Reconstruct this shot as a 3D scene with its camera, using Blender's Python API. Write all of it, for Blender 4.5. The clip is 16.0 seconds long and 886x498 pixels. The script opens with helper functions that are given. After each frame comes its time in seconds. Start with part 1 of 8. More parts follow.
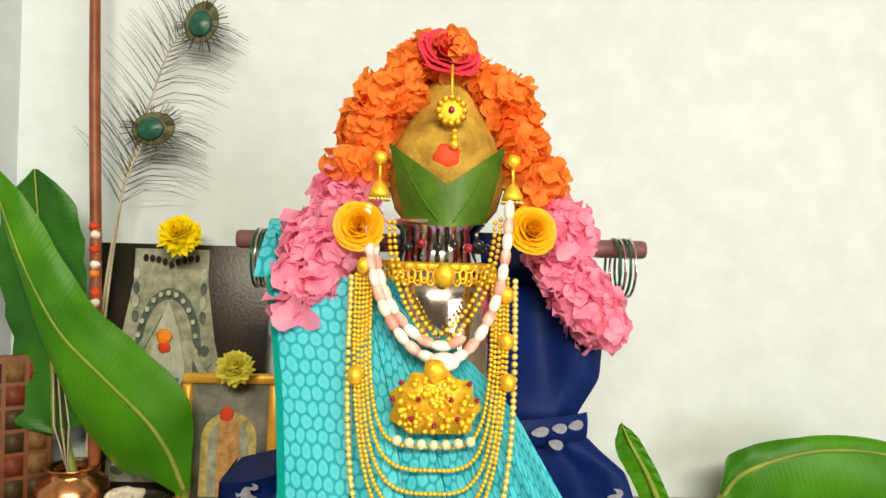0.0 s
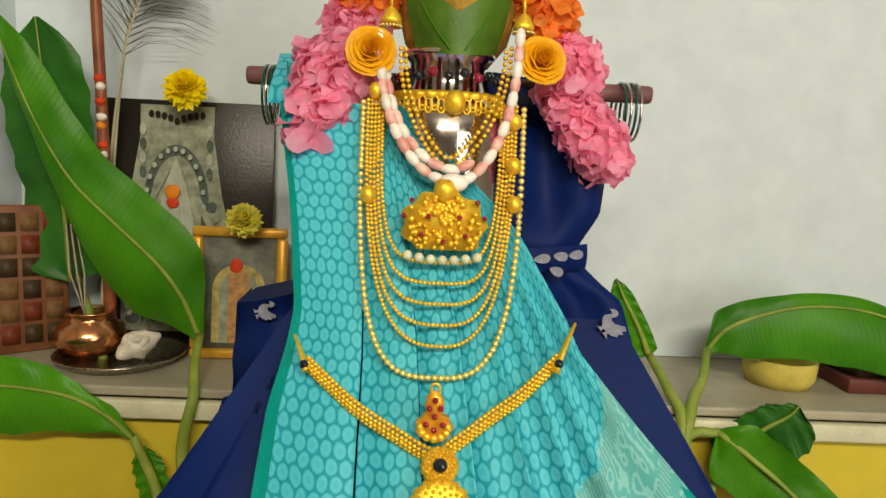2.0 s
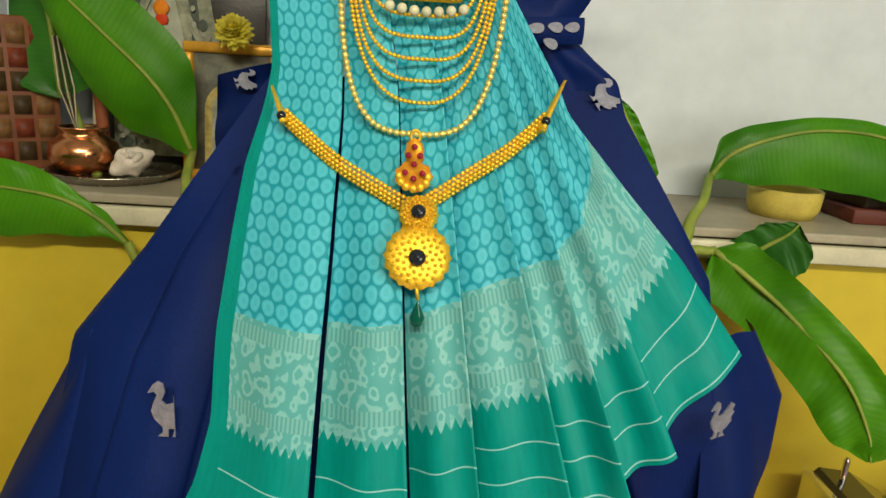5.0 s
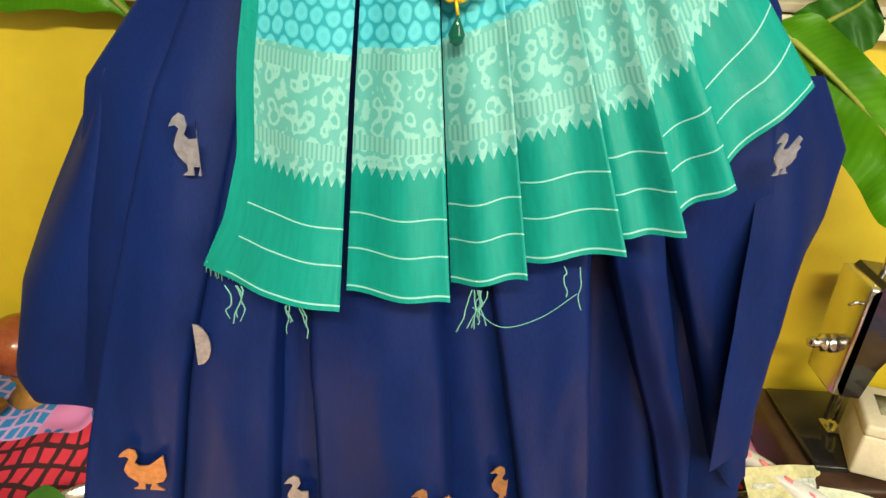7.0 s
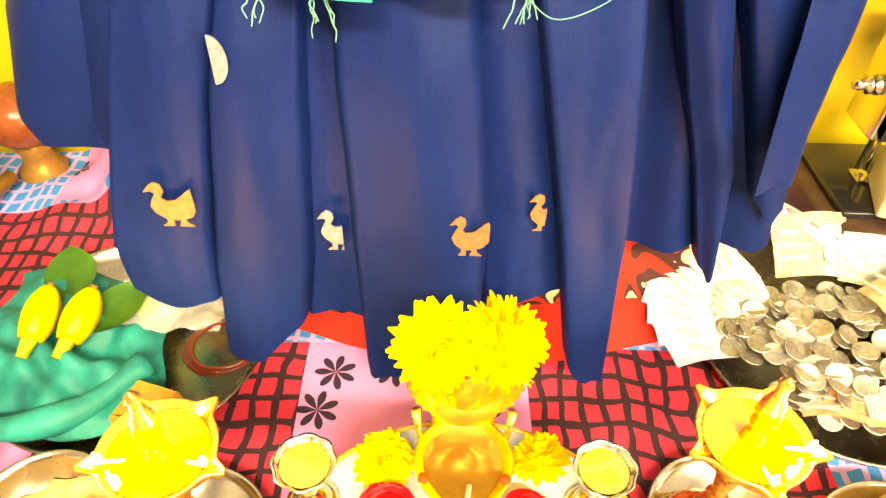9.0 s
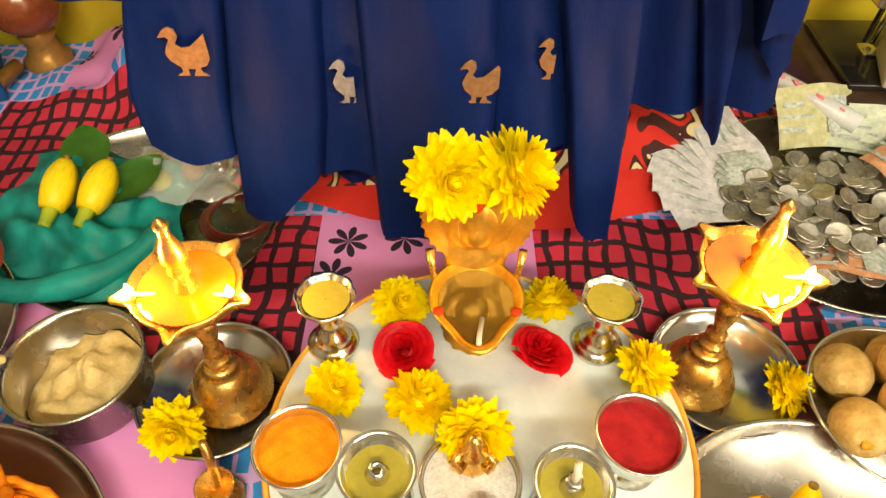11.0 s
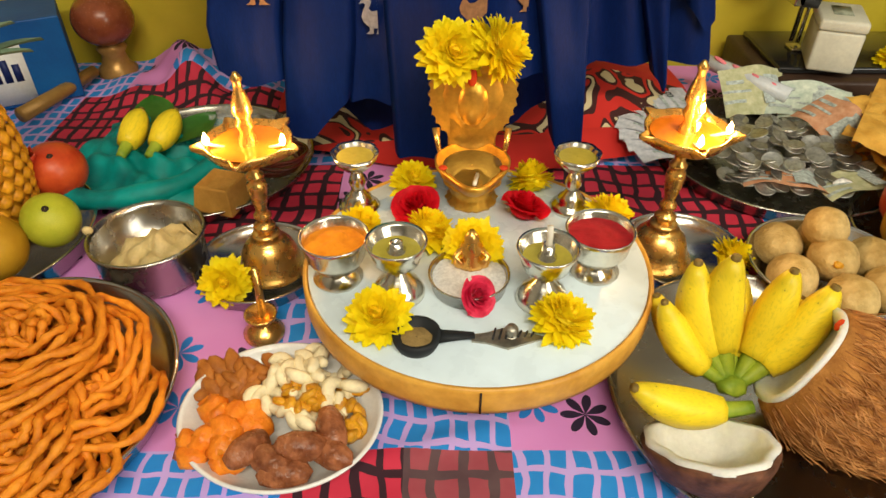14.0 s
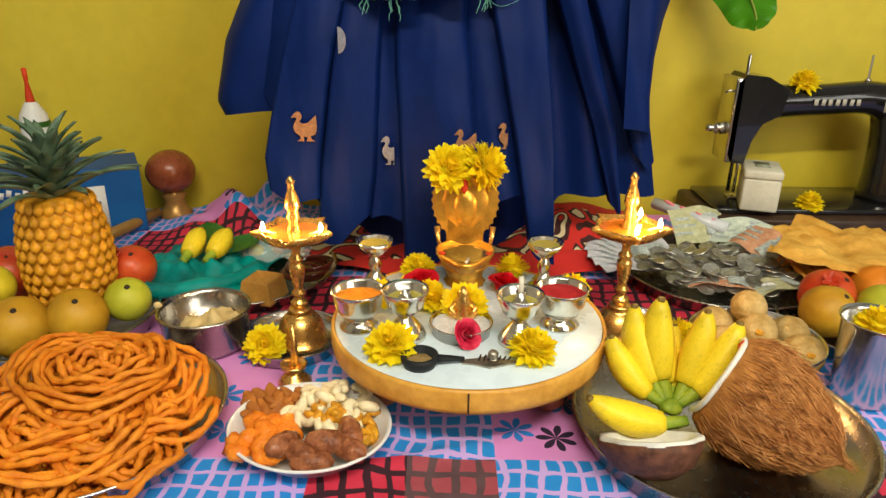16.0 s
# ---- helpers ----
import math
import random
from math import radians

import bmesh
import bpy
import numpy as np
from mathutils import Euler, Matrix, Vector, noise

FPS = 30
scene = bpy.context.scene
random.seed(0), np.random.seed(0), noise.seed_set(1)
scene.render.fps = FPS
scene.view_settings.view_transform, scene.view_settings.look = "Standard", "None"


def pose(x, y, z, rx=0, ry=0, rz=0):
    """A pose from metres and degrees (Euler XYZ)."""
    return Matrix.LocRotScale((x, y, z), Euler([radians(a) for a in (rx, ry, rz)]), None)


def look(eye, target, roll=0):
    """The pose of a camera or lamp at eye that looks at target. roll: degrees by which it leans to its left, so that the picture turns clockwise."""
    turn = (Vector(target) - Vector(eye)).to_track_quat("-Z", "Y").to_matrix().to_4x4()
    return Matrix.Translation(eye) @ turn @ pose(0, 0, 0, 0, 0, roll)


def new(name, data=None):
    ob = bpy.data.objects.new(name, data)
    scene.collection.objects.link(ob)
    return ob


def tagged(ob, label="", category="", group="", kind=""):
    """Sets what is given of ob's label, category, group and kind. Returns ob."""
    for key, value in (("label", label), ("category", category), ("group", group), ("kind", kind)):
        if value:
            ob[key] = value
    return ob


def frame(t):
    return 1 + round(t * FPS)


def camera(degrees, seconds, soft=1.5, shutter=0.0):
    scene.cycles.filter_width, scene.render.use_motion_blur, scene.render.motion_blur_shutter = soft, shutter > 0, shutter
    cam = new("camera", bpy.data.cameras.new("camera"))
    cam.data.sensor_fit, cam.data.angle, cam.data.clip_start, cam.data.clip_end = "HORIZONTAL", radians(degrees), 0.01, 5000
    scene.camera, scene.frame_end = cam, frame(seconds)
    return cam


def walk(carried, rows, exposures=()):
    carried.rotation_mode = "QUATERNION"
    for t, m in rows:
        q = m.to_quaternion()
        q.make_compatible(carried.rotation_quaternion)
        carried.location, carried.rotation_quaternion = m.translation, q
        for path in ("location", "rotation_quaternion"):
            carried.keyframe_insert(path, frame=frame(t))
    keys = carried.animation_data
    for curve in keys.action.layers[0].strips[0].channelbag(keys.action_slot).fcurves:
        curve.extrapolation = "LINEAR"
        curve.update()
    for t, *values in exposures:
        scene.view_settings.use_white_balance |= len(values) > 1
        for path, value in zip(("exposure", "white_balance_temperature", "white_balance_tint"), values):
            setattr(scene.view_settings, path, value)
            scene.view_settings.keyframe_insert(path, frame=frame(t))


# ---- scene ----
cam = camera(66.4, 16.0)
PATH = [
    (0, (0.052, -0.006, 1.671), (0.096, 1.994, 1.685), 1.6),
    (0.5, (0.053, -0.016, 1.656), (0.105, 1.983, 1.601), 2.3),
    (1, (0.053, -0.019, 1.64), (0.126, 1.975, 1.505), 1.6),
    (1.5, (0.048, -0.025, 1.626), (0.122, 1.964, 1.425), 2.4),
    (2, (0.043, -0.027, 1.607), (0.109, 1.956, 1.348), 2.7),
    (2.5, (0.048, -0.025, 1.592), (0.091, 1.954, 1.305), 2.1),
    (3, (0.056, -0.024, 1.571), (0.081, 1.946, 1.228), 2.0),
    (5.5, (0.073, -0.034, 1.478), (0.114, 1.872, 0.875), 3.7),
    (6, (0.069, -0.035, 1.456), (0.097, 1.837, 0.755), 3.6),
    (6.5, (0.062, -0.032, 1.425), (0.092, 1.794, 0.609), 4.4),
    (7, (0.064, -0.029, 1.401), (0.067, 1.751, 0.488), 3.1),
    (7.5, (0.065, -0.029, 1.378), (0.062, 1.683, 0.344), 1.9),
    (8, (0.064, -0.033, 1.355), (0.044, 1.613, 0.22), 1.8),
    (8.5, (0.049, -0.046, 1.341), (0.068, 1.519, 0.096), 2.5),
    (9, (0.039, -0.034, 1.328), (0.068, 1.421, -0.044), 2.2),
    (11.5, (0.032, -0.126, 1.276), (0.059, 1.189, -0.231), 1.3),
    (12, (0.036, -0.166, 1.258), (0.061, 1.15, -0.248), 1.1),
    (12.5, (0.036, -0.216, 1.241), (0.043, 1.187, -0.184), 0.6),
    (13, (0.03, -0.266, 1.214), (0.028, 1.229, -0.114), 0.8),
    (13.5, (0.032, -0.309, 1.212), (0.025, 1.236, -0.059), 0.7),
    (14, (0.032, -0.35, 1.218), (0.045, 1.221, -0.02), 0.4),
    (14.5, (0.044, -0.397, 1.221), (0.05, 1.242, 0.075), -0.4),
    (15, (0.04, -0.451, 1.21), (0.061, 1.271, 0.194), -0.2),
    (15.5, (0.035, -0.514, 1.196), (0.045, 1.299, 0.352), 1.1),
    (16, (0.038, -0.57, 1.192), (0.036, 1.289, 0.455), 0.6),
]
walk(cam, [(t, look(eye, target, roll)) for t, eye, target, roll in PATH],
     [(0, 0.65, 6500, 10), (0.4, 0.3, 6500, 10), (0.9, 0.15, 6500, 10), (3, 0.05, 6500, 10), (5.5, 0.18, 6500, 10), (6.0, 0.28, 6600, 10), (6.5, 0.38, 6700, 10), (7, 0.82, 7000, 10), (7.5, 1.25, 8200, 10), (8.0, 1.65, 8600, 12),
      (8.5, 2.22, 9600, 12), (9.2, 2.22, 9800, 12), (11.3, 0.36, 7000, 10), (12.0, 0.2, 6800, 10), (14, 0.12, 6300, 10), (16, 0.2, 6200, 10)])


# ---- light ----
world = bpy.data.worlds.new("room_dark")
scene.world = world
world.use_nodes = True
world.node_tree.nodes["Background"].inputs["Color"].default_value = (1, 0.97, 0.9, 1)
world.node_tree.nodes["Background"].inputs["Strength"].default_value = 0.02


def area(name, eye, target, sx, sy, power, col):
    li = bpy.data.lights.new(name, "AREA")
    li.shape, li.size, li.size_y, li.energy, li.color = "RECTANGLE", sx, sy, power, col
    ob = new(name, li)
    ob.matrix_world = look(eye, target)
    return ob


# unseen fill lamps, added overhead and at the right to brighten the altar
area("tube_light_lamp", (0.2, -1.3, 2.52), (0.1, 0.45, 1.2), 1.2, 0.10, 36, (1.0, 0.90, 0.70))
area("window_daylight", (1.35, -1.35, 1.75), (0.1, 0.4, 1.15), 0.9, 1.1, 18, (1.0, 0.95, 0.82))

for _x, _y, _z in ((-0.181, 0.195, 0.930), (-0.109, 0.195, 0.930), (0.268, 0.187, 0.935), (0.304, 0.212, 0.935)):
    _li = bpy.data.lights.new("lamp_flame_light", "POINT")
    _li.energy, _li.color, _li.shadow_soft_size = 0.32, (1.0, 0.55, 0.18), 0.006
    new("lamp_flame_light", _li).location = (_x, _y, _z)


# ---- node helpers ----
def put(nt, socket, value):
    if isinstance(value, bpy.types.NodeSocket):
        nt.links.new(value, socket)
    elif value is not None:
        socket.default_value = (*value, 1) if isinstance(value, tuple) and len(value) == 3 and socket.type == "RGBA" else value


def n_coord(nt, which="Object"):
    return nt.nodes.new("ShaderNodeTexCoord").outputs[which]


def n_noise(nt, vec, scale, detail=3.0, rough=0.55, distort=0.0):
    n = nt.nodes.new("ShaderNodeTexNoise")
    put(nt, n.inputs["Vector"], vec)
    n.inputs["Scale"].default_value, n.inputs["Detail"].default_value = scale, detail
    n.inputs["Roughness"].default_value, n.inputs["Distortion"].default_value = rough, distort
    return n.outputs["Fac"]


def n_voronoi(nt, vec, scale, feature="F1", rand=1.0, out="Distance", dims="3D"):
    n = nt.nodes.new("ShaderNodeTexVoronoi")
    n.feature, n.voronoi_dimensions = feature, dims
    put(nt, n.inputs["Vector"], vec)
    n.inputs["Scale"].default_value, n.inputs["Randomness"].default_value = scale, rand
    return n.outputs[out]


def n_math(nt, op, a, b=None, c=None):
    n = nt.nodes.new("ShaderNodeMath")
    n.operation = op
    for s, v in zip(n.inputs, (a, b, c)):
        put(nt, s, v)
    return n.outputs[0]


def n_mix(nt, fac, a, b, blend="MIX"):
    n = nt.nodes.new("ShaderNodeMix")
    n.data_type, n.blend_type = "RGBA", blend
    put(nt, n.inputs[0], fac)
    put(nt, n.inputs[6], a)
    put(nt, n.inputs[7], b)
    return n.outputs[2]


def n_ramp(nt, fac, stops):
    n = nt.nodes.new("ShaderNodeValToRGB")
    put(nt, n.inputs[0], fac)
    el = n.color_ramp.elements
    while len(el) < len(stops):
        el.new(0.5)
    for e, (p, c) in zip(el, stops):
        e.position, e.color = p, (*c, 1) if isinstance(c, tuple) else (c, c, c, 1)
    return n.outputs[0]


def n_step(nt, x, lo, hi):
    """1 where lo < x < hi."""
    return n_math(nt, "MULTIPLY", n_math(nt, "GREATER_THAN", x, lo), n_math(nt, "LESS_THAN", x, hi))


def n_xyz(nt, vec):
    n = nt.nodes.new("ShaderNodeSeparateXYZ")
    put(nt, n.inputs[0], vec)
    return n.outputs[0], n.outputs[1], n.outputs[2]


def n_vec(nt, x, y, z=0.0):
    n = nt.nodes.new("ShaderNodeCombineXYZ")
    for s, v in zip(n.inputs, (x, y, z)):
        put(nt, s, v)
    return n.outputs[0]


def n_bump(nt, height, strength, dist=0.002):
    n = nt.nodes.new("ShaderNodeBump")
    put(nt, n.inputs["Height"], height)
    n.inputs["Strength"].default_value, n.inputs["Distance"].default_value = strength, dist
    return n.outputs[0]


def n_random(nt):
    return nt.nodes.new("ShaderNodeObjectInfo").outputs["Random"]


def blank(name):
    m = bpy.data.materials.new(name)
    m.use_nodes = True
    return m, m.node_tree, m.node_tree.nodes["Principled BSDF"]


def mat(name, col, rough=0.5, metal=0.0, col2=None, scale=30.0, var=0.18, bump=0.15, bscale=250.0, sss=0.0, coat=0.0, trans=0.0, rand=0.0, thin=0.0, spec=0.28, contrast=(0.3, 0.7)):
    """Colour that wanders between two tones at a coarse and a fine scale, with a fine relief."""
    m, nt, b = blank(name)
    vec = n_coord(nt)
    dark = tuple(c * (1 - var) for c in col)
    lite = col2 or tuple(min(1, c * (1 + var)) for c in col)
    big = n_ramp(nt, n_noise(nt, vec, scale, 4), [(contrast[0], 0.0), (contrast[1], 1.0)])
    c = n_mix(nt, big, dark, lite)
    fine = n_noise(nt, vec, bscale, 3)
    c = n_mix(nt, 0.16, c, n_ramp(nt, fine, [(0.3, 0.4), (0.7, 1.0)]), "MULTIPLY")
    if rand:
        r = n_math(nt, "MULTIPLY_ADD", n_random(nt), rand, 1 - rand / 2)
        c = n_mix(nt, 1.0, c, n_vec(nt, r, r, r), "MULTIPLY")
    put(nt, b.inputs["Base Color"], c)
    put(nt, b.inputs["Roughness"], n_math(nt, "MULTIPLY_ADD", fine, 0.16, rough - 0.08))
    b.inputs["Metallic"].default_value = metal
    b.inputs["Specular IOR Level"].default_value = spec
    b.inputs["Coat Weight"].default_value = coat
    b.inputs["Transmission Weight"].default_value = trans
    if sss:
        b.inputs["Subsurface Weight"].default_value = sss
        b.inputs["Subsurface Radius"].default_value = (0.01, 0.006, 0.003)
        b.inputs["Subsurface Scale"].default_value = 0.5
    if bump:
        put(nt, b.inputs["Normal"], n_bump(nt, fine, bump))
    if thin:
        # thin petals and leaves let light through
        tr = nt.nodes.new("ShaderNodeBsdfTranslucent")
        put(nt, tr.inputs["Color"], c)
        mx = nt.nodes.new("ShaderNodeMixShader")
        mx.inputs[0].default_value = thin
        nt.links.new(b.outputs[0], mx.inputs[1])
        nt.links.new(tr.outputs[0], mx.inputs[2])
        nt.links.new(mx.outputs[0], nt.nodes["Material Output"].inputs["Surface"])
    return m


# ---- materials ----
WALL_WHITE = mat("wall_white", (0.64, 0.71, 0.75), 0.75, scale=2, var=0.03, bump=0.05, bscale=25)
WALL_YELLOW = mat("wall_yellow", (0.61, 0.46, 0.022), 0.5, col2=(0.65, 0.53, 0.05), scale=2, var=0.06, bump=0.05, bscale=25)
LEDGE = mat("ledge_stone", (0.36, 0.33, 0.24), 0.4, scale=14, var=0.2, bump=0.1)
LEDGE_EDGE = mat("ledge_edge", (0.62, 0.60, 0.42), 0.5, scale=20, var=0.15)
FLOOR = mat("floor_tile", (0.35, 0.32, 0.28), 0.35, scale=5)
# mid-tone for the unseen walls, chosen to cut bounce and deepen shadows
ROOM = mat("unseen_wall_tone", (0.34, 0.31, 0.25), 0.8, scale=3, var=0.06)
PLASTER = mat("ceiling_plaster", (0.50, 0.49, 0.45), 0.85, scale=4, var=0.04)
STEEL = mat("steel", (0.62, 0.60, 0.56), 0.2, 1.0, scale=20, var=0.1, bump=0.03)
STEEL_DARK = mat("steel_worn", (0.46, 0.43, 0.37), 0.26, 1.0, scale=6, var=0.08, bump=0.01, bscale=60)
SILVER = mat("silver", (0.80, 0.76, 0.66), 0.2, 1.0, scale=60, var=0.12, bump=0.06)
BRASS = mat("brass", (0.92, 0.54, 0.14), 0.28, 0.92, scale=40, var=0.10, bump=0.015, bscale=120)
BRASS_DARK = mat("brass_aged", (0.90, 0.44, 0.06), 0.34, 0.8, scale=60, var=0.3, bump=0.15)
COPPER = mat("copper", (0.80, 0.36, 0.16), 0.22, 1.0, scale=40, var=0.15, bump=0.05)
GOLD = mat("gold", (1.0, 0.60, 0.045), 0.40, 0.6, scale=300, var=0.15, bump=0.2, bscale=900)
GOLD_PALE = mat("gold_pale", (0.94, 0.74, 0.22), 0.40, 0.6, scale=300, var=0.15, bump=0.2, bscale=900)
RUBY = mat("ruby_stone", (0.25, 0.01, 0.03), 0.1, coat=0.5, bump=0)
GEM = mat("dark_stone", (0.01, 0.015, 0.02), 0.08, coat=0.5, bump=0)
EMERALD = mat("green_drop", (0.0, 0.09, 0.06), 0.1, coat=0.5, bump=0)
PEARL = mat("pearl", (0.62, 0.62, 0.42), 0.25, coat=0.3, bump=0)
CORAL = mat("pink_bead", (0.80, 0.36, 0.31), 0.3, col2=(0.85, 0.55, 0.48), scale=45, contrast=(0.42, 0.58))
BEADWHITE = mat("white_bead", (0.82, 0.76, 0.70), 0.35)
YELLOW = mat("yellow_petal", (1.0, 0.76, 0.0), 0.55, col2=(1.0, 0.88, 0.008), scale=60, rand=0.06, var=0.0, bump=0.03, thin=0.32, spec=0.2)
YELLOW_PALE = mat("pale_yellow_petal", (0.88, 0.80, 0.12), 0.6, scale=60, rand=0.1, thin=0.4)
ROSE = mat("rose_red", (0.75, 0.003, 0.012), 0.5, col2=(0.88, 0.012, 0.03), scale=80, thin=0.3, spec=0.3)
ROSE_PINK = mat("rose_pink", (0.80, 0.28, 0.36), 0.5, scale=80, thin=0.3, spec=0.3)
ROSE_YELLOW = mat("rose_yellow", (1.0, 0.48, 0.006), 0.5, scale=80, thin=0.3, spec=0.3)
CLOTH_ORANGE = mat("orange_petal_cloth", (1.0, 0.25, 0.025), 0.7, col2=(1.0, 0.42, 0.09), scale=50, rand=0.12, var=0.02, thin=0.52, spec=0.2)
CLOTH_PINK = mat("pink_petal_cloth", (1.0, 0.30, 0.50), 0.65, col2=(1.0, 0.54, 0.70), scale=50, rand=0.10, var=0.02, thin=0.52, spec=0.2)


def leaf_mat(name, c1, c2):
    """Banana leaf: fine parallel veins slanting from the midrib (uv: across, metres along)."""
    m, nt, b = blank(name)
    u, v, _ = n_xyz(nt, n_coord(nt, "UV"))
    vec = n_coord(nt)
    side = n_math(nt, "ABSOLUTE", n_math(nt, "SUBTRACT", u, 0.5))
    ph = n_math(nt, "ADD", n_math(nt, "MULTIPLY", v, 900.0), n_math(nt, "MULTIPLY_ADD", n_noise(nt, vec, 30, 2), 6.0, n_math(nt, "MULTIPLY", side, -26.0)))
    vein = n_math(nt, "MULTIPLY_ADD", n_math(nt, "SINE", ph), 0.5, 0.5)
    big = n_ramp(nt, n_noise(nt, vec, 8, 4), [(0.3, 0.0), (0.7, 1.0)])
    c = n_mix(nt, big, c1, c2)
    c = n_mix(nt, n_math(nt, "MULTIPLY", vein, 0.13), c, tuple(x * 0.55 for x in c1))
    put(nt, b.inputs["Base Color"], c)
    b.inputs["Roughness"].default_value = 0.40
    b.inputs["Specular IOR Level"].default_value = 0.22
    put(nt, b.inputs["Normal"], n_bump(nt, vein, 0.10, 0.001))
    tr = nt.nodes.new("ShaderNodeBsdfTranslucent")
    put(nt, tr.inputs["Color"], c)
    mx = nt.nodes.new("ShaderNodeMixShader")
    mx.inputs[0].default_value = 0.15
    nt.links.new(b.outputs[0], mx.inputs[1])
    nt.links.new(tr.outputs[0], mx.inputs[2])
    nt.links.new(mx.outputs[0], nt.nodes["Material Output"].inputs["Surface"])
    return m


LEAF = leaf_mat("banana_leaf", (0.028, 0.15, 0.003), (0.085, 0.31, 0.006))
LEAF_DEEP = leaf_mat("banana_leaf_deep", (0.018, 0.10, 0.012), (0.045, 0.19, 0.018))
LEAF_DARK = mat("dark_leaf", (0.02, 0.10, 0.015), 0.4, col2=(0.05, 0.17, 0.02), scale=20, var=0.3)
LEAF_MANGO = mat("betel_leaf", (0.05, 0.13, 0.010), 0.38, col2=(0.09, 0.19, 0.015), scale=25, var=0.3)
STEM = mat("leaf_stem", (0.16, 0.26, 0.03), 0.5, col2=(0.30, 0.36, 0.06), scale=20)
def banana_skin():
    """Ripe skin: yellow with greenish patches, long faint streaks and small brown bruises."""
    m, nt, b = blank("banana_skin")
    vec = n_coord(nt)
    x, y, z = n_xyz(nt, vec)
    base = n_mix(nt, n_ramp(nt, n_noise(nt, vec, 22, 3), [(0.35, 0.0), (0.65, 1.0)]), (0.62, 0.47, 0.012), (0.90, 0.67, 0.02))
    streak = n_noise(nt, n_vec(nt, n_math(nt, "MULTIPLY", x, 9.0), y, n_math(nt, "MULTIPLY", z, 9.0)), 60, 3)
    base = n_mix(nt, n_math(nt, "MULTIPLY", n_ramp(nt, streak, [(0.5, 0.0), (0.75, 1.0)]), 0.45), base, (0.42, 0.36, 0.02))
    spot = n_ramp(nt, n_math(nt, "ADD", n_voronoi(nt, vec, 95), n_math(nt, "MULTIPLY", n_noise(nt, vec, 30, 2), 0.30)), [(0.19, 1.0), (0.24, 0.0)])
    base = n_mix(nt, n_math(nt, "MULTIPLY", spot, 0.8), base, (0.12, 0.06, 0.012))
    r = n_math(nt, "MULTIPLY_ADD", n_random(nt), 0.18, 0.90)
    put(nt, b.inputs["Base Color"], n_mix(nt, 1.0, base, n_vec(nt, r, r, r), "MULTIPLY"))
    b.inputs["Roughness"].default_value = 0.42
    b.inputs["Specular IOR Level"].default_value = 0.3
    put(nt, b.inputs["Normal"], n_bump(nt, streak, 0.12, 0.001))
    return m


BANANA = banana_skin()
BANANA_GREEN = mat("banana_green", (0.16, 0.30, 0.02), 0.5, col2=(0.38, 0.45, 0.03), scale=50)
BLACKISH = mat("dark_tip", (0.03, 0.02, 0.012), 0.7)
HUSK = mat("coconut_husk", (0.46, 0.15, 0.02), 0.85, col2=(0.62, 0.27, 0.06), scale=60, var=0.4, bump=0.6, bscale=500)
FLESH = mat("coconut_flesh", (0.80, 0.79, 0.72), 0.45, scale=40, var=0.06, sss=0.1)
SHELL = mat("coconut_shell", (0.09, 0.035, 0.018), 0.6, col2=(0.20, 0.08, 0.04), scale=80, var=0.4, bump=0.4)
MURUKKU = mat("fried_dough", (0.78, 0.19, 0.004), 0.5, col2=(0.94, 0.34, 0.018), scale=70, var=0.2, bump=0.6, bscale=450, rand=0.2)
LADDU = mat("laddu", (0.56, 0.36, 0.10), 0.75, col2=(0.70, 0.50, 0.20), scale=60, var=0.25, bump=0.9, bscale=260, rand=0.15)
WOOD_RED = mat("polished_wood", (0.22, 0.05, 0.02), 0.25, col2=(0.32, 0.09, 0.035), scale=30, var=0.3, coat=0.3)
WOOD_YELLOW = mat("varnished_pine", (0.72, 0.33, 0.04), 0.35, col2=(0.80, 0.43, 0.07), scale=30, var=0.25, bump=0.2, bscale=120)
WOOD_DARK = mat("dark_wood", (0.05, 0.028, 0.018), 0.4, scale=30, var=0.3)
ROD = mat("rod_plastic", (0.16, 0.07, 0.07), 0.45, scale=40)
BLACK_ENAMEL = mat("black_enamel", (0.012, 0.012, 0.012), 0.16, coat=0.5, scale=30, bump=0.03)
LAMINATE = mat("laminate_white", (0.62, 0.73, 0.79), 0.28, col2=(0.67, 0.78, 0.83), scale=8, var=0.02, bump=0.02, bscale=40)
WHITE_PLASTIC = mat("white_plastic", (0.72, 0.72, 0.68), 0.4, scale=20, var=0.05)
BOX_WHITE = mat("aged_white_plastic", (0.62, 0.60, 0.48), 0.45, scale=25, var=0.1)
BLUE_CARD = mat("blue_card", (0.004, 0.07, 0.26), 0.5, col2=(0.006, 0.10, 0.32), scale=10, var=0.15)
TEAL_CLOTH = mat("teal_blouse_cloth", (0.0, 0.17, 0.16), 0.5, col2=(0.0, 0.30, 0.27), scale=30, var=0.3, bump=0.3, bscale=900)
CREAM = mat("cooked_sweet", (0.62, 0.46, 0.17), 0.6, col2=(0.72, 0.58, 0.28), scale=60, bump=0.5, bscale=350, sss=0.1)
SALT = mat("salt", (0.78, 0.78, 0.75), 0.6, scale=300, bump=0.8, bscale=900)
TURMERIC = mat("turmeric_powder", (0.90, 0.26, 0.004), 0.85, col2=(0.95, 0.34, 0.01), scale=90, bump=0.5, bscale=600)
KUMKUM = mat("kumkum_powder", (0.33, 0.006, 0.010), 0.85, col2=(0.45, 0.012, 0.018), scale=90, bump=0.5, bscale=600)
HUSK_FIBRE = mat("coconut_fibre", (0.50, 0.165, 0.03), 0.8, col2=(0.70, 0.33, 0.10), scale=90, var=0.4)
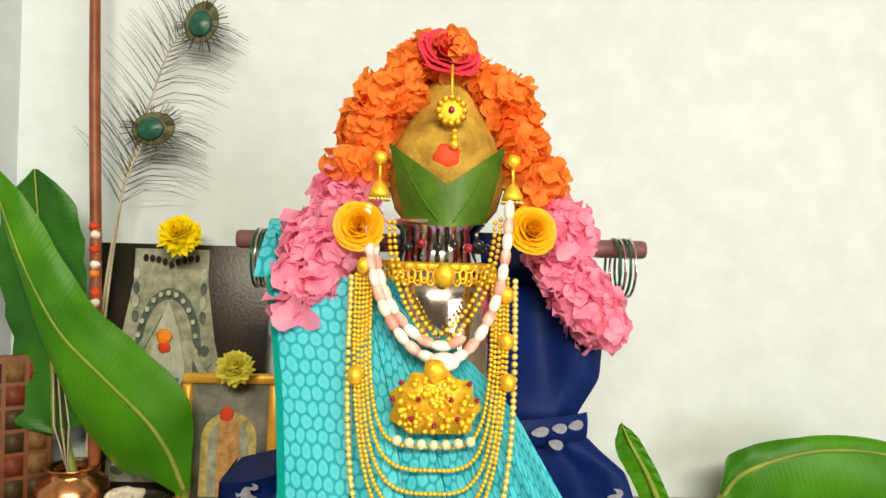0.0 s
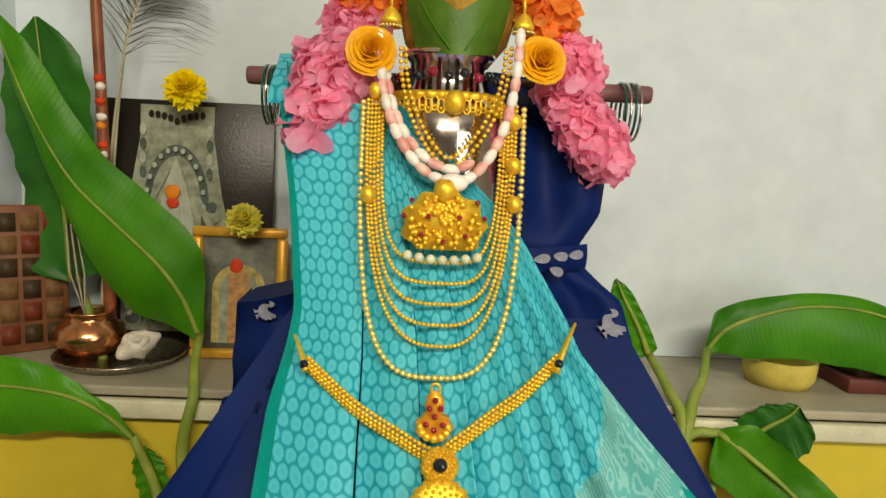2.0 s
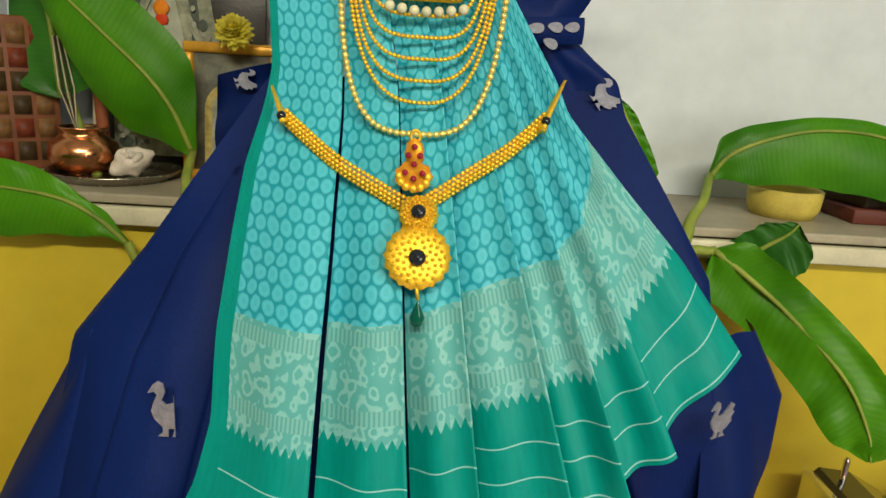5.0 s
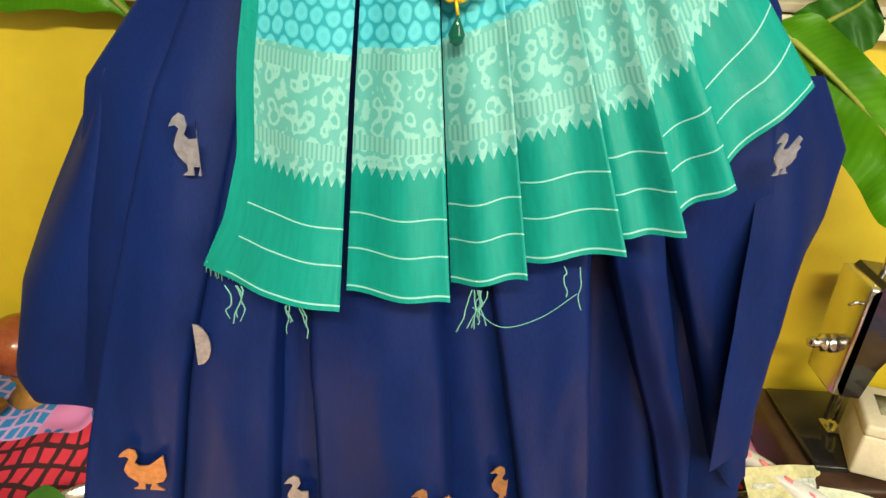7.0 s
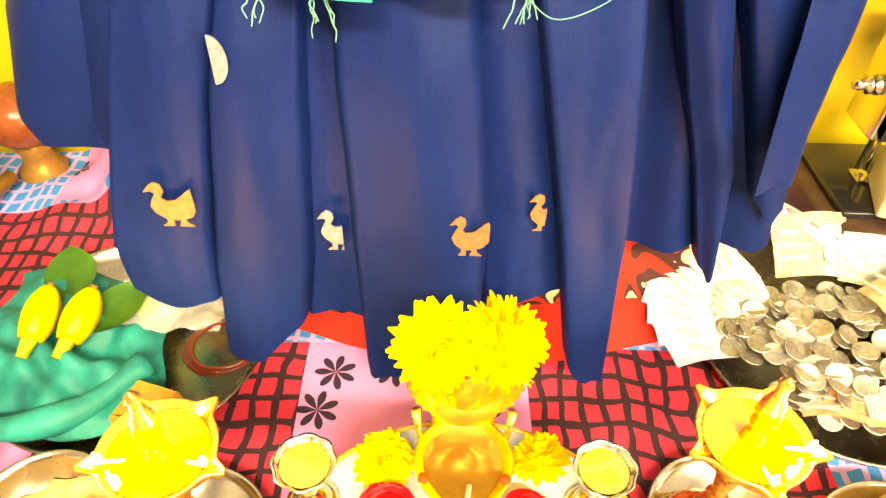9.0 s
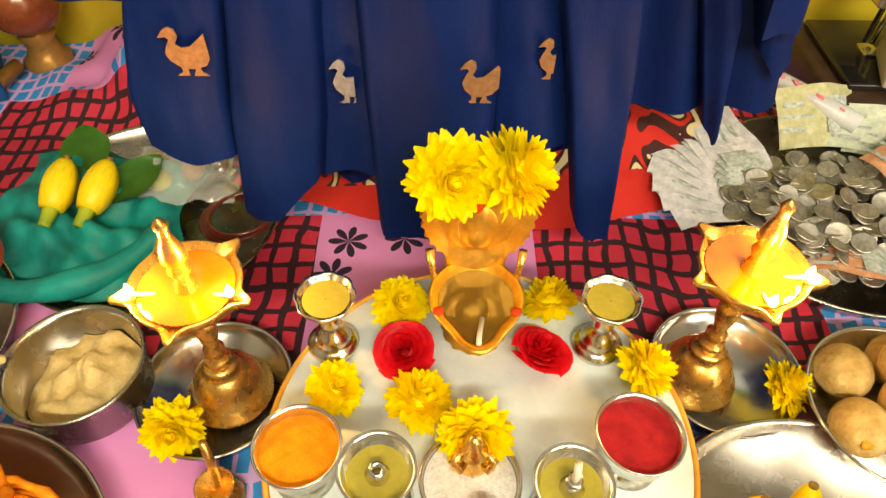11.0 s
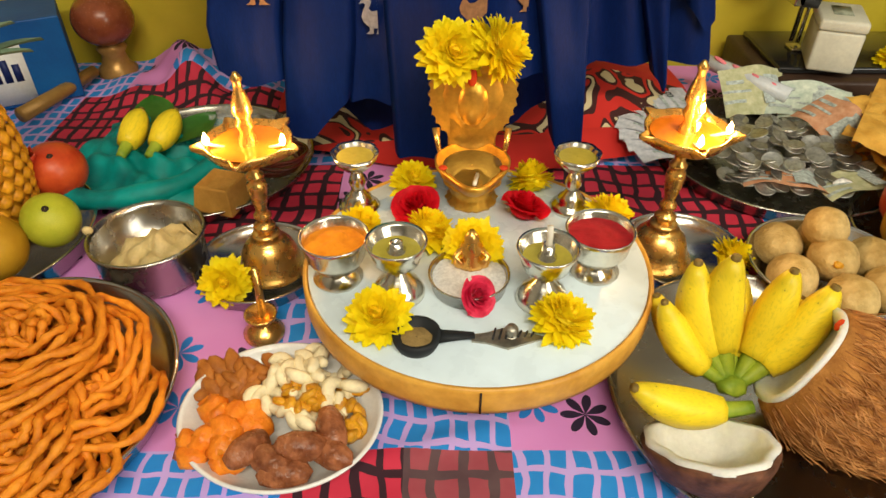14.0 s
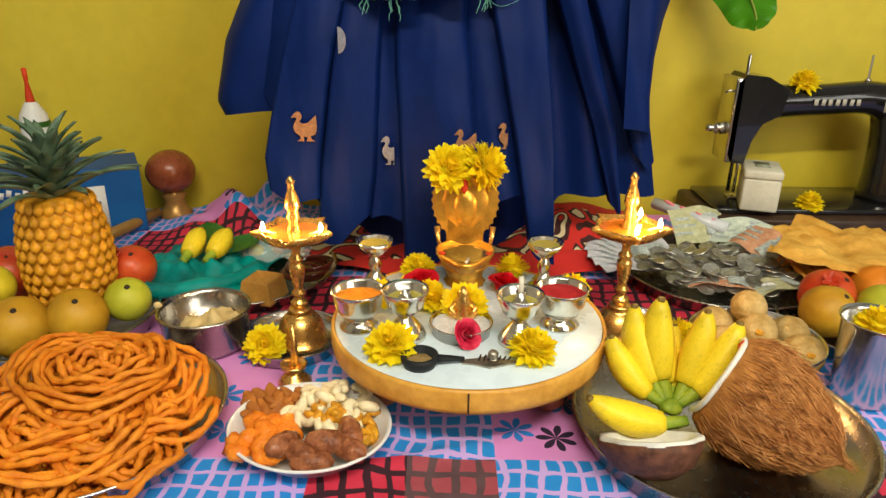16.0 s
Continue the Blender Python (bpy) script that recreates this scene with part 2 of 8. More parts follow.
BANANA_TIP = mat("banana_tip", (0.16, 0.10, 0.025), 0.7, col2=(0.30, 0.20, 0.04), scale=200)
OIL_AMBER = mat("amber_lamp_oil", (0.44, 0.14, 0.01), 0.06, scale=30, bump=0, coat=1.0)
OIL = mat("lamp_oil", (0.46, 0.38, 0.05), 0.05, scale=30, bump=0, coat=1.0)
JAGGERY = mat("jaggery", (0.48, 0.24, 0.04), 0.5, col2=(0.58, 0.32, 0.07), scale=50, sss=0.1)
ALMOND = mat("almond", (0.38, 0.11, 0.015), 0.5, col2=(0.52, 0.19, 0.03), scale=90, bump=0.5, bscale=500, rand=0.3)
CASHEW = mat("cashew", (0.86, 0.74, 0.46), 0.5, rand=0.15, scale=60)
RAISIN = mat("raisin", (0.62, 0.24, 0.01), 0.3, col2=(0.78, 0.40, 0.02), scale=120, rand=0.3, bump=0.6, bscale=500)
DATE = mat("date_fruit", (0.20, 0.05, 0.016), 0.26, col2=(0.46, 0.17, 0.07), scale=80, var=0.4, bump=0.9, bscale=220, rand=0.3)
CANDY = mat("orange_candied", (0.88, 0.18, 0.006), 0.22, col2=(0.98, 0.34, 0.03), scale=60, bump=0.7, bscale=300, sss=0.05)
LIME = mat("lime_skin", (0.42, 0.46, 0.02), 0.4, col2=(0.52, 0.52, 0.04), scale=30, bump=0.3, bscale=700)
LEMON = mat("lemon_skin", (0.62, 0.50, 0.02), 0.4, scale=30, bump=0.3, bscale=700)
MOSAMBI = mat("sweet_lime_skin", (0.48, 0.22, 0.010), 0.4, col2=(0.62, 0.36, 0.02), scale=14, var=0.3, bump=0.3, bscale=700)
POMEG = mat("pomegranate_skin", (0.52, 0.025, 0.010), 0.35, col2=(0.62, 0.10, 0.02), scale=25, var=0.3)
ORANGE_SKIN = mat("orange_skin", (0.70, 0.22, 0.01), 0.4, scale=20, bump=0.3, bscale=700)
PINE = mat("pineapple_rind", (0.66, 0.23, 0.004), 0.45, col2=(0.90, 0.44, 0.02), scale=60, var=0.3, bump=0.5, bscale=300, rand=0.35)
PINE_LEAF = mat("pineapple_crown_leaf", (0.10, 0.18, 0.10), 0.5, col2=(0.22, 0.30, 0.18), scale=25, var=0.3, rand=0.3)
FRY = mat("yellow_fried_sheet", (0.80, 0.36, 0.03), 0.6, col2=(0.88, 0.52, 0.10), scale=25, var=0.3, bump=0.5, bscale=180)
COIN = mat("coin_steel", (0.55, 0.54, 0.50), 0.35, 1.0, scale=200, var=0.3, bump=0.4, bscale=900, rand=0.5)
NOTE_GREY = mat("note_lavender", (0.55, 0.58, 0.66), 0.7, col2=(0.76, 0.76, 0.80), scale=90, rand=0.15)
NOTE_GREEN = mat("note_green", (0.54, 0.68, 0.56), 0.7, col2=(0.76, 0.82, 0.70), scale=90, rand=0.15)
NOTE_OLIVE = mat("note_olive", (0.46, 0.48, 0.24), 0.7, col2=(0.62, 0.62, 0.40), scale=90)
NOTE_ORANGE = mat("note_orange", (0.62, 0.26, 0.12), 0.7, col2=(0.70, 0.42, 0.26), scale=90)
INK = mat("dark_print", (0.05, 0.06, 0.07), 0.7)
FEATHER = mat("feather_barb", (0.05, 0.05, 0.035), 0.6, scale=60)
FEATHER_EYE = mat("feather_eye", (0.01, 0.05, 0.04), 0.3, col2=(0.03, 0.14, 0.09), scale=120)
FEATHER_BRONZE = mat("feather_bronze", (0.12, 0.12, 0.05), 0.5, scale=120)
QUILL = mat("feather_quill", (0.45, 0.40, 0.28), 0.6)
GLASS_BROWN = mat("brown_glass_bangle", (0.10, 0.015, 0.008), 0.08, coat=0.6, bump=0)
BANGLE_GREEN = mat("green_bangle", (0.005, 0.07, 0.04), 0.12, coat=0.5, bump=0)
FRAME_GOLD = mat("frame_gilt", (0.72, 0.38, 0.045), 0.35, 0.25, scale=40, var=0.2)
POSTER_BLACK = mat("poster_black", (0.022, 0.018, 0.014), 0.3, scale=8, var=0.4)
POSTER_STONE = mat("poster_stone", (0.24, 0.27, 0.19), 0.4, col2=(0.44, 0.46, 0.34), scale=60, var=0.35, bump=0)
POSTER_DARK = mat("poster_shade", (0.07, 0.09, 0.075), 0.4, col2=(0.14, 0.17, 0.14), scale=70, bump=0)
POSTER_BLUE = mat("poster_blue", (0.10, 0.20, 0.32), 0.4, bump=0)
POSTER_PALE = mat("poster_pale", (0.44, 0.47, 0.38), 0.4, bump=0, scale=60)
PAINT_RED = mat("vermilion", (0.62, 0.05, 0.008), 0.6)
PAINT_ORANGE = mat("saffron", (0.80, 0.24, 0.01), 0.6)
BAMBOO = mat("red_cane", (0.20, 0.05, 0.02), 0.4, col2=(0.30, 0.10, 0.04), scale=30)
PLATE_WHITE = mat("white_ceramic", (0.78, 0.78, 0.75), 0.2, coat=0.4, bump=0, scale=20, var=0.04)
SOOT = mat("soot_black", (0.014, 0.016, 0.018), 0.6, scale=80)
PEWTER = mat("pewter", (0.40, 0.37, 0.30), 0.4, 0.9, scale=120, var=0.3, bump=0.4)
THREAD = mat("teal_thread", (0.15, 0.45, 0.38), 0.8)
WICK = mat("cotton_wick", (0.72, 0.68, 0.56), 0.9)


def glow(name, col, strength):
    m, nt, b = blank(name)
    b.inputs["Base Color"].default_value = (*col, 1)
    b.inputs["Emission Color"].default_value = (*col, 1)
    b.inputs["Emission Strength"].default_value = strength
    return m


FLAME = glow("flame", (1.0, 0.50, 0.14), 170.0)

# thin clear plastic
POLY, _nt, _b = blank("clear_polythene")
_b.inputs["Base Color"].default_value = (0.85, 0.88, 0.86, 1)
_b.inputs["Roughness"].default_value = 0.12
_b.inputs["Alpha"].default_value = 0.28


def cloth_teal():
    """Woven teal silk: honeycomb of ovals, silver brocade band, plain green border with thin pale lines (uv: metres across, metres from the hem)."""
    m, nt, b = blank("teal_silk")
    uv = n_coord(nt, "UV")
    u, v, _ = n_xyz(nt, uv)
    sq = n_vec(nt, u, n_math(nt, "MULTIPLY", v, 0.88))
    jit = n_math(nt, "MULTIPLY_ADD", n_noise(nt, sq, 45, 2), 0.008, -0.004)
    uj, vj = n_math(nt, "ADD", u, jit), n_math(nt, "MULTIPLY", n_math(nt, "SUBTRACT", v, jit), 1.12)

    def lattice(du, dv):
        """Distance to the nearest point of one of the two rows of ovals."""
        a, c = 0.0148, 0.0256
        dx = n_math(nt, "SUBTRACT", n_math(nt, "PINGPONG", n_math(nt, "ADD", uj, du + a / 2 + 1.0), a / 2), 0.0)
        dy = n_math(nt, "PINGPONG", n_math(nt, "ADD", vj, dv + c / 2 + 1.0), c / 2)
        return n_math(nt, "SQRT", n_math(nt, "ADD", n_math(nt, "MULTIPLY", dx, dx), n_math(nt, "MULTIPLY", dy, dy)))
    dist = n_math(nt, "MINIMUM", lattice(0.0, 0.0), lattice(0.0074, 0.0128))
    edge = n_math(nt, "DIVIDE", dist, 0.0085)
    oval = n_ramp(nt, edge, [(0.70, 1.0), (0.80, 0.0)])
    ring = n_ramp(nt, edge, [(0.30, 0.5), (0.36, 1.0), (0.55, 1.0), (0.62, 0.55)])
    weave = n_noise(nt, n_vec(nt, n_math(nt, "MULTIPLY", u, 8.0), v), 260, 2)
    teal = n_mix(nt, n_noise(nt, sq, 9, 2), (0.010, 0.25, 0.32), (0.018, 0.32, 0.40))
    pale = n_mix(nt, weave, (0.05, 0.42, 0.52), (0.11, 0.53, 0.64))
    body = n_mix(nt, n_math(nt, "MULTIPLY", oval, n_math(nt, "MULTIPLY_ADD", ring, 0.35, 0.6)), teal, pale)
    fig = n_voronoi(nt, n_vec(nt, u, v), 68, "SMOOTH_F1", 0.9, dims="2D")
    vine = n_math(nt, "SINE", n_math(nt, "MULTIPLY_ADD", fig, 15.0, n_math(nt, "MULTIPLY", n_noise(nt, sq, 110, 3), 9.0)))
    brocade = n_mix(nt, n_ramp(nt, vine, [(0.0, 0.0), (0.6, 1.0)]), (0.09, 0.36, 0.35), n_mix(nt, weave, (0.15, 0.43, 0.42), (0.24, 0.52, 0.50)))
    cell = n_math(nt, "PINGPONG", u, 0.0045)
    square = n_step(nt, cell, 0.0012, 0.0033)
    band_sq = n_mix(nt, square, (0.17, 0.43, 0.41), (0.09, 0.34, 0.33))
    inb1 = n_step(nt, v, 0.094, 0.104)
    inb2 = n_step(nt, v, 0.146, 0.156)
    teeth = n_math(nt, "ADD", 0.078, n_math(nt, "MULTIPLY", n_math(nt, "PINGPONG", u, 0.0045), 1.6))
    green = n_mix(nt, n_noise(nt, n_vec(nt, n_math(nt, "MULTIPLY", u, 6.0), v), 40, 3), (0.0, 0.19, 0.165), (0.0, 0.29, 0.25))
    l1 = n_math(nt, "ADD", n_step(nt, v, 0.0285, 0.0295), n_math(nt, "ADD", n_step(nt, v, 0.052, 0.0530), n_step(nt, v, 0.003, 0.0042)))
    c = n_mix(nt, n_math(nt, "GREATER_THAN", v, 0.16), brocade, body)
    c = n_mix(nt, inb1, c, band_sq)
    c = n_mix(nt, inb2, c, band_sq)
    c = n_mix(nt, n_math(nt, "GREATER_THAN", v, teeth), green, c)
    c = n_mix(nt, l1, c, (0.22, 0.52, 0.52))
    # plain green selvedge down the free edge
    c = n_mix(nt, n_math(nt, "LESS_THAN", n_math(nt, "MULTIPLY_ADD", n_noise(nt, sq, 30, 1), 0.002, u), -0.037), c, green)
    put(nt, b.inputs["Base Color"], c)
    put(nt, b.inputs["Roughness"], n_math(nt, "MULTIPLY_ADD", oval, -0.08, 0.48))
    b.inputs["Specular IOR Level"].default_value = 0.12
    h = n_math(nt, "ADD", n_math(nt, "MULTIPLY", n_math(nt, "MULTIPLY", oval, n_math(nt, "GREATER_THAN", v, 0.16)), 0.6), n_math(nt, "MULTIPLY", n_noise(nt, n_vec(nt, u, v), 900, 2), 0.5))
    put(nt, b.inputs["Normal"], n_bump(nt, h, 0.25, 0.001))
    return m


def cloth_blue():
    m, nt, b = blank("navy_silk")
    vec = n_coord(nt)
    c = n_mix(nt, n_noise(nt, vec, 7, 3), (0.002, 0.008, 0.060), (0.003, 0.020, 0.135))
    fine = n_noise(nt, n_vec(nt, *n_xyz(nt, vec)[:2], n_math(nt, "MULTIPLY", n_xyz(nt, vec)[2], 0.15)), 700, 2)
    c = n_mix(nt, 0.35, c, n_ramp(nt, fine, [(0.3, 0.35), (0.7, 1.0)]), "MULTIPLY")
    put(nt, b.inputs["Base Color"], c)
    b.inputs["Roughness"].default_value = 0.55
    b.inputs["Specular IOR Level"].default_value = 0.1
    put(nt, b.inputs["Normal"], n_bump(nt, fine, 0.15, 0.0008))
    return m


def cloth_table():
    """Printed sheet: patches of pink with flowers, blue lattice and red lattice."""
    m, nt, b = blank("printed_bedsheet")
    vec = n_coord(nt)
    x, y, _ = n_xyz(nt, vec)
    wob = n_math(nt, "MULTIPLY_ADD", n_noise(nt, vec, 5, 2), 0.05, -0.025)
    xs, ys = n_math(nt, "ADD", x, wob), n_math(nt, "SUBTRACT", y, wob)
    def lattice(s, wx, a, bcol, base):
        d = n_noise(nt, vec, 16, 2)
        gx = n_math(nt, "PINGPONG", n_math(nt, "MULTIPLY_ADD", d, 0.02, xs), s)
        gy = n_math(nt, "PINGPONG", n_math(nt, "MULTIPLY_ADD", d, 0.024, ys), s * 1.35)
        line = n_math(nt, "MAXIMUM", n_math(nt, "LESS_THAN", gx, wx), n_math(nt, "LESS_THAN", gy, wx * 1.1))
        return n_mix(nt, line, n_mix(nt, n_noise(nt, vec, 40, 2), a, base), bcol)

    blue = lattice(0.0088, 0.0026, (0.01, 0.20, 0.62), (0.56, 0.38, 0.78), (0.03, 0.30, 0.74))
    red = lattice(0.0105, 0.0034, (0.52, 0.015, 0.05), (0.035, 0.008, 0.016), (0.66, 0.04, 0.08))
    pink = n_mix(nt, n_noise(nt, vec, 12, 2), (0.66, 0.22, 0.58), (0.74, 0.32, 0.66))
    # flower prints: petals round cell centres
    fl = nt.nodes.new("ShaderNodeTexVoronoi")
    fl.voronoi_dimensions = "2D"
    put(nt, fl.inputs["Vector"], vec)
    fl.inputs["Scale"].default_value, fl.inputs["Randomness"].default_value = 13.0, 0.5
    dv = nt.nodes.new("ShaderNodeVectorMath")
    dv.operation = "SUBTRACT"
    put(nt, dv.inputs[0], vec)
    put(nt, dv.inputs[1], fl.outputs["Position"])
    dx, dy, _ = n_xyz(nt, dv.outputs[0])
    ang = n_math(nt, "ARCTAN2", dy, dx)
    rr = n_math(nt, "SQRT", n_math(nt, "ADD", n_math(nt, "MULTIPLY", dx, dx), n_math(nt, "MULTIPLY", dy, dy)))
    pet = n_math(nt, "ABSOLUTE", n_math(nt, "SINE", n_math(nt, "MULTIPLY", ang, 3.5)))
    lim = n_math(nt, "MULTIPLY_ADD", pet, 0.016, 0.006)
    flower = n_math(nt, "MULTIPLY", n_math(nt, "LESS_THAN", rr, lim), n_math(nt, "GREATER_THAN", pet, 0.35))
    hue, _, _ = n_xyz(nt, fl.outputs["Color"])
    pink = n_mix(nt, flower, pink, n_mix(nt, n_math(nt, "GREATER_THAN", hue, 0.5), (0.02, 0.01, 0.035), (0.02, 0.20, 0.62)))
    grey = n_mix(nt, n_noise(nt, vec, 60, 2), (0.10, 0.05, 0.06), (0.22, 0.14, 0.14))
    # printed fields, row by row: (from y, to y, [(from x, to x, print)...])
    rows = [(-1.0, -0.018, [(-1, -0.09, blue), (-0.09, 0.004, red), (0.004, 0.092, n_mix(nt, 0.55, red, grey)), (0.092, 0.335, blue), (0.335, 0.52, red), (0.52, 2, blue)]),
            (-0.018, 0.20, [(-1, -0.33, blue), (-0.145, 0.092, blue), (0.42, 0.60, blue)]),
            (0.20, 0.43, [(-0.33, -0.092, red), (0.14, 0.42, red), (0.42, 2, blue)]),
            (0.43, 0.63, [(-1, -0.52, blue), (-0.52, -0.20, red), (-0.20, 0.33, blue), (0.33, 0.55, red), (0.55, 2, blue)]),
            (0.63, 2.0, [(-0.72, -0.45, blue), (-0.36, 0.3, blue)])]
    c = pink
    for y0, y1, fields in rows:
        inrow = n_step(nt, y, y0, y1)
        for x0, x1, field in fields:
            c = n_mix(nt, n_math(nt, "MULTIPLY", inrow, n_step(nt, x, x0, x1)), c, field)
    fine = n_noise(nt, vec, 900, 2)
    put(nt, b.inputs["Base Color"], c)
    b.inputs["Roughness"].default_value = 0.8
    put(nt, b.inputs["Normal"], n_bump(nt, fine, 0.2, 0.0006))
    return m


def cloth_red():
    m, nt, b = blank("red_printed_cloth")
    vec = n_coord(nt)
    x, y, _ = n_xyz(nt, vec)
    scroll = n_math(nt, "SINE", n_math(nt, "MULTIPLY", n_noise(nt, vec, 15, 1, 0.4, 0.6), 32.0))
    band = n_step(nt, n_math(nt, "ADD", y, n_math(nt, "MULTIPLY", x, -0.06)), 0.462, 0.565)
    dark = n_mix(nt, n_math(nt, "GREATER_THAN", scroll, 0.55), (0.05, 0.008, 0.008), (0.70, 0.58, 0.34))
    dark = n_mix(nt, n_math(nt, "LESS_THAN", scroll, -0.6), dark, (0.60, 0.02, 0.012))
    c = n_mix(nt, band, n_mix(nt, n_noise(nt, vec, 14), (0.48, 0.010, 0.008), (0.62, 0.022, 0.012)), dark)
    put(nt, b.inputs["Base Color"], c)
    b.inputs["Roughness"].default_value = 0.8
    return m


TEAL, NAVY, SHEET, REDCLOTH = cloth_teal(), cloth_blue(), cloth_table(), cloth_red()
SILVER_PRINT = mat("silver_zari", (0.24, 0.25, 0.30), 0.5, 0.3, scale=200, var=0.25, bump=0.3, bscale=900)
COPPER_PRINT = mat("copper_zari", (0.30, 0.16, 0.08), 0.5, 0.3, scale=200, var=0.25, bump=0.3, bscale=900)


# ---- mesh helpers ----
class G:
    """A growing mesh: vertices, faces and, where given, uv by vertex."""

    def __init__(self):
        self.v, self.f, self.uv = [], [], []

    def add(self, v, f, m=None, uv=None):
        o = len(self.v)
        self.v += [tuple(m @ Vector(p)) for p in v] if m else [tuple(p) for p in v]
        self.f += [tuple(o + i for i in q) for q in f]
        self.uv += list(uv) if uv else [(0.0, 0.0)] * len(v)
        return self

    def mesh(self, name, smooth=True):
        me = bpy.data.meshes.new(name)
        me.from_pydata(self.v, [], self.f)
        if any(self.uv):
            lay = me.uv_layers.new(name="uv")
            flat = np.array(self.uv, dtype=float)[[lp.vertex_index for lp in me.loops]]
            lay.data.foreach_set("uv", flat.ravel())
        me.polygons.foreach_set("use_smooth", [smooth] * len(me.polygons))
        me.update()
        return me


def part(name, g, material, parent=None, label="", smooth=True, m=None):
    me = g if isinstance(g, bpy.types.Mesh) else g.mesh(name, smooth)
    if material and not me.materials:
        me.materials.append(material)
    ob = new(name, me)
    if parent:
        ob.parent = parent
    if m:
        ob.matrix_basis = m
    if label:
        ob["label"] = label
    return ob


def thing(name, loc, label, category, group="", kind="", rz=0.0):
    ob = new(name)
    ob.empty_display_size = 0.02
    ob.matrix_basis = pose(*loc, 0, 0, rz)
    return tagged(ob, label, category, group, kind)


def lathe(profile, seg=32, g=None, m=None, sx=1.0, sy=1.0, wave=None):
    """Turned form from (radius, height) pairs. wave: function of the angle that scales the radius."""
    g = g or G()
    v, f = [], []
    for r, z in profile:
        for i in range(seg):
            a = 2 * math.pi * i / seg
            k = wave(a, z) if wave else 1.0
            v.append((r * k * sx * math.cos(a), r * k * sy * math.sin(a), z))
    for j in range(len(profile) - 1):
        for i in range(seg):
            k = (i + 1) % seg
            f.append((j * seg + i, j * seg + k, (j + 1) * seg + k, (j + 1) * seg + i))
    return g.add(v, f, m)


def tube(pts, r, seg=8, g=None, m=None, closed=False, cap=True, flat=1.0):
    """A tube along points; r a number or a function of 0..1."""
    g = g or G()
    pts = [Vector(p) for p in pts]
    n = len(pts)
    v, f = [], []
    up = Vector((0.137, 0.211, 0.968))
    for i, p in enumerate(pts):
        a, b = pts[(i - 1) % n if closed else max(0, i - 1)], pts[(i + 1) % n if closed else min(n - 1, i + 1)]
        t = (b - a).normalized() if (b - a).length > 1e-9 else Vector((0, 0, 1))
        s = up.cross(t)
        if s.length < 1e-3:
            s = Vector((1, 0, 0)).cross(t)
        s.normalize()
        w = t.cross(s)
        up = w
        rad = r(i / max(1, n - 1)) if callable(r) else r
        for k in range(seg):
            an = 2 * math.pi * k / seg
            v.append(p + s * (rad * math.cos(an)) + w * (rad * flat * math.sin(an)))
    for i in range(n if closed else n - 1):
        j = (i + 1) % n
        for k in range(seg):
            q = (k + 1) % seg
            f.append((i * seg + k, i * seg + q, j * seg + q, j * seg + k))
    if cap and not closed:
        f.append(tuple(range(seg - 1, -1, -1)))
        f.append(tuple((n - 1) * seg + k for k in range(seg)))
    return g.add(v, f, m)


def smooth_path(pts, n):
    """Catmull-Rom through points, n samples."""
    P = [Vector(p) for p in pts]
    P = [P[0] * 2 - P[1]] + P + [P[-1] * 2 - P[-2]]
    out = []
    k = len(P) - 3
    for i in range(n):
        s = i / (n - 1) * k
        j = min(int(s), k - 1)
        t = s - j
        a, b, c, d = P[j:j + 4]
        out.append(0.5 * ((2 * b) + (c - a) * t + (2 * a - 5 * b + 4 * c - d) * t * t + (3 * b - a - 3 * c + d) * t ** 3))
    return out


def ball(r, seg=16, rings=10, g=None, m=None, sz=1.0, bumpy=0.0, freq=60.0, sx=1.0):
    g = g or G()
    v, f = [], []
    for j in range(rings + 1):
        th = math.pi * j / rings
        for i in range(seg):
            a = 2 * math.pi * i / seg
            p = Vector((math.sin(th) * math.cos(a) * sx, math.sin(th) * math.sin(a), math.cos(th) * sz))
            k = r
            if bumpy:
                q = (m @ (p * r) if m else p * r) * freq
                k = r * (1 + bumpy * noise.noise(q))
            v.append(p * k)
    for j in range(rings):
        for i in range(seg):
            k = (i + 1) % seg
            f.append((j * seg + i, (j + 1) * seg + i, (j + 1) * seg + k, j * seg + k))
    return g.add(v, f, m)


def box(sx, sy, sz, bevel=0.002, g=None, m=None):
    """A box on its base, edges bevelled."""
    g = g or G()
    b = min(bevel, sx / 3, sy / 3, sz / 3)
    bm = bmesh.new()
    bmesh.ops.create_cube(bm, size=1.0, matrix=Matrix.Translation((0, 0, sz / 2)) @ Matrix.Diagonal((sx, sy, sz, 1)))
    if b > 0:
        bmesh.ops.bevel(bm, geom=bm.edges[:], offset=b, segments=2, profile=0.5, affect="EDGES")
    bm.verts.index_update()
    g.add([v.co[:] for v in bm.verts], [[v.index for v in fc.verts] for fc in bm.faces], m)
    bm.free()
    return g


def sheet(nu, nv, fn, g=None, m=None, uvfn=None):
    """A grid of nu x nv cells; fn(u, v) gives the place."""
    g = g or G()
    v = [fn(i / nu, j / nv) for j in range(nv + 1) for i in range(nu + 1)]
    uv = [uvfn(i / nu, j / nv) for j in range(nv + 1) for i in range(nu + 1)] if uvfn else None
    f = [(j * (nu + 1) + i, j * (nu + 1) + i + 1, (j + 1) * (nu + 1) + i + 1, (j + 1) * (nu + 1) + i) for j in range(nv) for i in range(nu)]
    return g.add(v, f, m, uv)


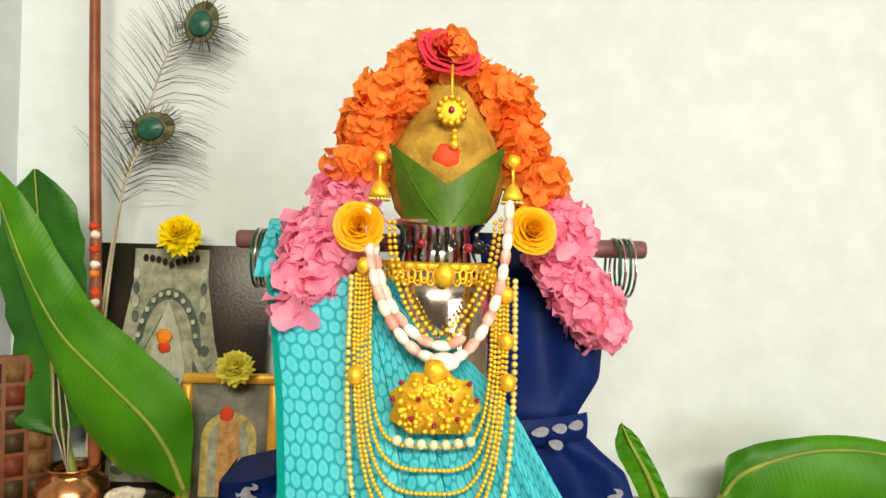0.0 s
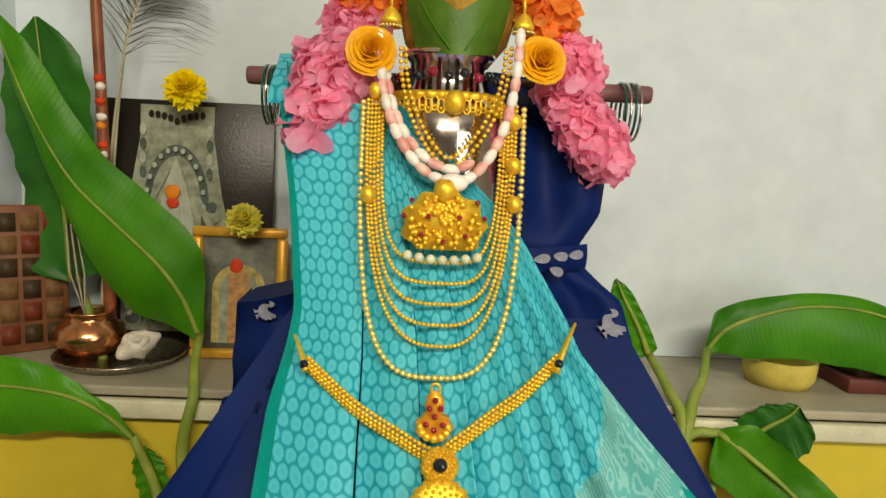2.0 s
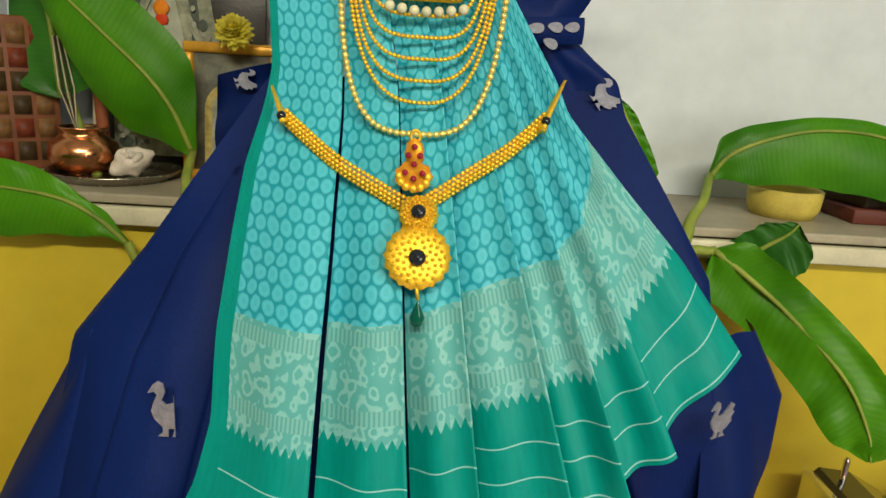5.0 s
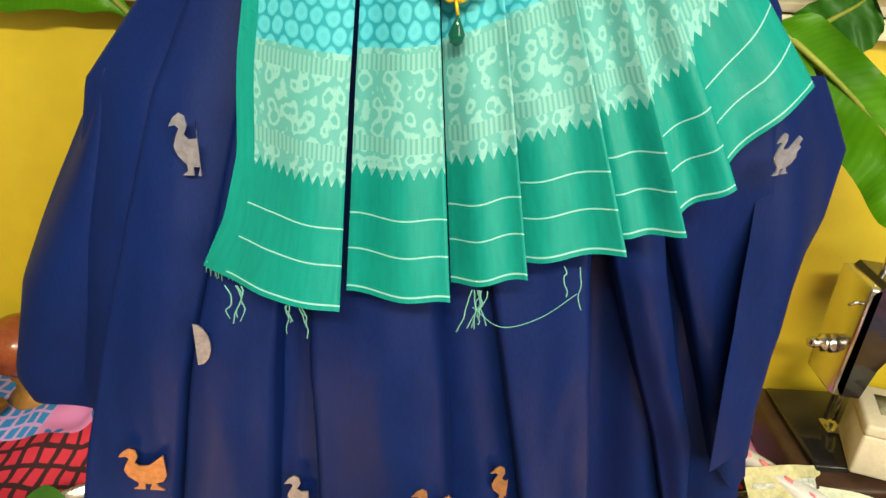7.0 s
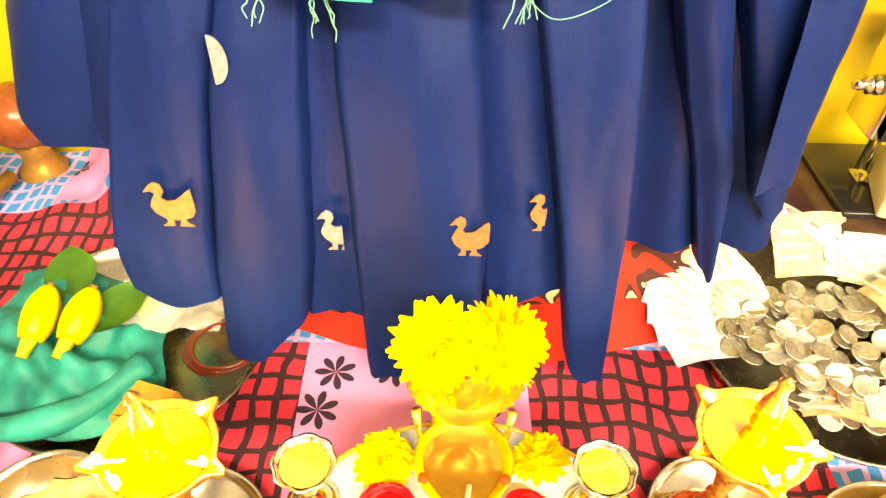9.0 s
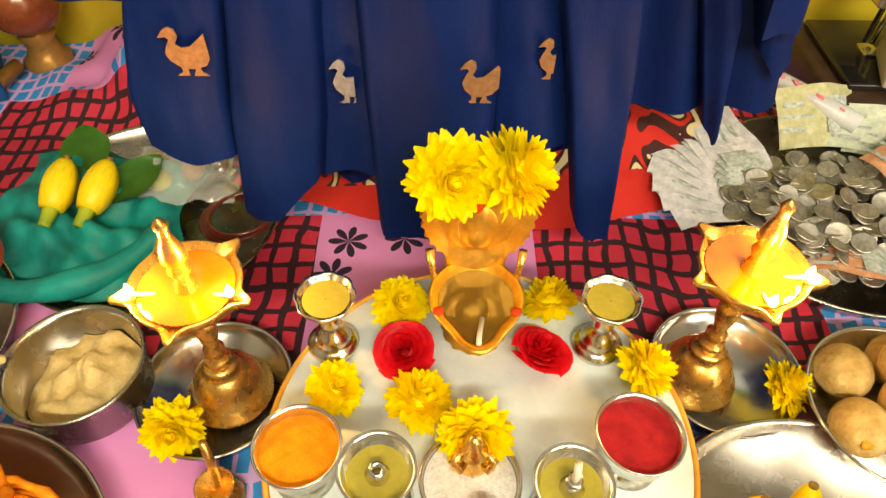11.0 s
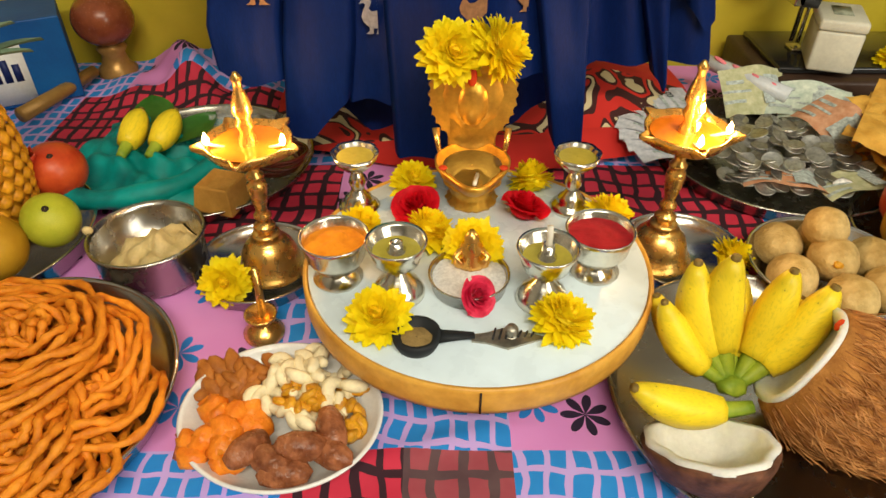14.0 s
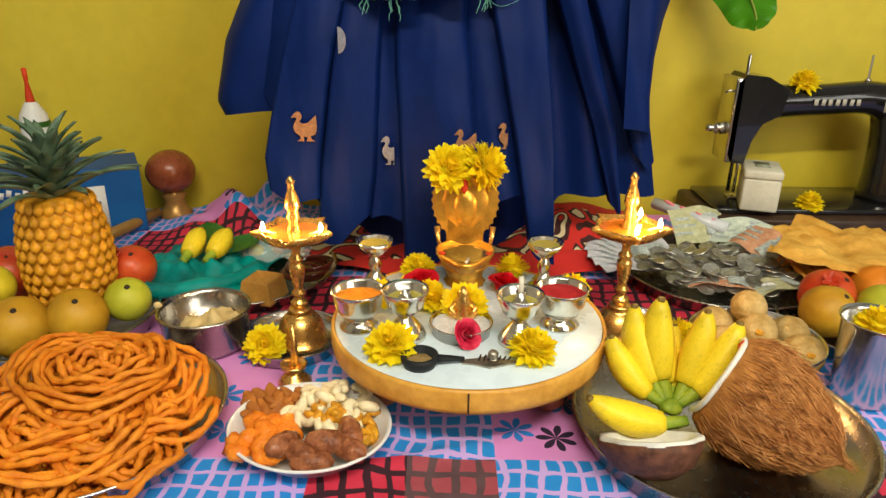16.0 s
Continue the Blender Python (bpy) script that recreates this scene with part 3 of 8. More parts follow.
def plate_poly(pts, depth, g=None, m=None):
    """A flat outline (x, z) with thickness along y."""
    g = g or G()
    n = len(pts)
    v = [(x, 0, z) for x, z in pts] + [(x, depth, z) for x, z in pts]
    f = [tuple(range(n)), tuple(range(2 * n - 1, n - 1, -1))]
    f += [(i, n + i, n + (i + 1) % n, (i + 1) % n) for i in range(n)]
    return g.add(v, f, m)


def tray(r, h, flare=0.012, rim=0.004, base=0.75):
    """Profile of a dish: base radius, wall, rolled rim and inside."""
    rb = r - flare
    return [(0.0005, 0), (rb, 0), (r - rim, h - rim), (r, h - rim * 0.4), (r, h), (r - rim * 0.6, h + 0.0006), (r - rim * 1.2, h - rim * 0.6), (rb - 0.002, 0.003), (0.0005, 0.002)]


# ---- structure ----
TABLE, LEDGE_Z, WALL_Y, FRONT_Y = 0.75, 1.322, 0.985, 0.775


def slab(name, x0, y0, z0, x1, y1, z1, material, label, bevel=0.0):
    ob = part(name, box(x1 - x0, y1 - y0, z1 - z0, bevel), material, smooth=False, m=pose((x0 + x1) / 2, (y0 + y1) / 2, z0))
    return tagged(ob, label, kind="structure")


# floor, ceiling and the west, east and south walls are unseen additions
slab("floor", -1.5, -2.2, -0.1, 2.0, 1.2, 0.0, FLOOR, "unseen plain stone floor of the small room")
slab("ceiling", -1.5, -2.2, 2.7, 2.0, 1.2, 2.8, PLASTER, "unseen white plastered ceiling, added to close the room")
slab("wall_north", -1.4, WALL_Y, LEDGE_Z, 1.9, WALL_Y + 0.12, 2.7, WALL_WHITE, "off-white painted wall behind the altar")
slab("wall_lower", -1.4, FRONT_Y, 0.0, 1.9, WALL_Y + 0.12, LEDGE_Z - 0.035, WALL_YELLOW, "glossy mustard yellow dado wall below the ledge")
slab("wall_west", -1.5, -2.2, 0.0, -1.4, 1.1, 2.7, ROOM, "unseen side wall, added in dull beige to cut bounced light")
slab("wall_east", 1.9, -2.2, 0.0, 2.0, 1.1, 2.7, ROOM, "unseen side wall, added in dull beige to cut bounced light")
slab("wall_south", -1.5, -2.3, 0.0, 2.0, -2.2, 2.7, ROOM, "unseen back wall, added in dull beige to cut bounced light")
slab("wall_niche", -1.4, FRONT_Y + 0.01, LEDGE_Z, -0.545, WALL_Y, 2.7, WALL_WHITE, "off-white side of the wall niche")
led = slab("ledge", -1.4, FRONT_Y - 0.012, LEDGE_Z - 0.012, 1.9, WALL_Y, LEDGE_Z, LEDGE, "grey stone ledge along the wall", 0.003)
part("ledge_edge", box(3.3, 0.014, 0.022, 0.002), LEDGE_EDGE, led, "pale painted ledge nosing", m=pose(0, -(WALL_Y - FRONT_Y + 0.012) / 2 - 0.004, -0.0235))


def table_and_sheet():
    t = thing("table", (0.2, 0.16, 0), "low wooden table hidden under a printed sheet", "table")
    part("tabletop", box(1.96, 1.16, 0.03, 0.004), WOOD_DARK, t, m=pose(0, 0, TABLE - 0.036))
    for x in (-0.9, 0.9):
        for y in (-0.5, 0.5):
            part("leg", box(0.06, 0.06, TABLE - 0.036, 0.004), WOOD_DARK, t, m=pose(x, y, 0))

    def fn(u, v):
        x, y = -0.80 + 2.0 * u, -0.44 + 1.2 * v
        z = TABLE - 0.004 + 0.0022 * noise.noise((x * 9, y * 9, 1.7)) + 0.003 * max(0, noise.noise((x * 4, y * 14, 5))) 
        ridge = math.exp(-((y + 0.012 - 0.25 * (x - 0.03)) / 0.007) ** 2) * math.exp(-((x - 0.03) / 0.07) ** 2)
        bunch = math.exp(-((x + 0.34) / 0.10) ** 2) * max(0.0, min(1.0, (y - 0.56) / 0.08))
        z += 0.007 * ridge + bunch * (0.046 + 0.020 * math.sin(x * 58 + y * 34) + 0.010 * math.sin(x * 31 - y * 70 + 1))
        return (x, y, z)
    s = part("bedsheet", sheet(200, 120, fn), SHEET)
    tagged(s, "pink, blue and red patchwork-printed cotton sheet spread over the table", "tablecloth")


table_and_sheet()


# ---- the draped goddess figure: frame, sarees ----
def lerp_rows(rows, z):
    """Rows of (z, value...) from high to low; values at z."""
    zs = [r[0] for r in rows][::-1]
    return [float(np.interp(z, zs, [r[k] for r in rows][::-1])) for k in range(1, len(rows[0]))]


# surface depth of the teal drape by height
FACE = [(1.69, 0.555), (1.56, 0.518), (1.45, 0.485), (1.38, 0.44), (1.29, 0.39), (1.17, 0.338)]
# left edge, first fold, right edge of the teal drape by height
EDGE = [(1.650, -0.080, -0.010, 0.022), (1.577, -0.066, -0.005, 0.098), (1.551, -0.062, -0.003, 0.122), (1.487, -0.055, 0.0, 0.160), (1.464, -0.058, 0.001, 0.170),
        (1.415, -0.069, 0.002, 0.212), (1.367, -0.072, 0.003, 0.256), (1.307, -0.075, 0.003, 0.300), (1.25, -0.072, 0.003, 0.31), (1.21, -0.080, 0.003, 0.32), (1.175, -0.096, 0.003, 0.325)]
HEMX = [-0.093, 0.003, 0.071, 0.118, 0.177, 0.213, 0.246, 0.300]
HEMZ = [1.176, 1.172, 1.180, 1.196, 1.214, 1.226, 1.250, 1.306]


def saree_teal():
    t = thing("teal_saree", (0.06, 0.6, 1.17), "turquoise silk saree with silver brocade, pleated into a fan", "saree")
    off = Matrix.Translation((-0.06, -0.6, -1.17))
    # shares of the width at the waist for the inner folds
    share = [0.0, 0.25, 0.45, 0.62, 0.76, 0.87, 1.0]

    def bound(i, z):
        """x of fold i at height z."""
        l, f1, r = lerp_rows(EDGE, z)
        if i == 0:
            return l
        if i == 1:
            return f1
        if i == 7:
            return r
        w = f1 + (r - f1) * share[i - 1]
        zw = 1.47
        if z >= zw:
            return w
        _, a, b = lerp_rows(EDGE, zw)
        top = a + (b - a) * share[i - 1]
        k = (zw - z) / (zw - HEMZ[i])
        return top + (HEMX[i] - top) * min(1.0, k)

    for i in range(7):
        ztop = 1.650
        rows = 60

        def fn(u, v, i=i):
            zb = HEMZ[i] + (HEMZ[i + 1] - HEMZ[i]) * min(1, u / 0.86)
            z = ztop + (zb - ztop) * v
            a, b = bound(i, z), bound(i + 1, z)
            low = max(0.0, min(1.0, (1.56 - z) / 0.3))
            amp = 0.005 + 0.021 * low
            if u <= 0.86:
                s = u / 0.86
                x = a + (b - a) * s
                d = -amp * (s - 0.35) + 0.004 * low * math.sin(s * 7 + i)
            else:
                s = (u - 0.86) / 0.14
                x = b - 0.0015 * s - 0.004 * s * low
                d = -amp * 0.65 + s * (amp + 0.003)
            y = lerp_rows(FACE, z)[0] + d + 0.0014 * noise.noise((x * 40, z * 18, i * 3.1)) + 0.03 * max(0, x - 0.20) / 0.1
            if i == 0:
                y += 0.05 * max(0.0, (-0.045 - x) / 0.05) ** 2 * 0.35
            return (x, y, z)

        def uvfn(u, v, i=i):
            zb = HEMZ[i] + (HEMZ[i + 1] - HEMZ[i]) * min(1, u / 0.86)
            ww = (0.105, 0.072, 0.055, 0.062, 0.05, 0.05, 0.075)[i]
            return (i * 0.31 + (u / 0.86 - 0.5) * ww * (0.85 + 0.3 * v), (1 - v) * (ztop - zb) * 1.12)

        part("saree_pleat" if i else "shoulder_drape", sheet(28, rows, fn, uvfn=uvfn, m=off), TEAL, t)

    # the end thrown over the rod
    def over(u, v):
        x = -0.090 + 0.079 * u - 0.008 * v * (1 - u)
        ang = v * math.pi
        if v < 0.35:
            k = v / 0.35
            return (x, 0.552 + 0.05 * k, 1.648 + 0.038 * k ** 0.7)
        k = (v - 0.35) / 0.65
        return (x, 0.602 + 0.062 * k, 1.686 + 0.014 * math.sin(k * math.pi) - 0.12 * max(0, k - 0.6))
    part("shoulder_fold", sheet(14, 20, over, m=off, uvfn=lambda u, v: (u * 0.09, 0.53 + v * 0.12)), TEAL, t)
    side = sheet(6, 30, lambda u, v: (-0.076 + 0.024 * v - 0.006 * math.sin(u * 3), 0.566 + 0.06 * u - 0.055 * v, 1.685 - 0.24 * v), m=off, uvfn=lambda u, v: (u * 0.04, 0.2 + v * 0.2))
    part("side_fold", side, mat("teal_border", (0.0, 0.21, 0.20), 0.5, scale=40), t)
    # loose threads at the hem
    rnd = random.Random(5)
    for x0, z0, k in ((-0.066, 1.174, 4), (-0.028, 1.170, 6), (0.088, 1.180, 7), (0.145, 1.200, 2)):
        g = G()
        for _ in range(k):
            a = Vector((x0 + rnd.uniform(-0.006, 0.006), 0.336, z0 + 0.006))
            pts = [a]
            for _ in range(6):
                pts.append(pts[-1] + Vector((rnd.uniform(-0.0025, 0.0025), rnd.uniform(-0.001, 0.001), rnd.uniform(-0.007, -0.002))))
            tube(smooth_path(pts, 14), 0.00045, 4, g, off)
        tagged(part("loose_thread", g, THREAD, t), kind="stuff")
    g = G()
    tube(smooth_path([(0.085, 0.332, 1.176), (0.104, 0.331, 1.163), (0.128, 0.333, 1.170), (0.150, 0.338, 1.186)], 30), 0.0003, 4, g, off)
    for k in range(60):
        x = -0.092 + 0.094 * k / 59
        y = 0.366 - 0.034 * k / 59
        tube([(x, y, 1.180), (x + rnd.uniform(-0.002, 0.002), y, 1.172 - rnd.random() * 0.005)], 0.0004, 3, g, off)
    tagged(part("frayed_edge", g, THREAD, t), kind="stuff")


saree_teal()

BIRD = [(-0.016, 0.013), (-0.012, 0.019), (-0.008, 0.022), (-0.004, 0.020), (-0.003, 0.014), (-0.006, 0.008), (-0.003, 0.005), (0.003, 0.006), (0.009, 0.012), (0.014, 0.017), (0.019, 0.014), (0.016, 0.008), (0.020, 0.006), (0.016, 0.001), (0.017, -0.004), (0.011, -0.010), (0.006, -0.012), (0.007, -0.016), (0.011, -0.019), (0.001, -0.019), (0.003, -0.013), (-0.002, -0.013), (-0.002, -0.019), (-0.010, -0.019), (-0.006, -0.016), (-0.006, -0.012), (-0.012, -0.006), (-0.014, 0.0), (-0.012, 0.006), (-0.009, 0.012), (-0.011, 0.014)]


def saree_navy():
    t = thing("navy_saree", (0.06, 0.5, 0.80), "navy blue silk saree with silver bird motifs, hanging in pleats", "saree")
    off = Matrix.Translation((-0.06, -0.5, -0.80))
    # outline by height: left, right, depth
    rows = [(1.48, -0.062, 0.213, 0.530), (1.41, -0.101, 0.230, 0.497), (1.345, -0.148, 0.290, 0.458), (1.275, -0.203, 0.338, 0.428), (1.19, -0.222, 0.340, 0.398), (1.12, -0.228, 0.335, 0.380), (1.01, -0.238, 0.332, 0.366), (0.93, -0.236, 0.325, 0.356), (0.80, -0.23, 0.32, 0.348)]
    # hanging panels, each by rows of (height, left edge, right edge, depth or None for the common face), hem heights at left, middle and right
    panels = [
        ([(1.48, -0.062, -0.030, None), (1.345, -0.148, -0.085, None), (1.275, -0.203, -0.130, None), (1.163, -0.224, -0.155, None), (1.02, -0.236, -0.185, None)], (1.045, 1.03, 1.01), 0.012),
        ([(1.48, -0.045, -0.020, None), (1.345, -0.115, -0.060, None), (1.275, -0.143, -0.075, None), (1.163, -0.168, -0.096, None), (1.079, -0.192, -0.114, None), (0.959, -0.218, -0.134, None), (0.90, -0.212, -0.136, None)], (0.912, 0.900, 0.898), -0.006),
        ([(1.48, -0.028, 0.0, None), (1.275, -0.082, -0.035, None), (1.163, -0.101, -0.045, None), (1.082, -0.117, -0.052, None), (0.937, -0.140, -0.058, None), (0.84, -0.146, -0.070, None)], (0.846, 0.838, 0.885), -0.010),
        ([(1.48, -0.005, 0.02, None), (1.163, -0.056, -0.020, None), (1.035, -0.062, -0.022, None), (0.86, -0.074, -0.012, None)], (0.872, 0.868, 0.866), 0.016),
        ([(1.48, 0.0, 0.08, None), (1.275, -0.020, 0.072, None), (1.146, -0.032, 0.066, None), (1.086, -0.033, 0.074, None), (0.98, -0.028, 0.083, None), (0.80, -0.020, 0.080, None)], (0.806, 0.812, 0.872), -0.008),
        ([(1.48, 0.07, 0.10, None), (1.163, 0.060, 0.105, None), (1.092, 0.064, 0.122, None), (0.988, 0.074, 0.146, None), (0.87, 0.080, 0.165, None)], (0.89, 0.90, 0.90), 0.014),
        ([(1.48, 0.095, 0.15, None), (1.275, 0.088, 0.165, None), (1.166, 0.096, 0.173, None), (1.092, 0.113, 0.180, None), (0.988, 0.134, 0.192, None), (0.80, 0.168, 0.202, None)], (0.835, 0.806, 0.812), -0.006),
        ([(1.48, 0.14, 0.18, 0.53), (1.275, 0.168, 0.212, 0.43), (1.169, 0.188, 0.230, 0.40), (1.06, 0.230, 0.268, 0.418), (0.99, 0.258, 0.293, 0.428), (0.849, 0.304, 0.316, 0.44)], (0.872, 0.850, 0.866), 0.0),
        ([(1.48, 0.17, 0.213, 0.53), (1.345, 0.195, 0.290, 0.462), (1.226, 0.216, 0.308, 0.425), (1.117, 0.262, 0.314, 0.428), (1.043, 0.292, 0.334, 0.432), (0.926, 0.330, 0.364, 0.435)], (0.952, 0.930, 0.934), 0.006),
    ]

    def face(x, z):
        return lerp_rows(rows, z)[2]

    def panel(i):
        spec, (h0, h1, h2), lift = panels[i]
        zs = [r[0] for r in spec][::-1]
        own = spec[0][3] is not None
        cols = [[r[k] for r in spec][::-1] for k in ((1, 2, 3) if own else (1, 2))]

        def fn(u, v):
            zb = h0 + (h1 - h0) * 2 * u if u < 0.5 else h1 + (h2 - h1) * (2 * u - 1)
            zb += 0.004 * math.sin(u * 7 + i * 1.7)
            z = 1.48 + (zb - 1.48) * v
            low = max(0.0, min(1.0, (1.40 - z) / 0.30))
            xl, xr = float(np.interp(z, zs, cols[0])), float(np.interp(z, zs, cols[1]))
            y = float(np.interp(z, zs, cols[2])) if own else face(0, z)
            x = xl + (xr - xl) * u + 0.0016 * low * noise.noise((z * 9, i * 3.3, u))
            e = abs(2 * u - 1)
            # nearly flat in front, turned sharply back at both edges
            y += lift * low + low * (0.022 * max(0.0, (e - 0.86) / 0.14) ** 1.6 - 0.005 * (1 - e * e))
            y += low * (0.0035 * math.sin(u * 5.5 + i * 2.1 + z * 5) + 0.0055 * noise.noise((x * 16, z * 5, i * 1.9)) + 0.0016 * noise.noise((x * 60, z * 22, i)))
            if i == 0:
                y += 0.05 * (1 - u) ** 2 * low
            return (x, y, z)
        return fn

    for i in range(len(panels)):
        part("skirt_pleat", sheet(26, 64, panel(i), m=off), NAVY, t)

    # dark inner layer behind the pleats
    part("inner_layer", sheet(60, 30, lambda u, v: (-0.195 + (0.50 + 0.065 * v) * u, 0.428 + 0.010 * math.sin(u * 44) + 0.03 * u, 1.20 + (0.80 + 0.10 * max(0.0, 0.25 - u) / 0.25 + min(0.080, 0.50 * max(0.0, u - 0.58)) - 1.20) * v), m=off), NAVY, t)

    # loose puffs at both sides
    def puff(side):
        def fn(u, v):
            z = 1.285 - 0.265 * v if side < 0 else 1.30 - 0.30 * v
            if side < 0:
                out = float(np.interp(z, [0.985, 1.01, 1.04, 1.12, 1.165, 1.285], [-0.245, -0.288, -0.305, -0.285, -0.262, -0.195]))
                x = -0.180 + (out + 0.180) * math.sin(u * math.pi / 2)
            else:
                out = float(np.interp(z, [1.0, 1.05, 1.10, 1.15, 1.20, 1.25, 1.30], [0.345, 0.340, 0.343, 0.352, 0.366, 0.372, 0.345]))
                x = 0.29 + (out - 0.29) * math.sin(u * math.pi / 2)
            y = lerp_rows(rows, z)[2] + 0.022 + 0.05 * u * u + 0.006 * math.sin(u * 8 + z * 18) + 0.02 * v * u
            return (x, y, z - 0.02 * u * v)
        return fn
    part("side_puff", sheet(16, 30, puff(-1), m=off), NAVY, t)
    part("side_puff", sheet(16, 30, puff(1), m=off), NAVY, t)

    # upper drape on the right, tied at the waist, and folded sleeve on the left
    ur = [(1.692, 0.098, 0.205, 0.64), (1.66, 0.100, 0.208, 0.60), (1.60, 0.098, 0.210, 0.582), (1.565, 0.10, 0.205, 0.575), (1.537, 0.11, 0.188, 0.57), (1.525, 0.12, 0.184, 0.572), (1.505, 0.12, 0.205, 0.568), (1.488, 0.12, 0.226, 0.565), (1.44, 0.12, 0.240, 0.555), (1.38, 0.12, 0.255, 0.52)]

    def upper(u, v):
        z = 1.692 - 0.312 * v
        l, r, y = lerp_rows(ur, z)
        return (l + (r - l) * u, y + 0.012 * math.sin(u * 9 + z * 10) * (1 - math.exp(-((z - 1.53) / 0.03) ** 2)) + 0.05 * max(0, u - 0.7), z)
    part("shoulder_drape", sheet(24, 60, upper, m=off), NAVY, t)
    part("waist_band", sheet(16, 4, lambda u, v: (0.128 + 0.064 * u, 0.552 + 0.02 * u * u - 0.004 * math.sin(math.pi * v), 1.535 - 0.022 * v + 0.004 * u), m=off), NAVY, t, "blue end tied round the waist")
    for x, z, w, ry in ((0.148, 1.527, 0.008, -4), (0.165, 1.529, 0.007, 6), (0.180, 1.530, 0.007, -6), (0.162, 1.516, 0.007, 20)):
        leaf = [(w * math.cos(a), 0.0040 * math.sin(a) * (1 + 0.3 * math.cos(a))) for a in np.linspace(0, 2 * math.pi, 15)[:-1]]
        part("woven_leaf", plate_poly(leaf, 0.0012), SILVER_PRINT, t, "woven silver leaf", False, m=off @ pose(x, 0.5455 + 0.022 * ((x - 0.128) / 0.064) ** 2, z, 0, ry, 18))
    g = sheet(10, 14, lambda u, v: (-0.118 + 0.062 * u - 0.004 * v, 0.568 - 0.02 * math.sin(u * 2.5) + 0.006 * math.sin(v * 9), 1.474 + 0.016 * u - 0.095 * v), m=off)
    sheet(6, 14, lambda u, v: (-0.118 - 0.004 * u - 0.004 * v, 0.568 + 0.07 * u, 1.474 - 0.095 * v), g, off)
    sheet(10, 6, lambda u, v: (-0.118 + 0.062 * u, 0.568 + 0.07 * v - 0.02 * math.sin(u * 2.5) * (1 - v), 1.474 + 0.016 * u), g, off)
    part("folded_end", g, NAVY, t)
    part("folded_end", sheet(14, 14, lambda u, v: (-0.130 + 0.08 * u - 0.018 * v * (1 - u), 0.57 - 0.03 * v + 0.008 * math.sin(u * 8), 1.385 - 0.065 * v), m=off), NAVY, t)

    def motif(x, z, s, material, y=None, rz=0.0, cut=None, flip=1, ry=0.0, wide=1.0):
        yy = (face(x, z) if y is None else y)
        pts = [(flip * a * s * wide, b * s) for a, b in BIRD]
        if cut is not None:
            pts = [(min(a, cut), b) for a, b in pts]
        part("bird_motif", plate_poly(pts if flip > 0 else pts[::-1], 0.0012), material, t, "woven silver bird", False, m=off @ pose(x, yy, z, 0, ry, rz))
    MOTIFS.append(motif)


MOTIFS = []
saree_navy()


def frame_rod():
    t = thing("hanging_rod", (0.066, 0.646, 1.68), "brown round rod that carries the drapes, on a wooden stand", "rod")
    part("rod", lathe([(0.0005, -0.196), (0.008, -0.196), (0.0088, -0.193), (0.0088, 0.193), (0.008, 0.196), (0.0005, 0.196)], 20), ROD, t, m=pose(0, 0, 0, 0, 90, 0.2))
    part("upright", box(0.04, 0.03, 0.93, 0.003), WOOD_DARK, t, m=pose(0, 0.03, -0.93))
    part("foot", box(0.30, 0.14, 0.02, 0.003), WOOD_DARK, t, m=pose(0, 0.03, -0.93))
    for side in (-1, 1):
        for k in range(4):
            x = side * (0.176 - 0.0035 * k) if side < 0 else 0.165 + 0.0048 * k
            w = thing("bangle", (0.066 + x, 0.646, 1.68 - 0.018), "thin dark green glass bangle hung on the rod", "bangle", "bangles on the rod")
            part("ring", tube([(0.0, 0.028 * math.cos(a), 0.028 * math.sin(a)) for a in np.linspace(0, 2 * math.pi, 28)[:-1]], 0.0014, 6, closed=True), BANGLE_GREEN if k % 2 == 0 else STEEL, w)


frame_rod()


def motif_all():
    m = MOTIFS[0]
    m(-0.104, 1.248, 1.05, SILVER_PRINT, 0.397, cut=0.003, wide=0.9)
    m(-0.153, 1.004, 1.0, COPPER_PRINT, 0.3475, 0, cut=0.016, wide=1.15)
    m(-0.036, 0.968, 1.0, SILVER_PRINT, 0.364, cut=0.003)
    m(0.066, 0.984, 0.95, COPPER_PRINT, 0.343, cut=0.015)
    m(0.126, 0.990, 0.9, COPPER_PRINT, 0.366, cut=0.000)
    m(0.282, 1.266, 0.7, SILVER_PRINT, 0.392, 30)
    m(-0.088, 1.472, 0.46, SILVER_PRINT, 0.545, ry=70)
    m(0.204, 1.478, 0.52, SILVER_PRINT, 0.520, 10, ry=50, wide=1.4)
    d = [(0.0105 * math.cos(a), 0.017 * math.sin(a)) for a in np.linspace(-math.pi / 2, math.pi / 2, 15)]
    part("round_motif", plate_poly(d, 0.0012), SILVER_PRINT, bpy.data.objects["navy_saree"], "woven silver disc", False, m=pose(-0.104 - 0.06, 0.356 - 0.5, 1.118 - 0.80))


motif_all()


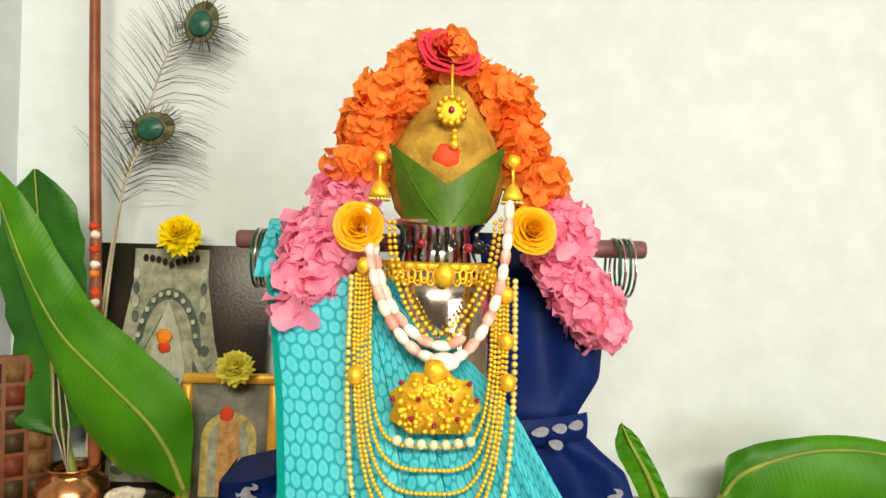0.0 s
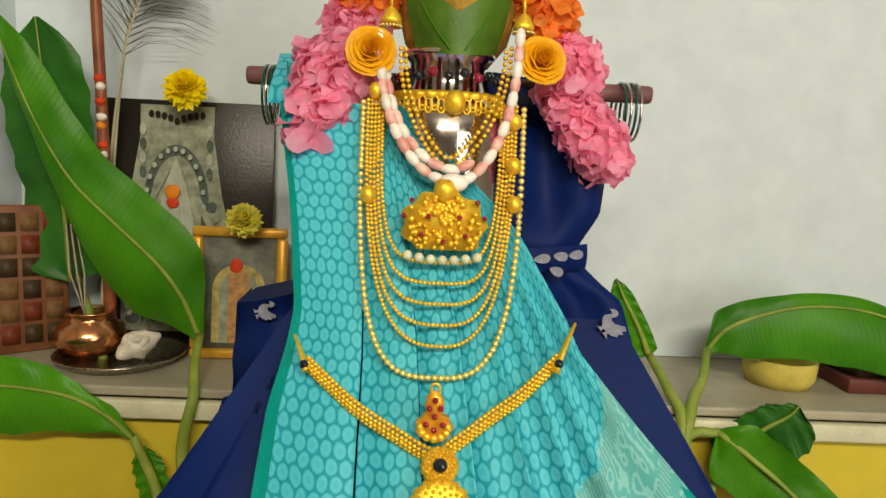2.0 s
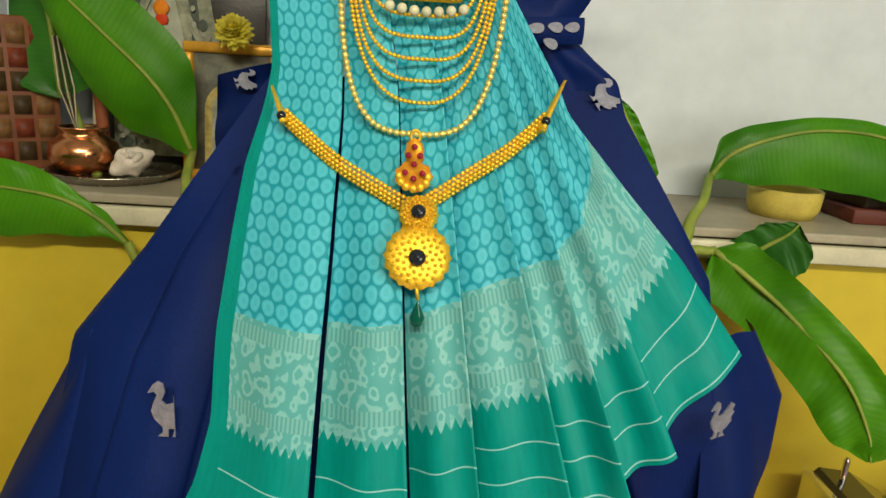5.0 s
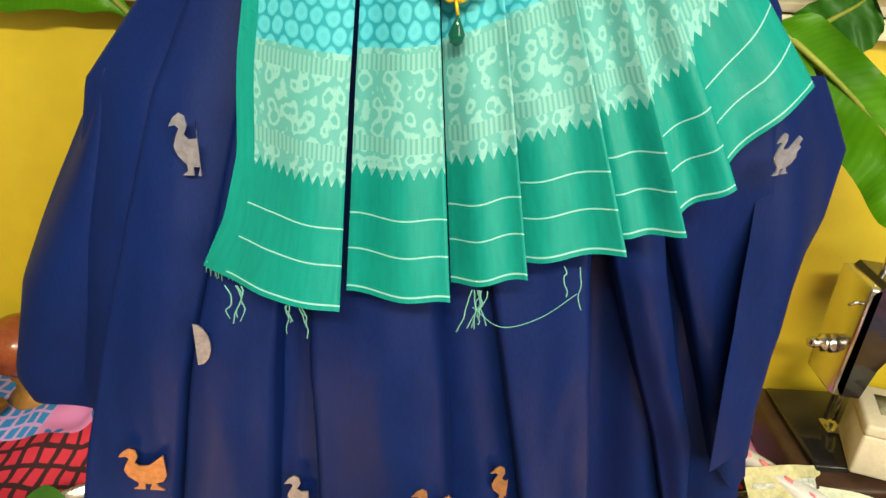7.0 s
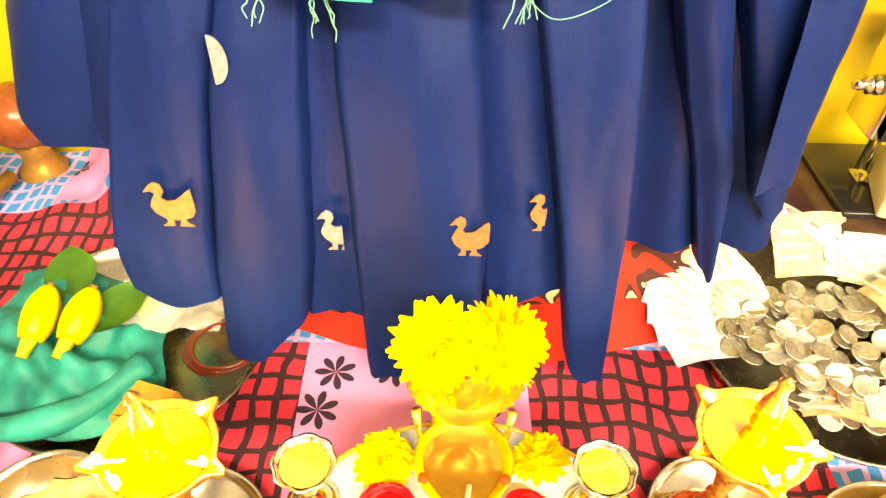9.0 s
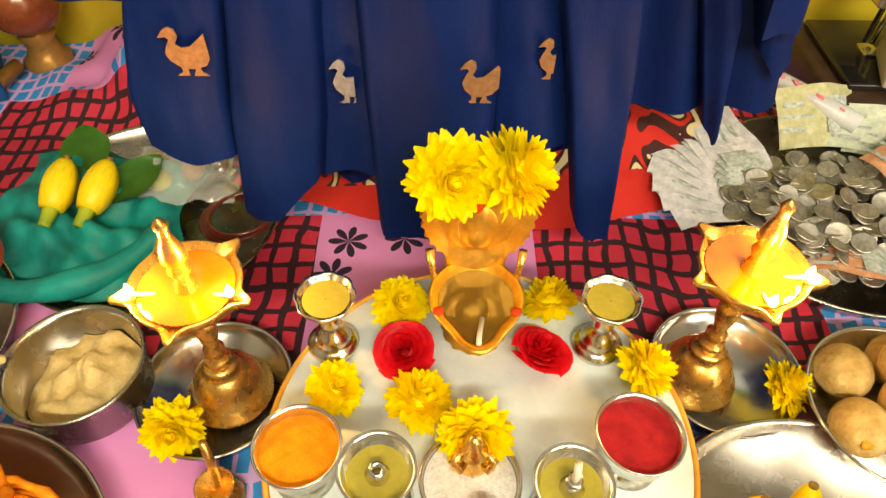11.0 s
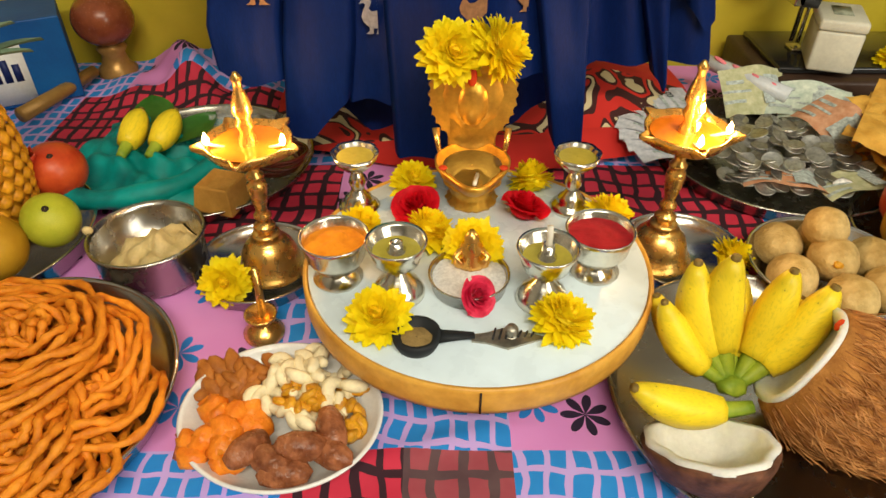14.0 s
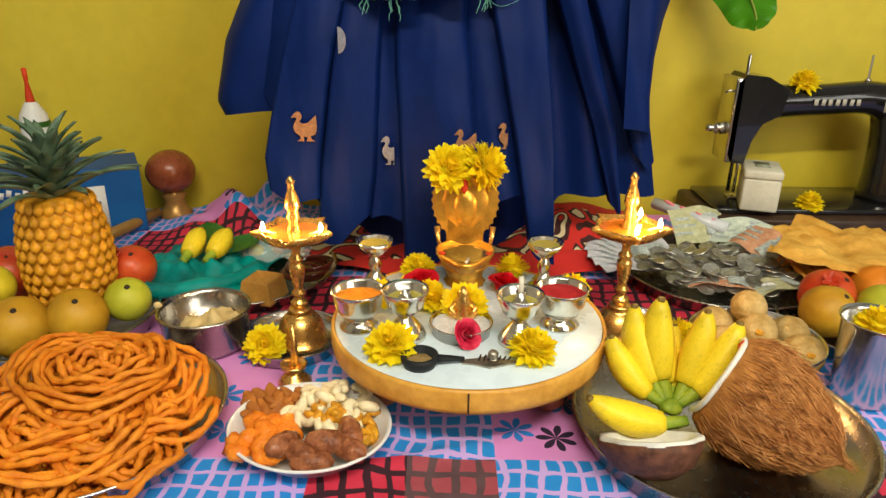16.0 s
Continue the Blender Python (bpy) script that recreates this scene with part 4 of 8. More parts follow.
# ---- pot with coconut, leaves, flowers ----
def kalash():
    t = thing("kalash_pot", (0.060, 0.585, 1.50), "polished silver pot with a narrow neck, dressed as the goddess", "pot")
    part("body", lathe([(0.02, 0), (0.050, 0.004), (0.055, 0.012), (0.0555, 0.04), (0.0555, 0.125), (0.054, 0.140), (0.048, 0.152), (0.036, 0.160), (0.032, 0.175), (0.033, 0.190), (0.039, 0.196), (0.0395, 0.1985), (0.036, 0.199), (0.030, 0.190)], 64), mat("pot_silver", (0.62, 0.55, 0.50), 0.13, 1.0, scale=30, var=0.10, bump=0.01), t)
    part("rim", lathe([(0.0365, 0.1945), (0.0410, 0.1955), (0.0418, 0.1975), (0.0405, 0.1995), (0.0365, 0.1995)], 64), SILVER, t, "bright rolled rim")
    c = thing("coconut", (0.066, 0.595, 1.69), "coconut smeared with yellow turmeric, sitting on the pot", "coconut")
    part("husk", lathe([(0.030, 0), (0.045, 0.02), (0.052, 0.045), (0.046, 0.075), (0.030, 0.105), (0.018, 0.125), (0.010, 0.145), (0.001, 0.15)], 32, wave=lambda a, z: 1 + 0.03 * math.sin(a * 11 + z * 60)), mat("turmeric_coconut", (0.38, 0.20, 0.02), 0.8, col2=(0.55, 0.34, 0.05), scale=50, var=0.35, bump=0.6), c)
    g = ball(0.0115, 18, 12, m=pose(0.0, -0.047, 0.060) @ Matrix.Diagonal((1.1, 0.35, 1, 1)), bumpy=0.22, freq=130)
    part("kumkum_dot", g, PAINT_RED, c, "round vermilion mark")
    g = sheet(28, 14, lambda u, v: ((u - 0.5) * (0.066 + 0.032 * v ** 0.8), 0.014 - 0.022 * math.sin(math.pi * u), 0.004 + v * (0.030 + 0.036 * abs(2 * u - 1) ** 1.05) - 0.004 * math.cos(math.pi * (u - 0.5)) * (1 - v)))
    l = thing("betel_leaf", (0.066, 0.548, 1.693), "broad green leaf folded in a V in front of the coconut", "leaf", "leaves round the coconut")
    part("blade", g, LEAF_MANGO, l)
    for s in (-1, 1):
        part("midrib", tube(smooth_path([(s * 0.006, -0.0088, 0.004), (s * 0.022, -0.0040, 0.026), (s * 0.040, 0.0065, 0.060)], 12), lambda q: 0.0007 - 0.0004 * q, 6), LEAF, l)


kalash()


def petal(g, m, ln, w, curl, seg=3):
    """One petal from the origin along +y, curling up."""
    v, f = [], []
    for i in range(seg + 1):
        s = i / seg
        hw = w * (0.35 + 0.65 * math.sin(math.pi * min(1, 0.2 + 0.75 * s))) * (1.0 if i < seg else 0.35)
        y, z = ln * s, curl * s * s
        v += [(-hw, y, z + 0.15 * w), (0, y, z), (hw, y, z + 0.15 * w)]
    for i in range(seg):
        a = 3 * i
        f += [(a, a + 1, a + 4, a + 3), (a + 1, a + 2, a + 5, a + 4)]
    g.add(v, f, m)


def chrys_mesh(seed, r=0.022, n=150):
    """Double daisy head: whorls of narrow petals, loose at the rim."""
    rnd = random.Random(seed)
    g = G()
    for i in range(n):
        s = (i + 0.5) / n
        a = i * 2.39996 + rnd.uniform(-0.2, 0.2)
        tilt = 90 - 112 * s ** 0.72 + rnd.uniform(-8, 8)
        ln = r * (0.50 + 0.16 * s) * rnd.uniform(0.85, 1.12)
        m = pose(0, 0, 0.30 * r, 0, 0, math.degrees(a)) @ pose(0, 0, 0, tilt, 0, 0) @ pose(0, r * 0.40, 0, rnd.uniform(-12, 12), rnd.uniform(-14, 14), 0)
        petal(g, m, ln * rnd.uniform(0.95, 1.15), r * rnd.uniform(0.15, 0.21), r * rnd.uniform(-0.14, 0.12))
    ball(r * 0.56, 14, 8, g, Matrix.Translation((0, 0, r * 0.30)), 0.95, 0.2, 300)
    return g.mesh("petals")


CHRYS = [chrys_mesh(s) for s in (1, 2, 3)]
CENTRE = ball(0.0042, 10, 6, m=Matrix.Translation((0, 0, 0.0205)), sz=0.8, bumpy=0.3, freq=400).mesh("centre")
CENTRE_MAT = mat("flower_centre", (1.0, 0.60, 0.0), 0.7, scale=200)


def rose_mesh(seed, r=0.022):
    rnd = random.Random(seed)
    g = G()
    for i in range(26):
        s = i / 25
        a = i * 137.5 + rnd.uniform(-15, 15)
        rad = r * (0.08 + 0.62 * s)
        hh = r * (1.15 - 0.45 * s)

        def fn(u, v, rad=rad, s=s, hh=hh):
            an = (u - 0.5) * 2.2
            rr = rad * (0.55 + 0.45 * v) + r * 0.42 * s * v * v * v
            return (rr * math.sin(an), rr * math.cos(an), hh * v * (1 - 0.25 * (2 * u - 1) ** 2) - 0.12 * r * s * max(0, v - 0.8) * 5 + 0.03 * r * math.sin(u * 12 + i))
        sheet(6, 5, fn, g, pose(0, 0, 0, 0, 0, a))
    ball(r * 0.6, 10, 6, g, Matrix.Translation((0, 0, r * 0.2)), 0.5)
    return g.mesh("petals")


ROSES = rose_mesh(4)


def flower(kind, loc, label, s=1.0, rx=0.0, ry=0.0, rz=0.0, material=YELLOW, group="", name="chrysanthemum"):
    ob = thing(name, loc, label, "flower", group)
    ob.matrix_basis = pose(*loc, rx, ry, rz) @ Matrix.Diagonal((s, s, s, 1))
    src = ROSES if kind == "rose" else CHRYS[int(kind)]
    if src.materials and src.materials[0] != material:
        src = src.copy()
        src.materials.clear()
    part("petals", src, material, ob)
    if kind != "rose":
        part("centre", CENTRE, CENTRE_MAT, ob)
    return ob


def ruffle_mesh(seed, r=0.021):
    """A cloth-petal blossom: broad cupped petals laid round a head, each a little askew."""
    rnd = random.Random(seed)
    g = G()
    n = 36
    for i in range(n):
        z = 1 - 1.8 * (i + 0.5) / n
        a = i * 2.39996
        d = Vector((math.cos(a) * math.sqrt(max(0, 1 - z * z)), math.sin(a) * math.sqrt(max(0, 1 - z * z)), z))
        q = Matrix.Translation(d * r * rnd.uniform(0.62, 0.86)) @ d.to_track_quat("Z", "Y").to_matrix().to_4x4() @ pose(0, 0, 0, rnd.uniform(-38, 38), rnd.uniform(-38, 38), rnd.uniform(0, 360))
        w, ph = r * rnd.uniform(0.28, 0.42), rnd.uniform(0, 6)

        def fn(u, v, w=w, ph=ph):
            an = u * 2 * math.pi
            k = w * v * (1 + 0.16 * math.cos(2 * an + ph) + 0.07 * math.cos(5 * an + ph))
            return (k * math.cos(an), k * math.sin(an) * 1.15, 0.30 * w * v * v * (0.7 + 0.6 * math.sin(3 * an + ph)))
        sheet(12, 3, fn, g, q)
    ball(r * 0.55, 10, 7, g)
    return g.mesh("blossom")


RUFFLE = [ruffle_mesh(s) for s in (11, 12, 13)]


def garland():
    t = thing("flower_garland", (0.066, 0.60, 1.85), "arched garland of orange and pink cloth blossoms framing the coconut", "garland")
    rnd = random.Random(9)
    path = smooth_path([(-0.042, 0.565, 1.630), (-0.038, 0.570, 1.672), (-0.012, 0.588, 1.728), (-0.002, 0.592, 1.77), (0.026, 0.596, 1.812), (0.062, 0.60, 1.838), (0.104, 0.60, 1.815), (0.126, 0.60, 1.775), (0.146, 0.598, 1.735), (0.158, 0.592, 1.700), (0.178, 0.582, 1.66), (0.200, 0.575, 1.618)], 40)
    pink = {}
    for k, p in enumerate(path):
        for j in range(3):
            s = k / 39
            is_pink = s < 0.19 or s > 0.80
            src = RUFFLE[rnd.randrange(3)]
            key = (src.name, is_pink)
            if key not in pink:
                me = src.copy()
                me.materials.clear()
                me.materials.append(CLOTH_PINK if is_pink else CLOTH_ORANGE)
                pink[key] = me
            fat = 1.12 if not (s < 0.16) else 1.28
            if 0.47 < s < 0.56:
                fat = 0.9
            q = Vector((rnd.uniform(-0.013, 0.013), rnd.uniform(-0.014, 0.004), rnd.uniform(-0.010, 0.010))) * fat
            w = rnd.uniform(0.78, 1.0) * fat
            part("blossom", pink[key], None, t, m=Matrix.Translation(p + q - Vector((0.066, 0.60, 1.85))) @ pose(0, 0, 0, 70 + rnd.uniform(-40, 40), rnd.uniform(-40, 40), rnd.uniform(0, 360)) @ Matrix.Diagonal((w, w, w, 1)))
    flower("rose", (0.062, 0.592, 1.838), "large pink-red rose crowning the garland", 1.25, 55, 0, 20, mat("rose_crimson", (0.72, 0.04, 0.08), 0.5, scale=80), name="rose")
    flower("rose", (-0.003, 0.540, 1.690), "yellow-orange rose beside the garland", 0.88, 80, 0, 0, ROSE_YELLOW, name="rose")
    flower("rose", (0.134, 0.548, 1.690), "yellow-orange rose beside the garland", 0.88, 76, 0, 12, ROSE_YELLOW, name="rose")


garland()


# ---- jewellery ----
def surf(z, lift=0.012):
    return lerp_rows(FACE, z)[0] - lift


def beads(pts, r, step, sx=1.0, alt=None, long=1.0):
    """Small beads set along a path; returns one or two meshes (alternating)."""
    gs = [G(), G()]
    P = smooth_path(pts, 700)
    acc, last, k = 0.0, P[0], 0
    for p, q in zip(P, P[1:]):
        acc += (q - p).length
        if acc >= step:
            acc = 0.0
            d = (q - p).normalized().to_track_quat("Z", "X").to_matrix().to_4x4()
            ball(r, 8, 5, gs[k % 2 if alt else 0], Matrix.Translation(p) @ d, sz=long)
            k += 1
    return gs


def u_curve(xl, xr, ztop, zbot, xb=None, lift=0.012, power=2.2, n=13, ztr=None):
    xb = (xl + xr) / 2 if xb is None else xb
    out = []
    for i in range(n):
        s = i / (n - 1) * 2 - 1
        x = xb + (xr - xb) * abs(math.sin(s * math.pi / 2)) ** 0.9 if s > 0 else xb - (xb - xl) * abs(math.sin(s * math.pi / 2)) ** 0.9
        zt = ztop if s < 0 or ztr is None else ztr
        z = zbot + (zt - zbot) * abs(s) ** power
        out.append((x, surf(z, lift), z))
    return out


def necklace(name, label, curves, r, step, material, alt=None, long=1.0, origin=(0.06, 0.5, 1.5)):
    t = thing(name, origin, label, "necklace")
    off = Matrix.Translation([-c for c in origin])
    for c in curves:
        gs = beads([off @ Vector(p) for p in c], r, step, alt=alt, long=long)
        tagged(part("strand", gs[0], material, t), kind="stuff")
        if alt:
            tagged(part("bead_row", gs[1], alt, t), kind="stuff")
    return t, off


def jewellery():
    necklace("coral_necklace", "necklace of oblong white and coral pink beads", [u_curve(0.003, 0.116, 1.712, 1.590, 0.066, 0.022, 1.7), u_curve(0.006, 0.113, 1.712, 1.60, 0.066, 0.016, 1.7)[:8]], 0.0046, 0.0125, BEADWHITE, CORAL, 1.9)
    t = thing("shell_bead", (0.066, surf(1.590, 0.026), 1.590), "large oval white shell bead", "bead")
    part("bead", ball(0.0075, 16, 10, m=pose(0, 0, 0, 0, 90, 0), sz=1.6), BEADWHITE, t)
    necklace("short_gold_necklace", "short gold bead necklace hanging on the pot", [u_curve(0.020, 0.110, 1.700, 1.602, 0.062, 0.016, 1.35), u_curve(0.024, 0.106, 1.700, 1.609, 0.062, 0.014, 1.3)], 0.0021, 0.0050, GOLD)
    strands = []
    for k in range(5):
        strands.append(u_curve(-0.004 + 0.0030 * k, 0.116 - 0.0030 * k, 1.655, 1.466 + 0.0155 * k, 0.060, 0.014, 2.4 + 0.3 * k))
    t, off = necklace("layered_gold_necklace", "five-strand gold bead necklace over the saree", strands, 0.0018, 0.0033, GOLD)
    for x, z in ((0.0, 1.578), (0.002, 1.66), (0.114, 1.605), (0.115, 1.575), (0.114, 1.64)):
        part("coin_spacer", ball(0.0068, 14, 8, m=off @ pose(x, surf(z, 0.018), z), sx=0.9, sz=1.05), GOLD, t)
    t, off = necklace("long_gold_chain", "long pale gold chain with a ruby pendant", [u_curve(-0.008, 0.122, 1.655, 1.444, 0.057, 0.014, 2.9)], 0.0026, 0.0047, GOLD_PALE)
    # broad goddess pendant: plain scrolled plaque with pearl drops
    t = thing("gold_pendant", (0.060, surf(1.56, 0.024), 1.558), "broad scrolled gold pendant with pearl drops", "pendant")
    rnd = random.Random(3)
    pts = []
    for i in range(40):
        a = 2 * math.pi * i / 40
        r = 0.0275 + 0.0022 * math.cos(9 * a)
        pts.append((r * 1.18 * math.cos(a), max(-0.020, r * 0.95 * math.sin(a))))
    part("plaque", plate_poly(pts[::-1], 0.004), GOLD, t)
    g = G()
    for i in range(90):
        a, q = rnd.uniform(0, 6.28), rnd.random() ** 0.6
        x, z = 0.031 * q * math.cos(a), max(-0.018, 0.025 * q * math.sin(a))
        ball(rnd.uniform(0.0014, 0.003), 6, 4, g, Matrix.Translation((x, -0.0015, z)))
    tagged(part("scrollwork", g, GOLD, t), kind="stuff")
    g = G()
    for x, z in ((-0.025, 0.018), (-0.012, 0.006), (0.012, 0.006), (0.025, 0.018), (0.0, -0.013), (-0.017, -0.008), (0.017, -0.008), (0.031, 0.006), (-0.031, 0.006)):
        ball(0.0021, 8, 6, g, Matrix.Translation((x, -0.004, z)))
    part("ruby", g, RUBY, t)
    for k in range(7):
        x = -0.027 + 0.009 * k
        part("pearl_drop", ball(0.0038, 12, 8, m=Matrix.Translation((x, -0.003, -0.0245 - 0.003 * math.sin(k * math.pi / 6)))), PEARL, t)
    part("top_ornament", ball(0.009, 12, 8, m=Matrix.Translation((0, 0.001, 0.026)), bumpy=0.3, freq=300), GOLD, t)
    # waist belt
    pts = [(-0.049, 1.472), (-0.040, 1.452), (-0.02, 1.437), (0.002, 1.422), (0.030, 1.408), (0.058, 1.396), (0.072, 1.402), (0.10, 1.420), (0.125, 1.436), (0.151, 1.459), (0.164, 1.488)]
    t = thing("waist_belt", (0.06, 0.45, 1.4), "gold bead waist belt with a round pendant set with black stones", "belt")
    off = Matrix.Translation((-0.06, -0.45, -1.4))
    for k in range(4):
        c = [off @ Vector((x, surf(z, 0.017) + 0.002 * abs(k - 1.5), z + 0.0034 * (k - 1.5))) for x, z in pts[1:-1]]
        tagged(part("strand", beads(c, 0.0019, 0.0036)[0], GOLD, t), kind="stuff")
    for a, b in ((pts[0], pts[1]), (pts[-1], pts[-2])):
        P = [off @ Vector((x, surf(z, 0.018), z)) for x, z in (a, b)]
        part("end_piece", tube(P + [P[1] + (P[1] - P[0]) * 0.25], lambda s: 0.0018 + 0.006 * s, 10, flat=0.5), GOLD, t)
        part("black_stone", ball(0.0036, 10, 8, m=Matrix.Translation(P[1] + Vector((0, -0.004, 0)))), GEM, t)
    for x, z, r in ((0.064, 1.368, 0.0225), (0.063, 1.394, 0.0135)):
        m = off @ pose(x, surf(z, 0.024), z, 62, 0, 0)
        part("disc", lathe([(0.0005, 0.003), (r * 0.35, 0.003), (r * 0.8, 0.002), (r, 0.0), (r, -0.002), (0.0005, -0.002)], 48, m=m, wave=lambda a, z: 1 + 0.05 * math.cos(a * 18)), GOLD, t)
        g = G()
        for i in range(60):
            a, q = i * 2.399, r * 0.88 * math.sqrt((i + 6) / 66)
            ball(0.0016, 6, 4, g, m @ Matrix.Translation((q * math.cos(a), q * math.sin(a), 0.0034 - 0.05 * q)))
        tagged(part("granules", g, GOLD, t), kind="stuff")
        ctr = 0.0 if r < 0.02 else -0.002
        part("black_stone", ball(0.0052 if r < 0.02 else 0.006, 14, 8, m=m @ Matrix.Translation((0.0, ctr, 0.0065)), sz=0.6), GEM, t)
    part("drop_link", tube([off @ Vector((0.0645, surf(1.345, 0.02), 1.349)), off @ Vector((0.066, surf(1.345, 0.02), 1.340))], 0.0012, 6), GOLD, t)
    part("green_drop", lathe([(0.0004, 0.009), (0.002, 0.006), (0.0052, -0.002), (0.004, -0.007), (0.0004, -0.009)], 16, m=off @ pose(0.066, surf(1.333, 0.02), 1.332)), EMERALD, t)
    # ruby pendant on the long chain
    t = thing("ruby_pendant", (0.058, surf(1.425, 0.026), 1.425), "small gold pendant set with red stones", "pendant")
    red_gold = mat("red_gold", (1.0, 0.40, 0.03), 0.38, 0.6, scale=200)
    fan = [(0.0128 * (1 + 0.07 * math.cos(9 * a)) * math.cos(a), -0.007 + 0.0105 * (1 + 0.07 * math.cos(9 * a)) * math.sin(a)) for a in np.linspace(0, 2 * math.pi, 41)[:-1]]
    part("setting", plate_poly(fan[::-1], 0.006), red_gold, t, m=Matrix.Translation((0, -0.008, 0)), smooth=False)
    part("upper_setting", ball(0.0075, 16, 10, m=pose(0, -0.006, 0.009) @ Matrix.Diagonal((0.9, 0.5, 1.35, 1)), bumpy=0.2, freq=300), red_gold, t)
    for k in range(7):
        a = math.pi * (1.0 + k / 6)
        part("petal", ball(0.0030, 8, 6, m=pose(0.0100 * math.cos(a), -0.0085, -0.007 + 0.0085 * math.sin(a)) @ Matrix.Diagonal((1, 0.6, 1, 1))), GOLD, t)
    part("bail", tube([(0.0032 * math.cos(a), -0.006, 0.0205 + 0.0045 * math.sin(a)) for a in np.linspace(0, 2 * math.pi, 15)[:-1]], 0.0011, 6, closed=True), GOLD, t)
    for x, z in ((0, 0.014), (-0.004, 0.008), (0.004, 0.008), (0, 0.002), (-0.006, -0.004), (0.006, -0.004), (0, -0.008)):
        part("red_stone", ball(0.0023, 8, 6, m=Matrix.Translation((x, -0.0105, z))), RUBY, t)
    # choker round the pot's neck, forehead ornament, ear ornaments
    t = thing("gold_choker", (0.060, 0.585, 1.662), "lacy gold choker with leaf drops round the pot's neck", "necklace")
    band = lathe([(0.0490, -0.004), (0.0500, -0.001), (0.0490, 0.002), (0.0480, -0.001), (0.0490, -0.004)], 120, wave=lambda a, z: 1 + 0.03 * math.cos(a * 30))
    part("band", band, GOLD, t)
    for k in range(29):
        a = math.pi * (1.04 + 0.92 * k / 28)
        q = pose(0.0515 * math.cos(a), 0.0515 * math.sin(a), -0.009 - 0.002 * (k % 2), 0, 0, math.degrees(a) + 90)
        g = tube([q @ Vector((0.0034 * math.cos(b), 0, 0.0058 * math.sin(b))) for b in np.linspace(0, 2 * math.pi, 11)[:-1]], 0.0010, 5, closed=True)
        ball(0.0014, 6, 4, g, q @ pose(0, 0, -0.002))
        part("leaf_drop", g, GOLD, t)
    part("centre_piece", ball(0.0085, 14, 8, m=Matrix.Translation((0.006, -0.053, -0.008)), sz=1.2, bumpy=0.12, freq=300), GOLD, t)
    for k in range(9):
        a = math.pi * (1.12 + 0.76 * k / 8)
        part("dark_bead", ball(0.0042, 8, 6, m=pose(0.044 * math.cos(a), 0.044 * math.sin(a), 0.014 + 0.003 * (k % 2))), GEM if k % 3 else RUBY, t)
    t = thing("forehead_ornament", (0.068, 0.547, 1.788), "round gold forehead ornament with a bead drop", "ornament")
    m = pose(0, 0, 0, 85, 0, 0)
    part("disc", lathe([(0.0005, 0.004), (0.009, 0.003), (0.013, 0.0), (0.0005, -0.001)], 40, m=m, wave=lambda a, z: 1 + 0.08 * math.cos(a * 12)), GOLD, t)
    for k in range(12):
        a = k * math.pi / 6
        part("granule", ball(0.0024, 8, 6, m=Matrix.Translation((0.0105 * math.cos(a), -0.004, 0.0105 * math.sin(a)))), GOLD, t)
    part("stone", ball(0.003, 8, 6, m=Matrix.Translation((0, -0.005, 0))), RUBY, t)
    for dz, r in ((-0.017, 0.0022), (-0.022, 0.0028), (-0.028, 0.0042)):
        part("drop_bead", ball(r, 10, 8, m=Matrix.Translation((0.003, -0.003, dz))), GOLD, t)
    part("chain", tube([(0, 0, 0.013), (0.0, 0.008, 0.04)], 0.0012, 6), GOLD, t)
    for x in (0.011, 0.120):
        t = thing("ear_ornament", (x, 0.548, 1.722), "gold bell-shaped ear ornament beside the leaves", "earring", "pair of ear ornaments")
        part("bell", lathe([(0.0005, 0.008), (0.004, 0.006), (0.0085, -0.002), (0.009, -0.006), (0.0005, -0.006)], 20), GOLD, t)
        part("stud", ball(0.006, 12, 8, m=Matrix.Translation((0, 0, 0.026)), bumpy=0.2, freq=300), GOLD, t)
        part("link", tube([(0, 0, 0.006), (0, 0, 0.022)], 0.0015, 6), GOLD, t)
        part("pearl_fringe", beads([(0.0085 * math.cos(a), 0.0085 * math.sin(a), -0.008) for a in np.linspace(0, 6.28, 14)], 0.0014, 0.003)[0], GOLD_PALE, t)


jewellery()


# ---- ledge ----
def leaf_blade(name_parent, pts, hw, side, droop, material, n=24, blunt=2.2, seed=1):
    """A blade along points; side: the way across; droop: how far the halves hang from the midrib."""
    P = smooth_path(pts, n + 1)
    s = Vector(side).normalized()

    def fn(u, v):
        p = P[min(n, int(round(v * n)))]
        t = (P[min(n, int(round(v * n)) + 1)] - P[max(0, int(round(v * n)) - 1)]).normalized()
        sd = (s - t * s.dot(t)).normalized()
        nn = sd.cross(t)
        w = hw * min(1.0, (v / 0.10) ** 0.6 if v > 0 else 0.08) * (1 - max(0.0, (v - 0.62) / 0.38) ** blunt * 0.94)
        k = 2 * u - 1
        rip = 0.004 * math.sin(v * 46 + k * 2) * abs(k) + 0.2 * hw * noise.noise((v * 5, k * 1.5, seed))
        return p + sd * (w * k * (1 - 0.25 * droop)) + Vector((0, 0, -1)) * (droop * w * k * k) + nn * rip
    part("blade", sheet(16, n, fn, uvfn=lambda u, v: (u, v * sum((q - p).length for p, q in zip(P, P[1:])))), material, name_parent)
    part("midrib", tube([p + Vector((0, -0.002, 0)) for p in P], lambda q: 0.0042 * (1 - 0.8 * q), 8), STEM, name_parent)


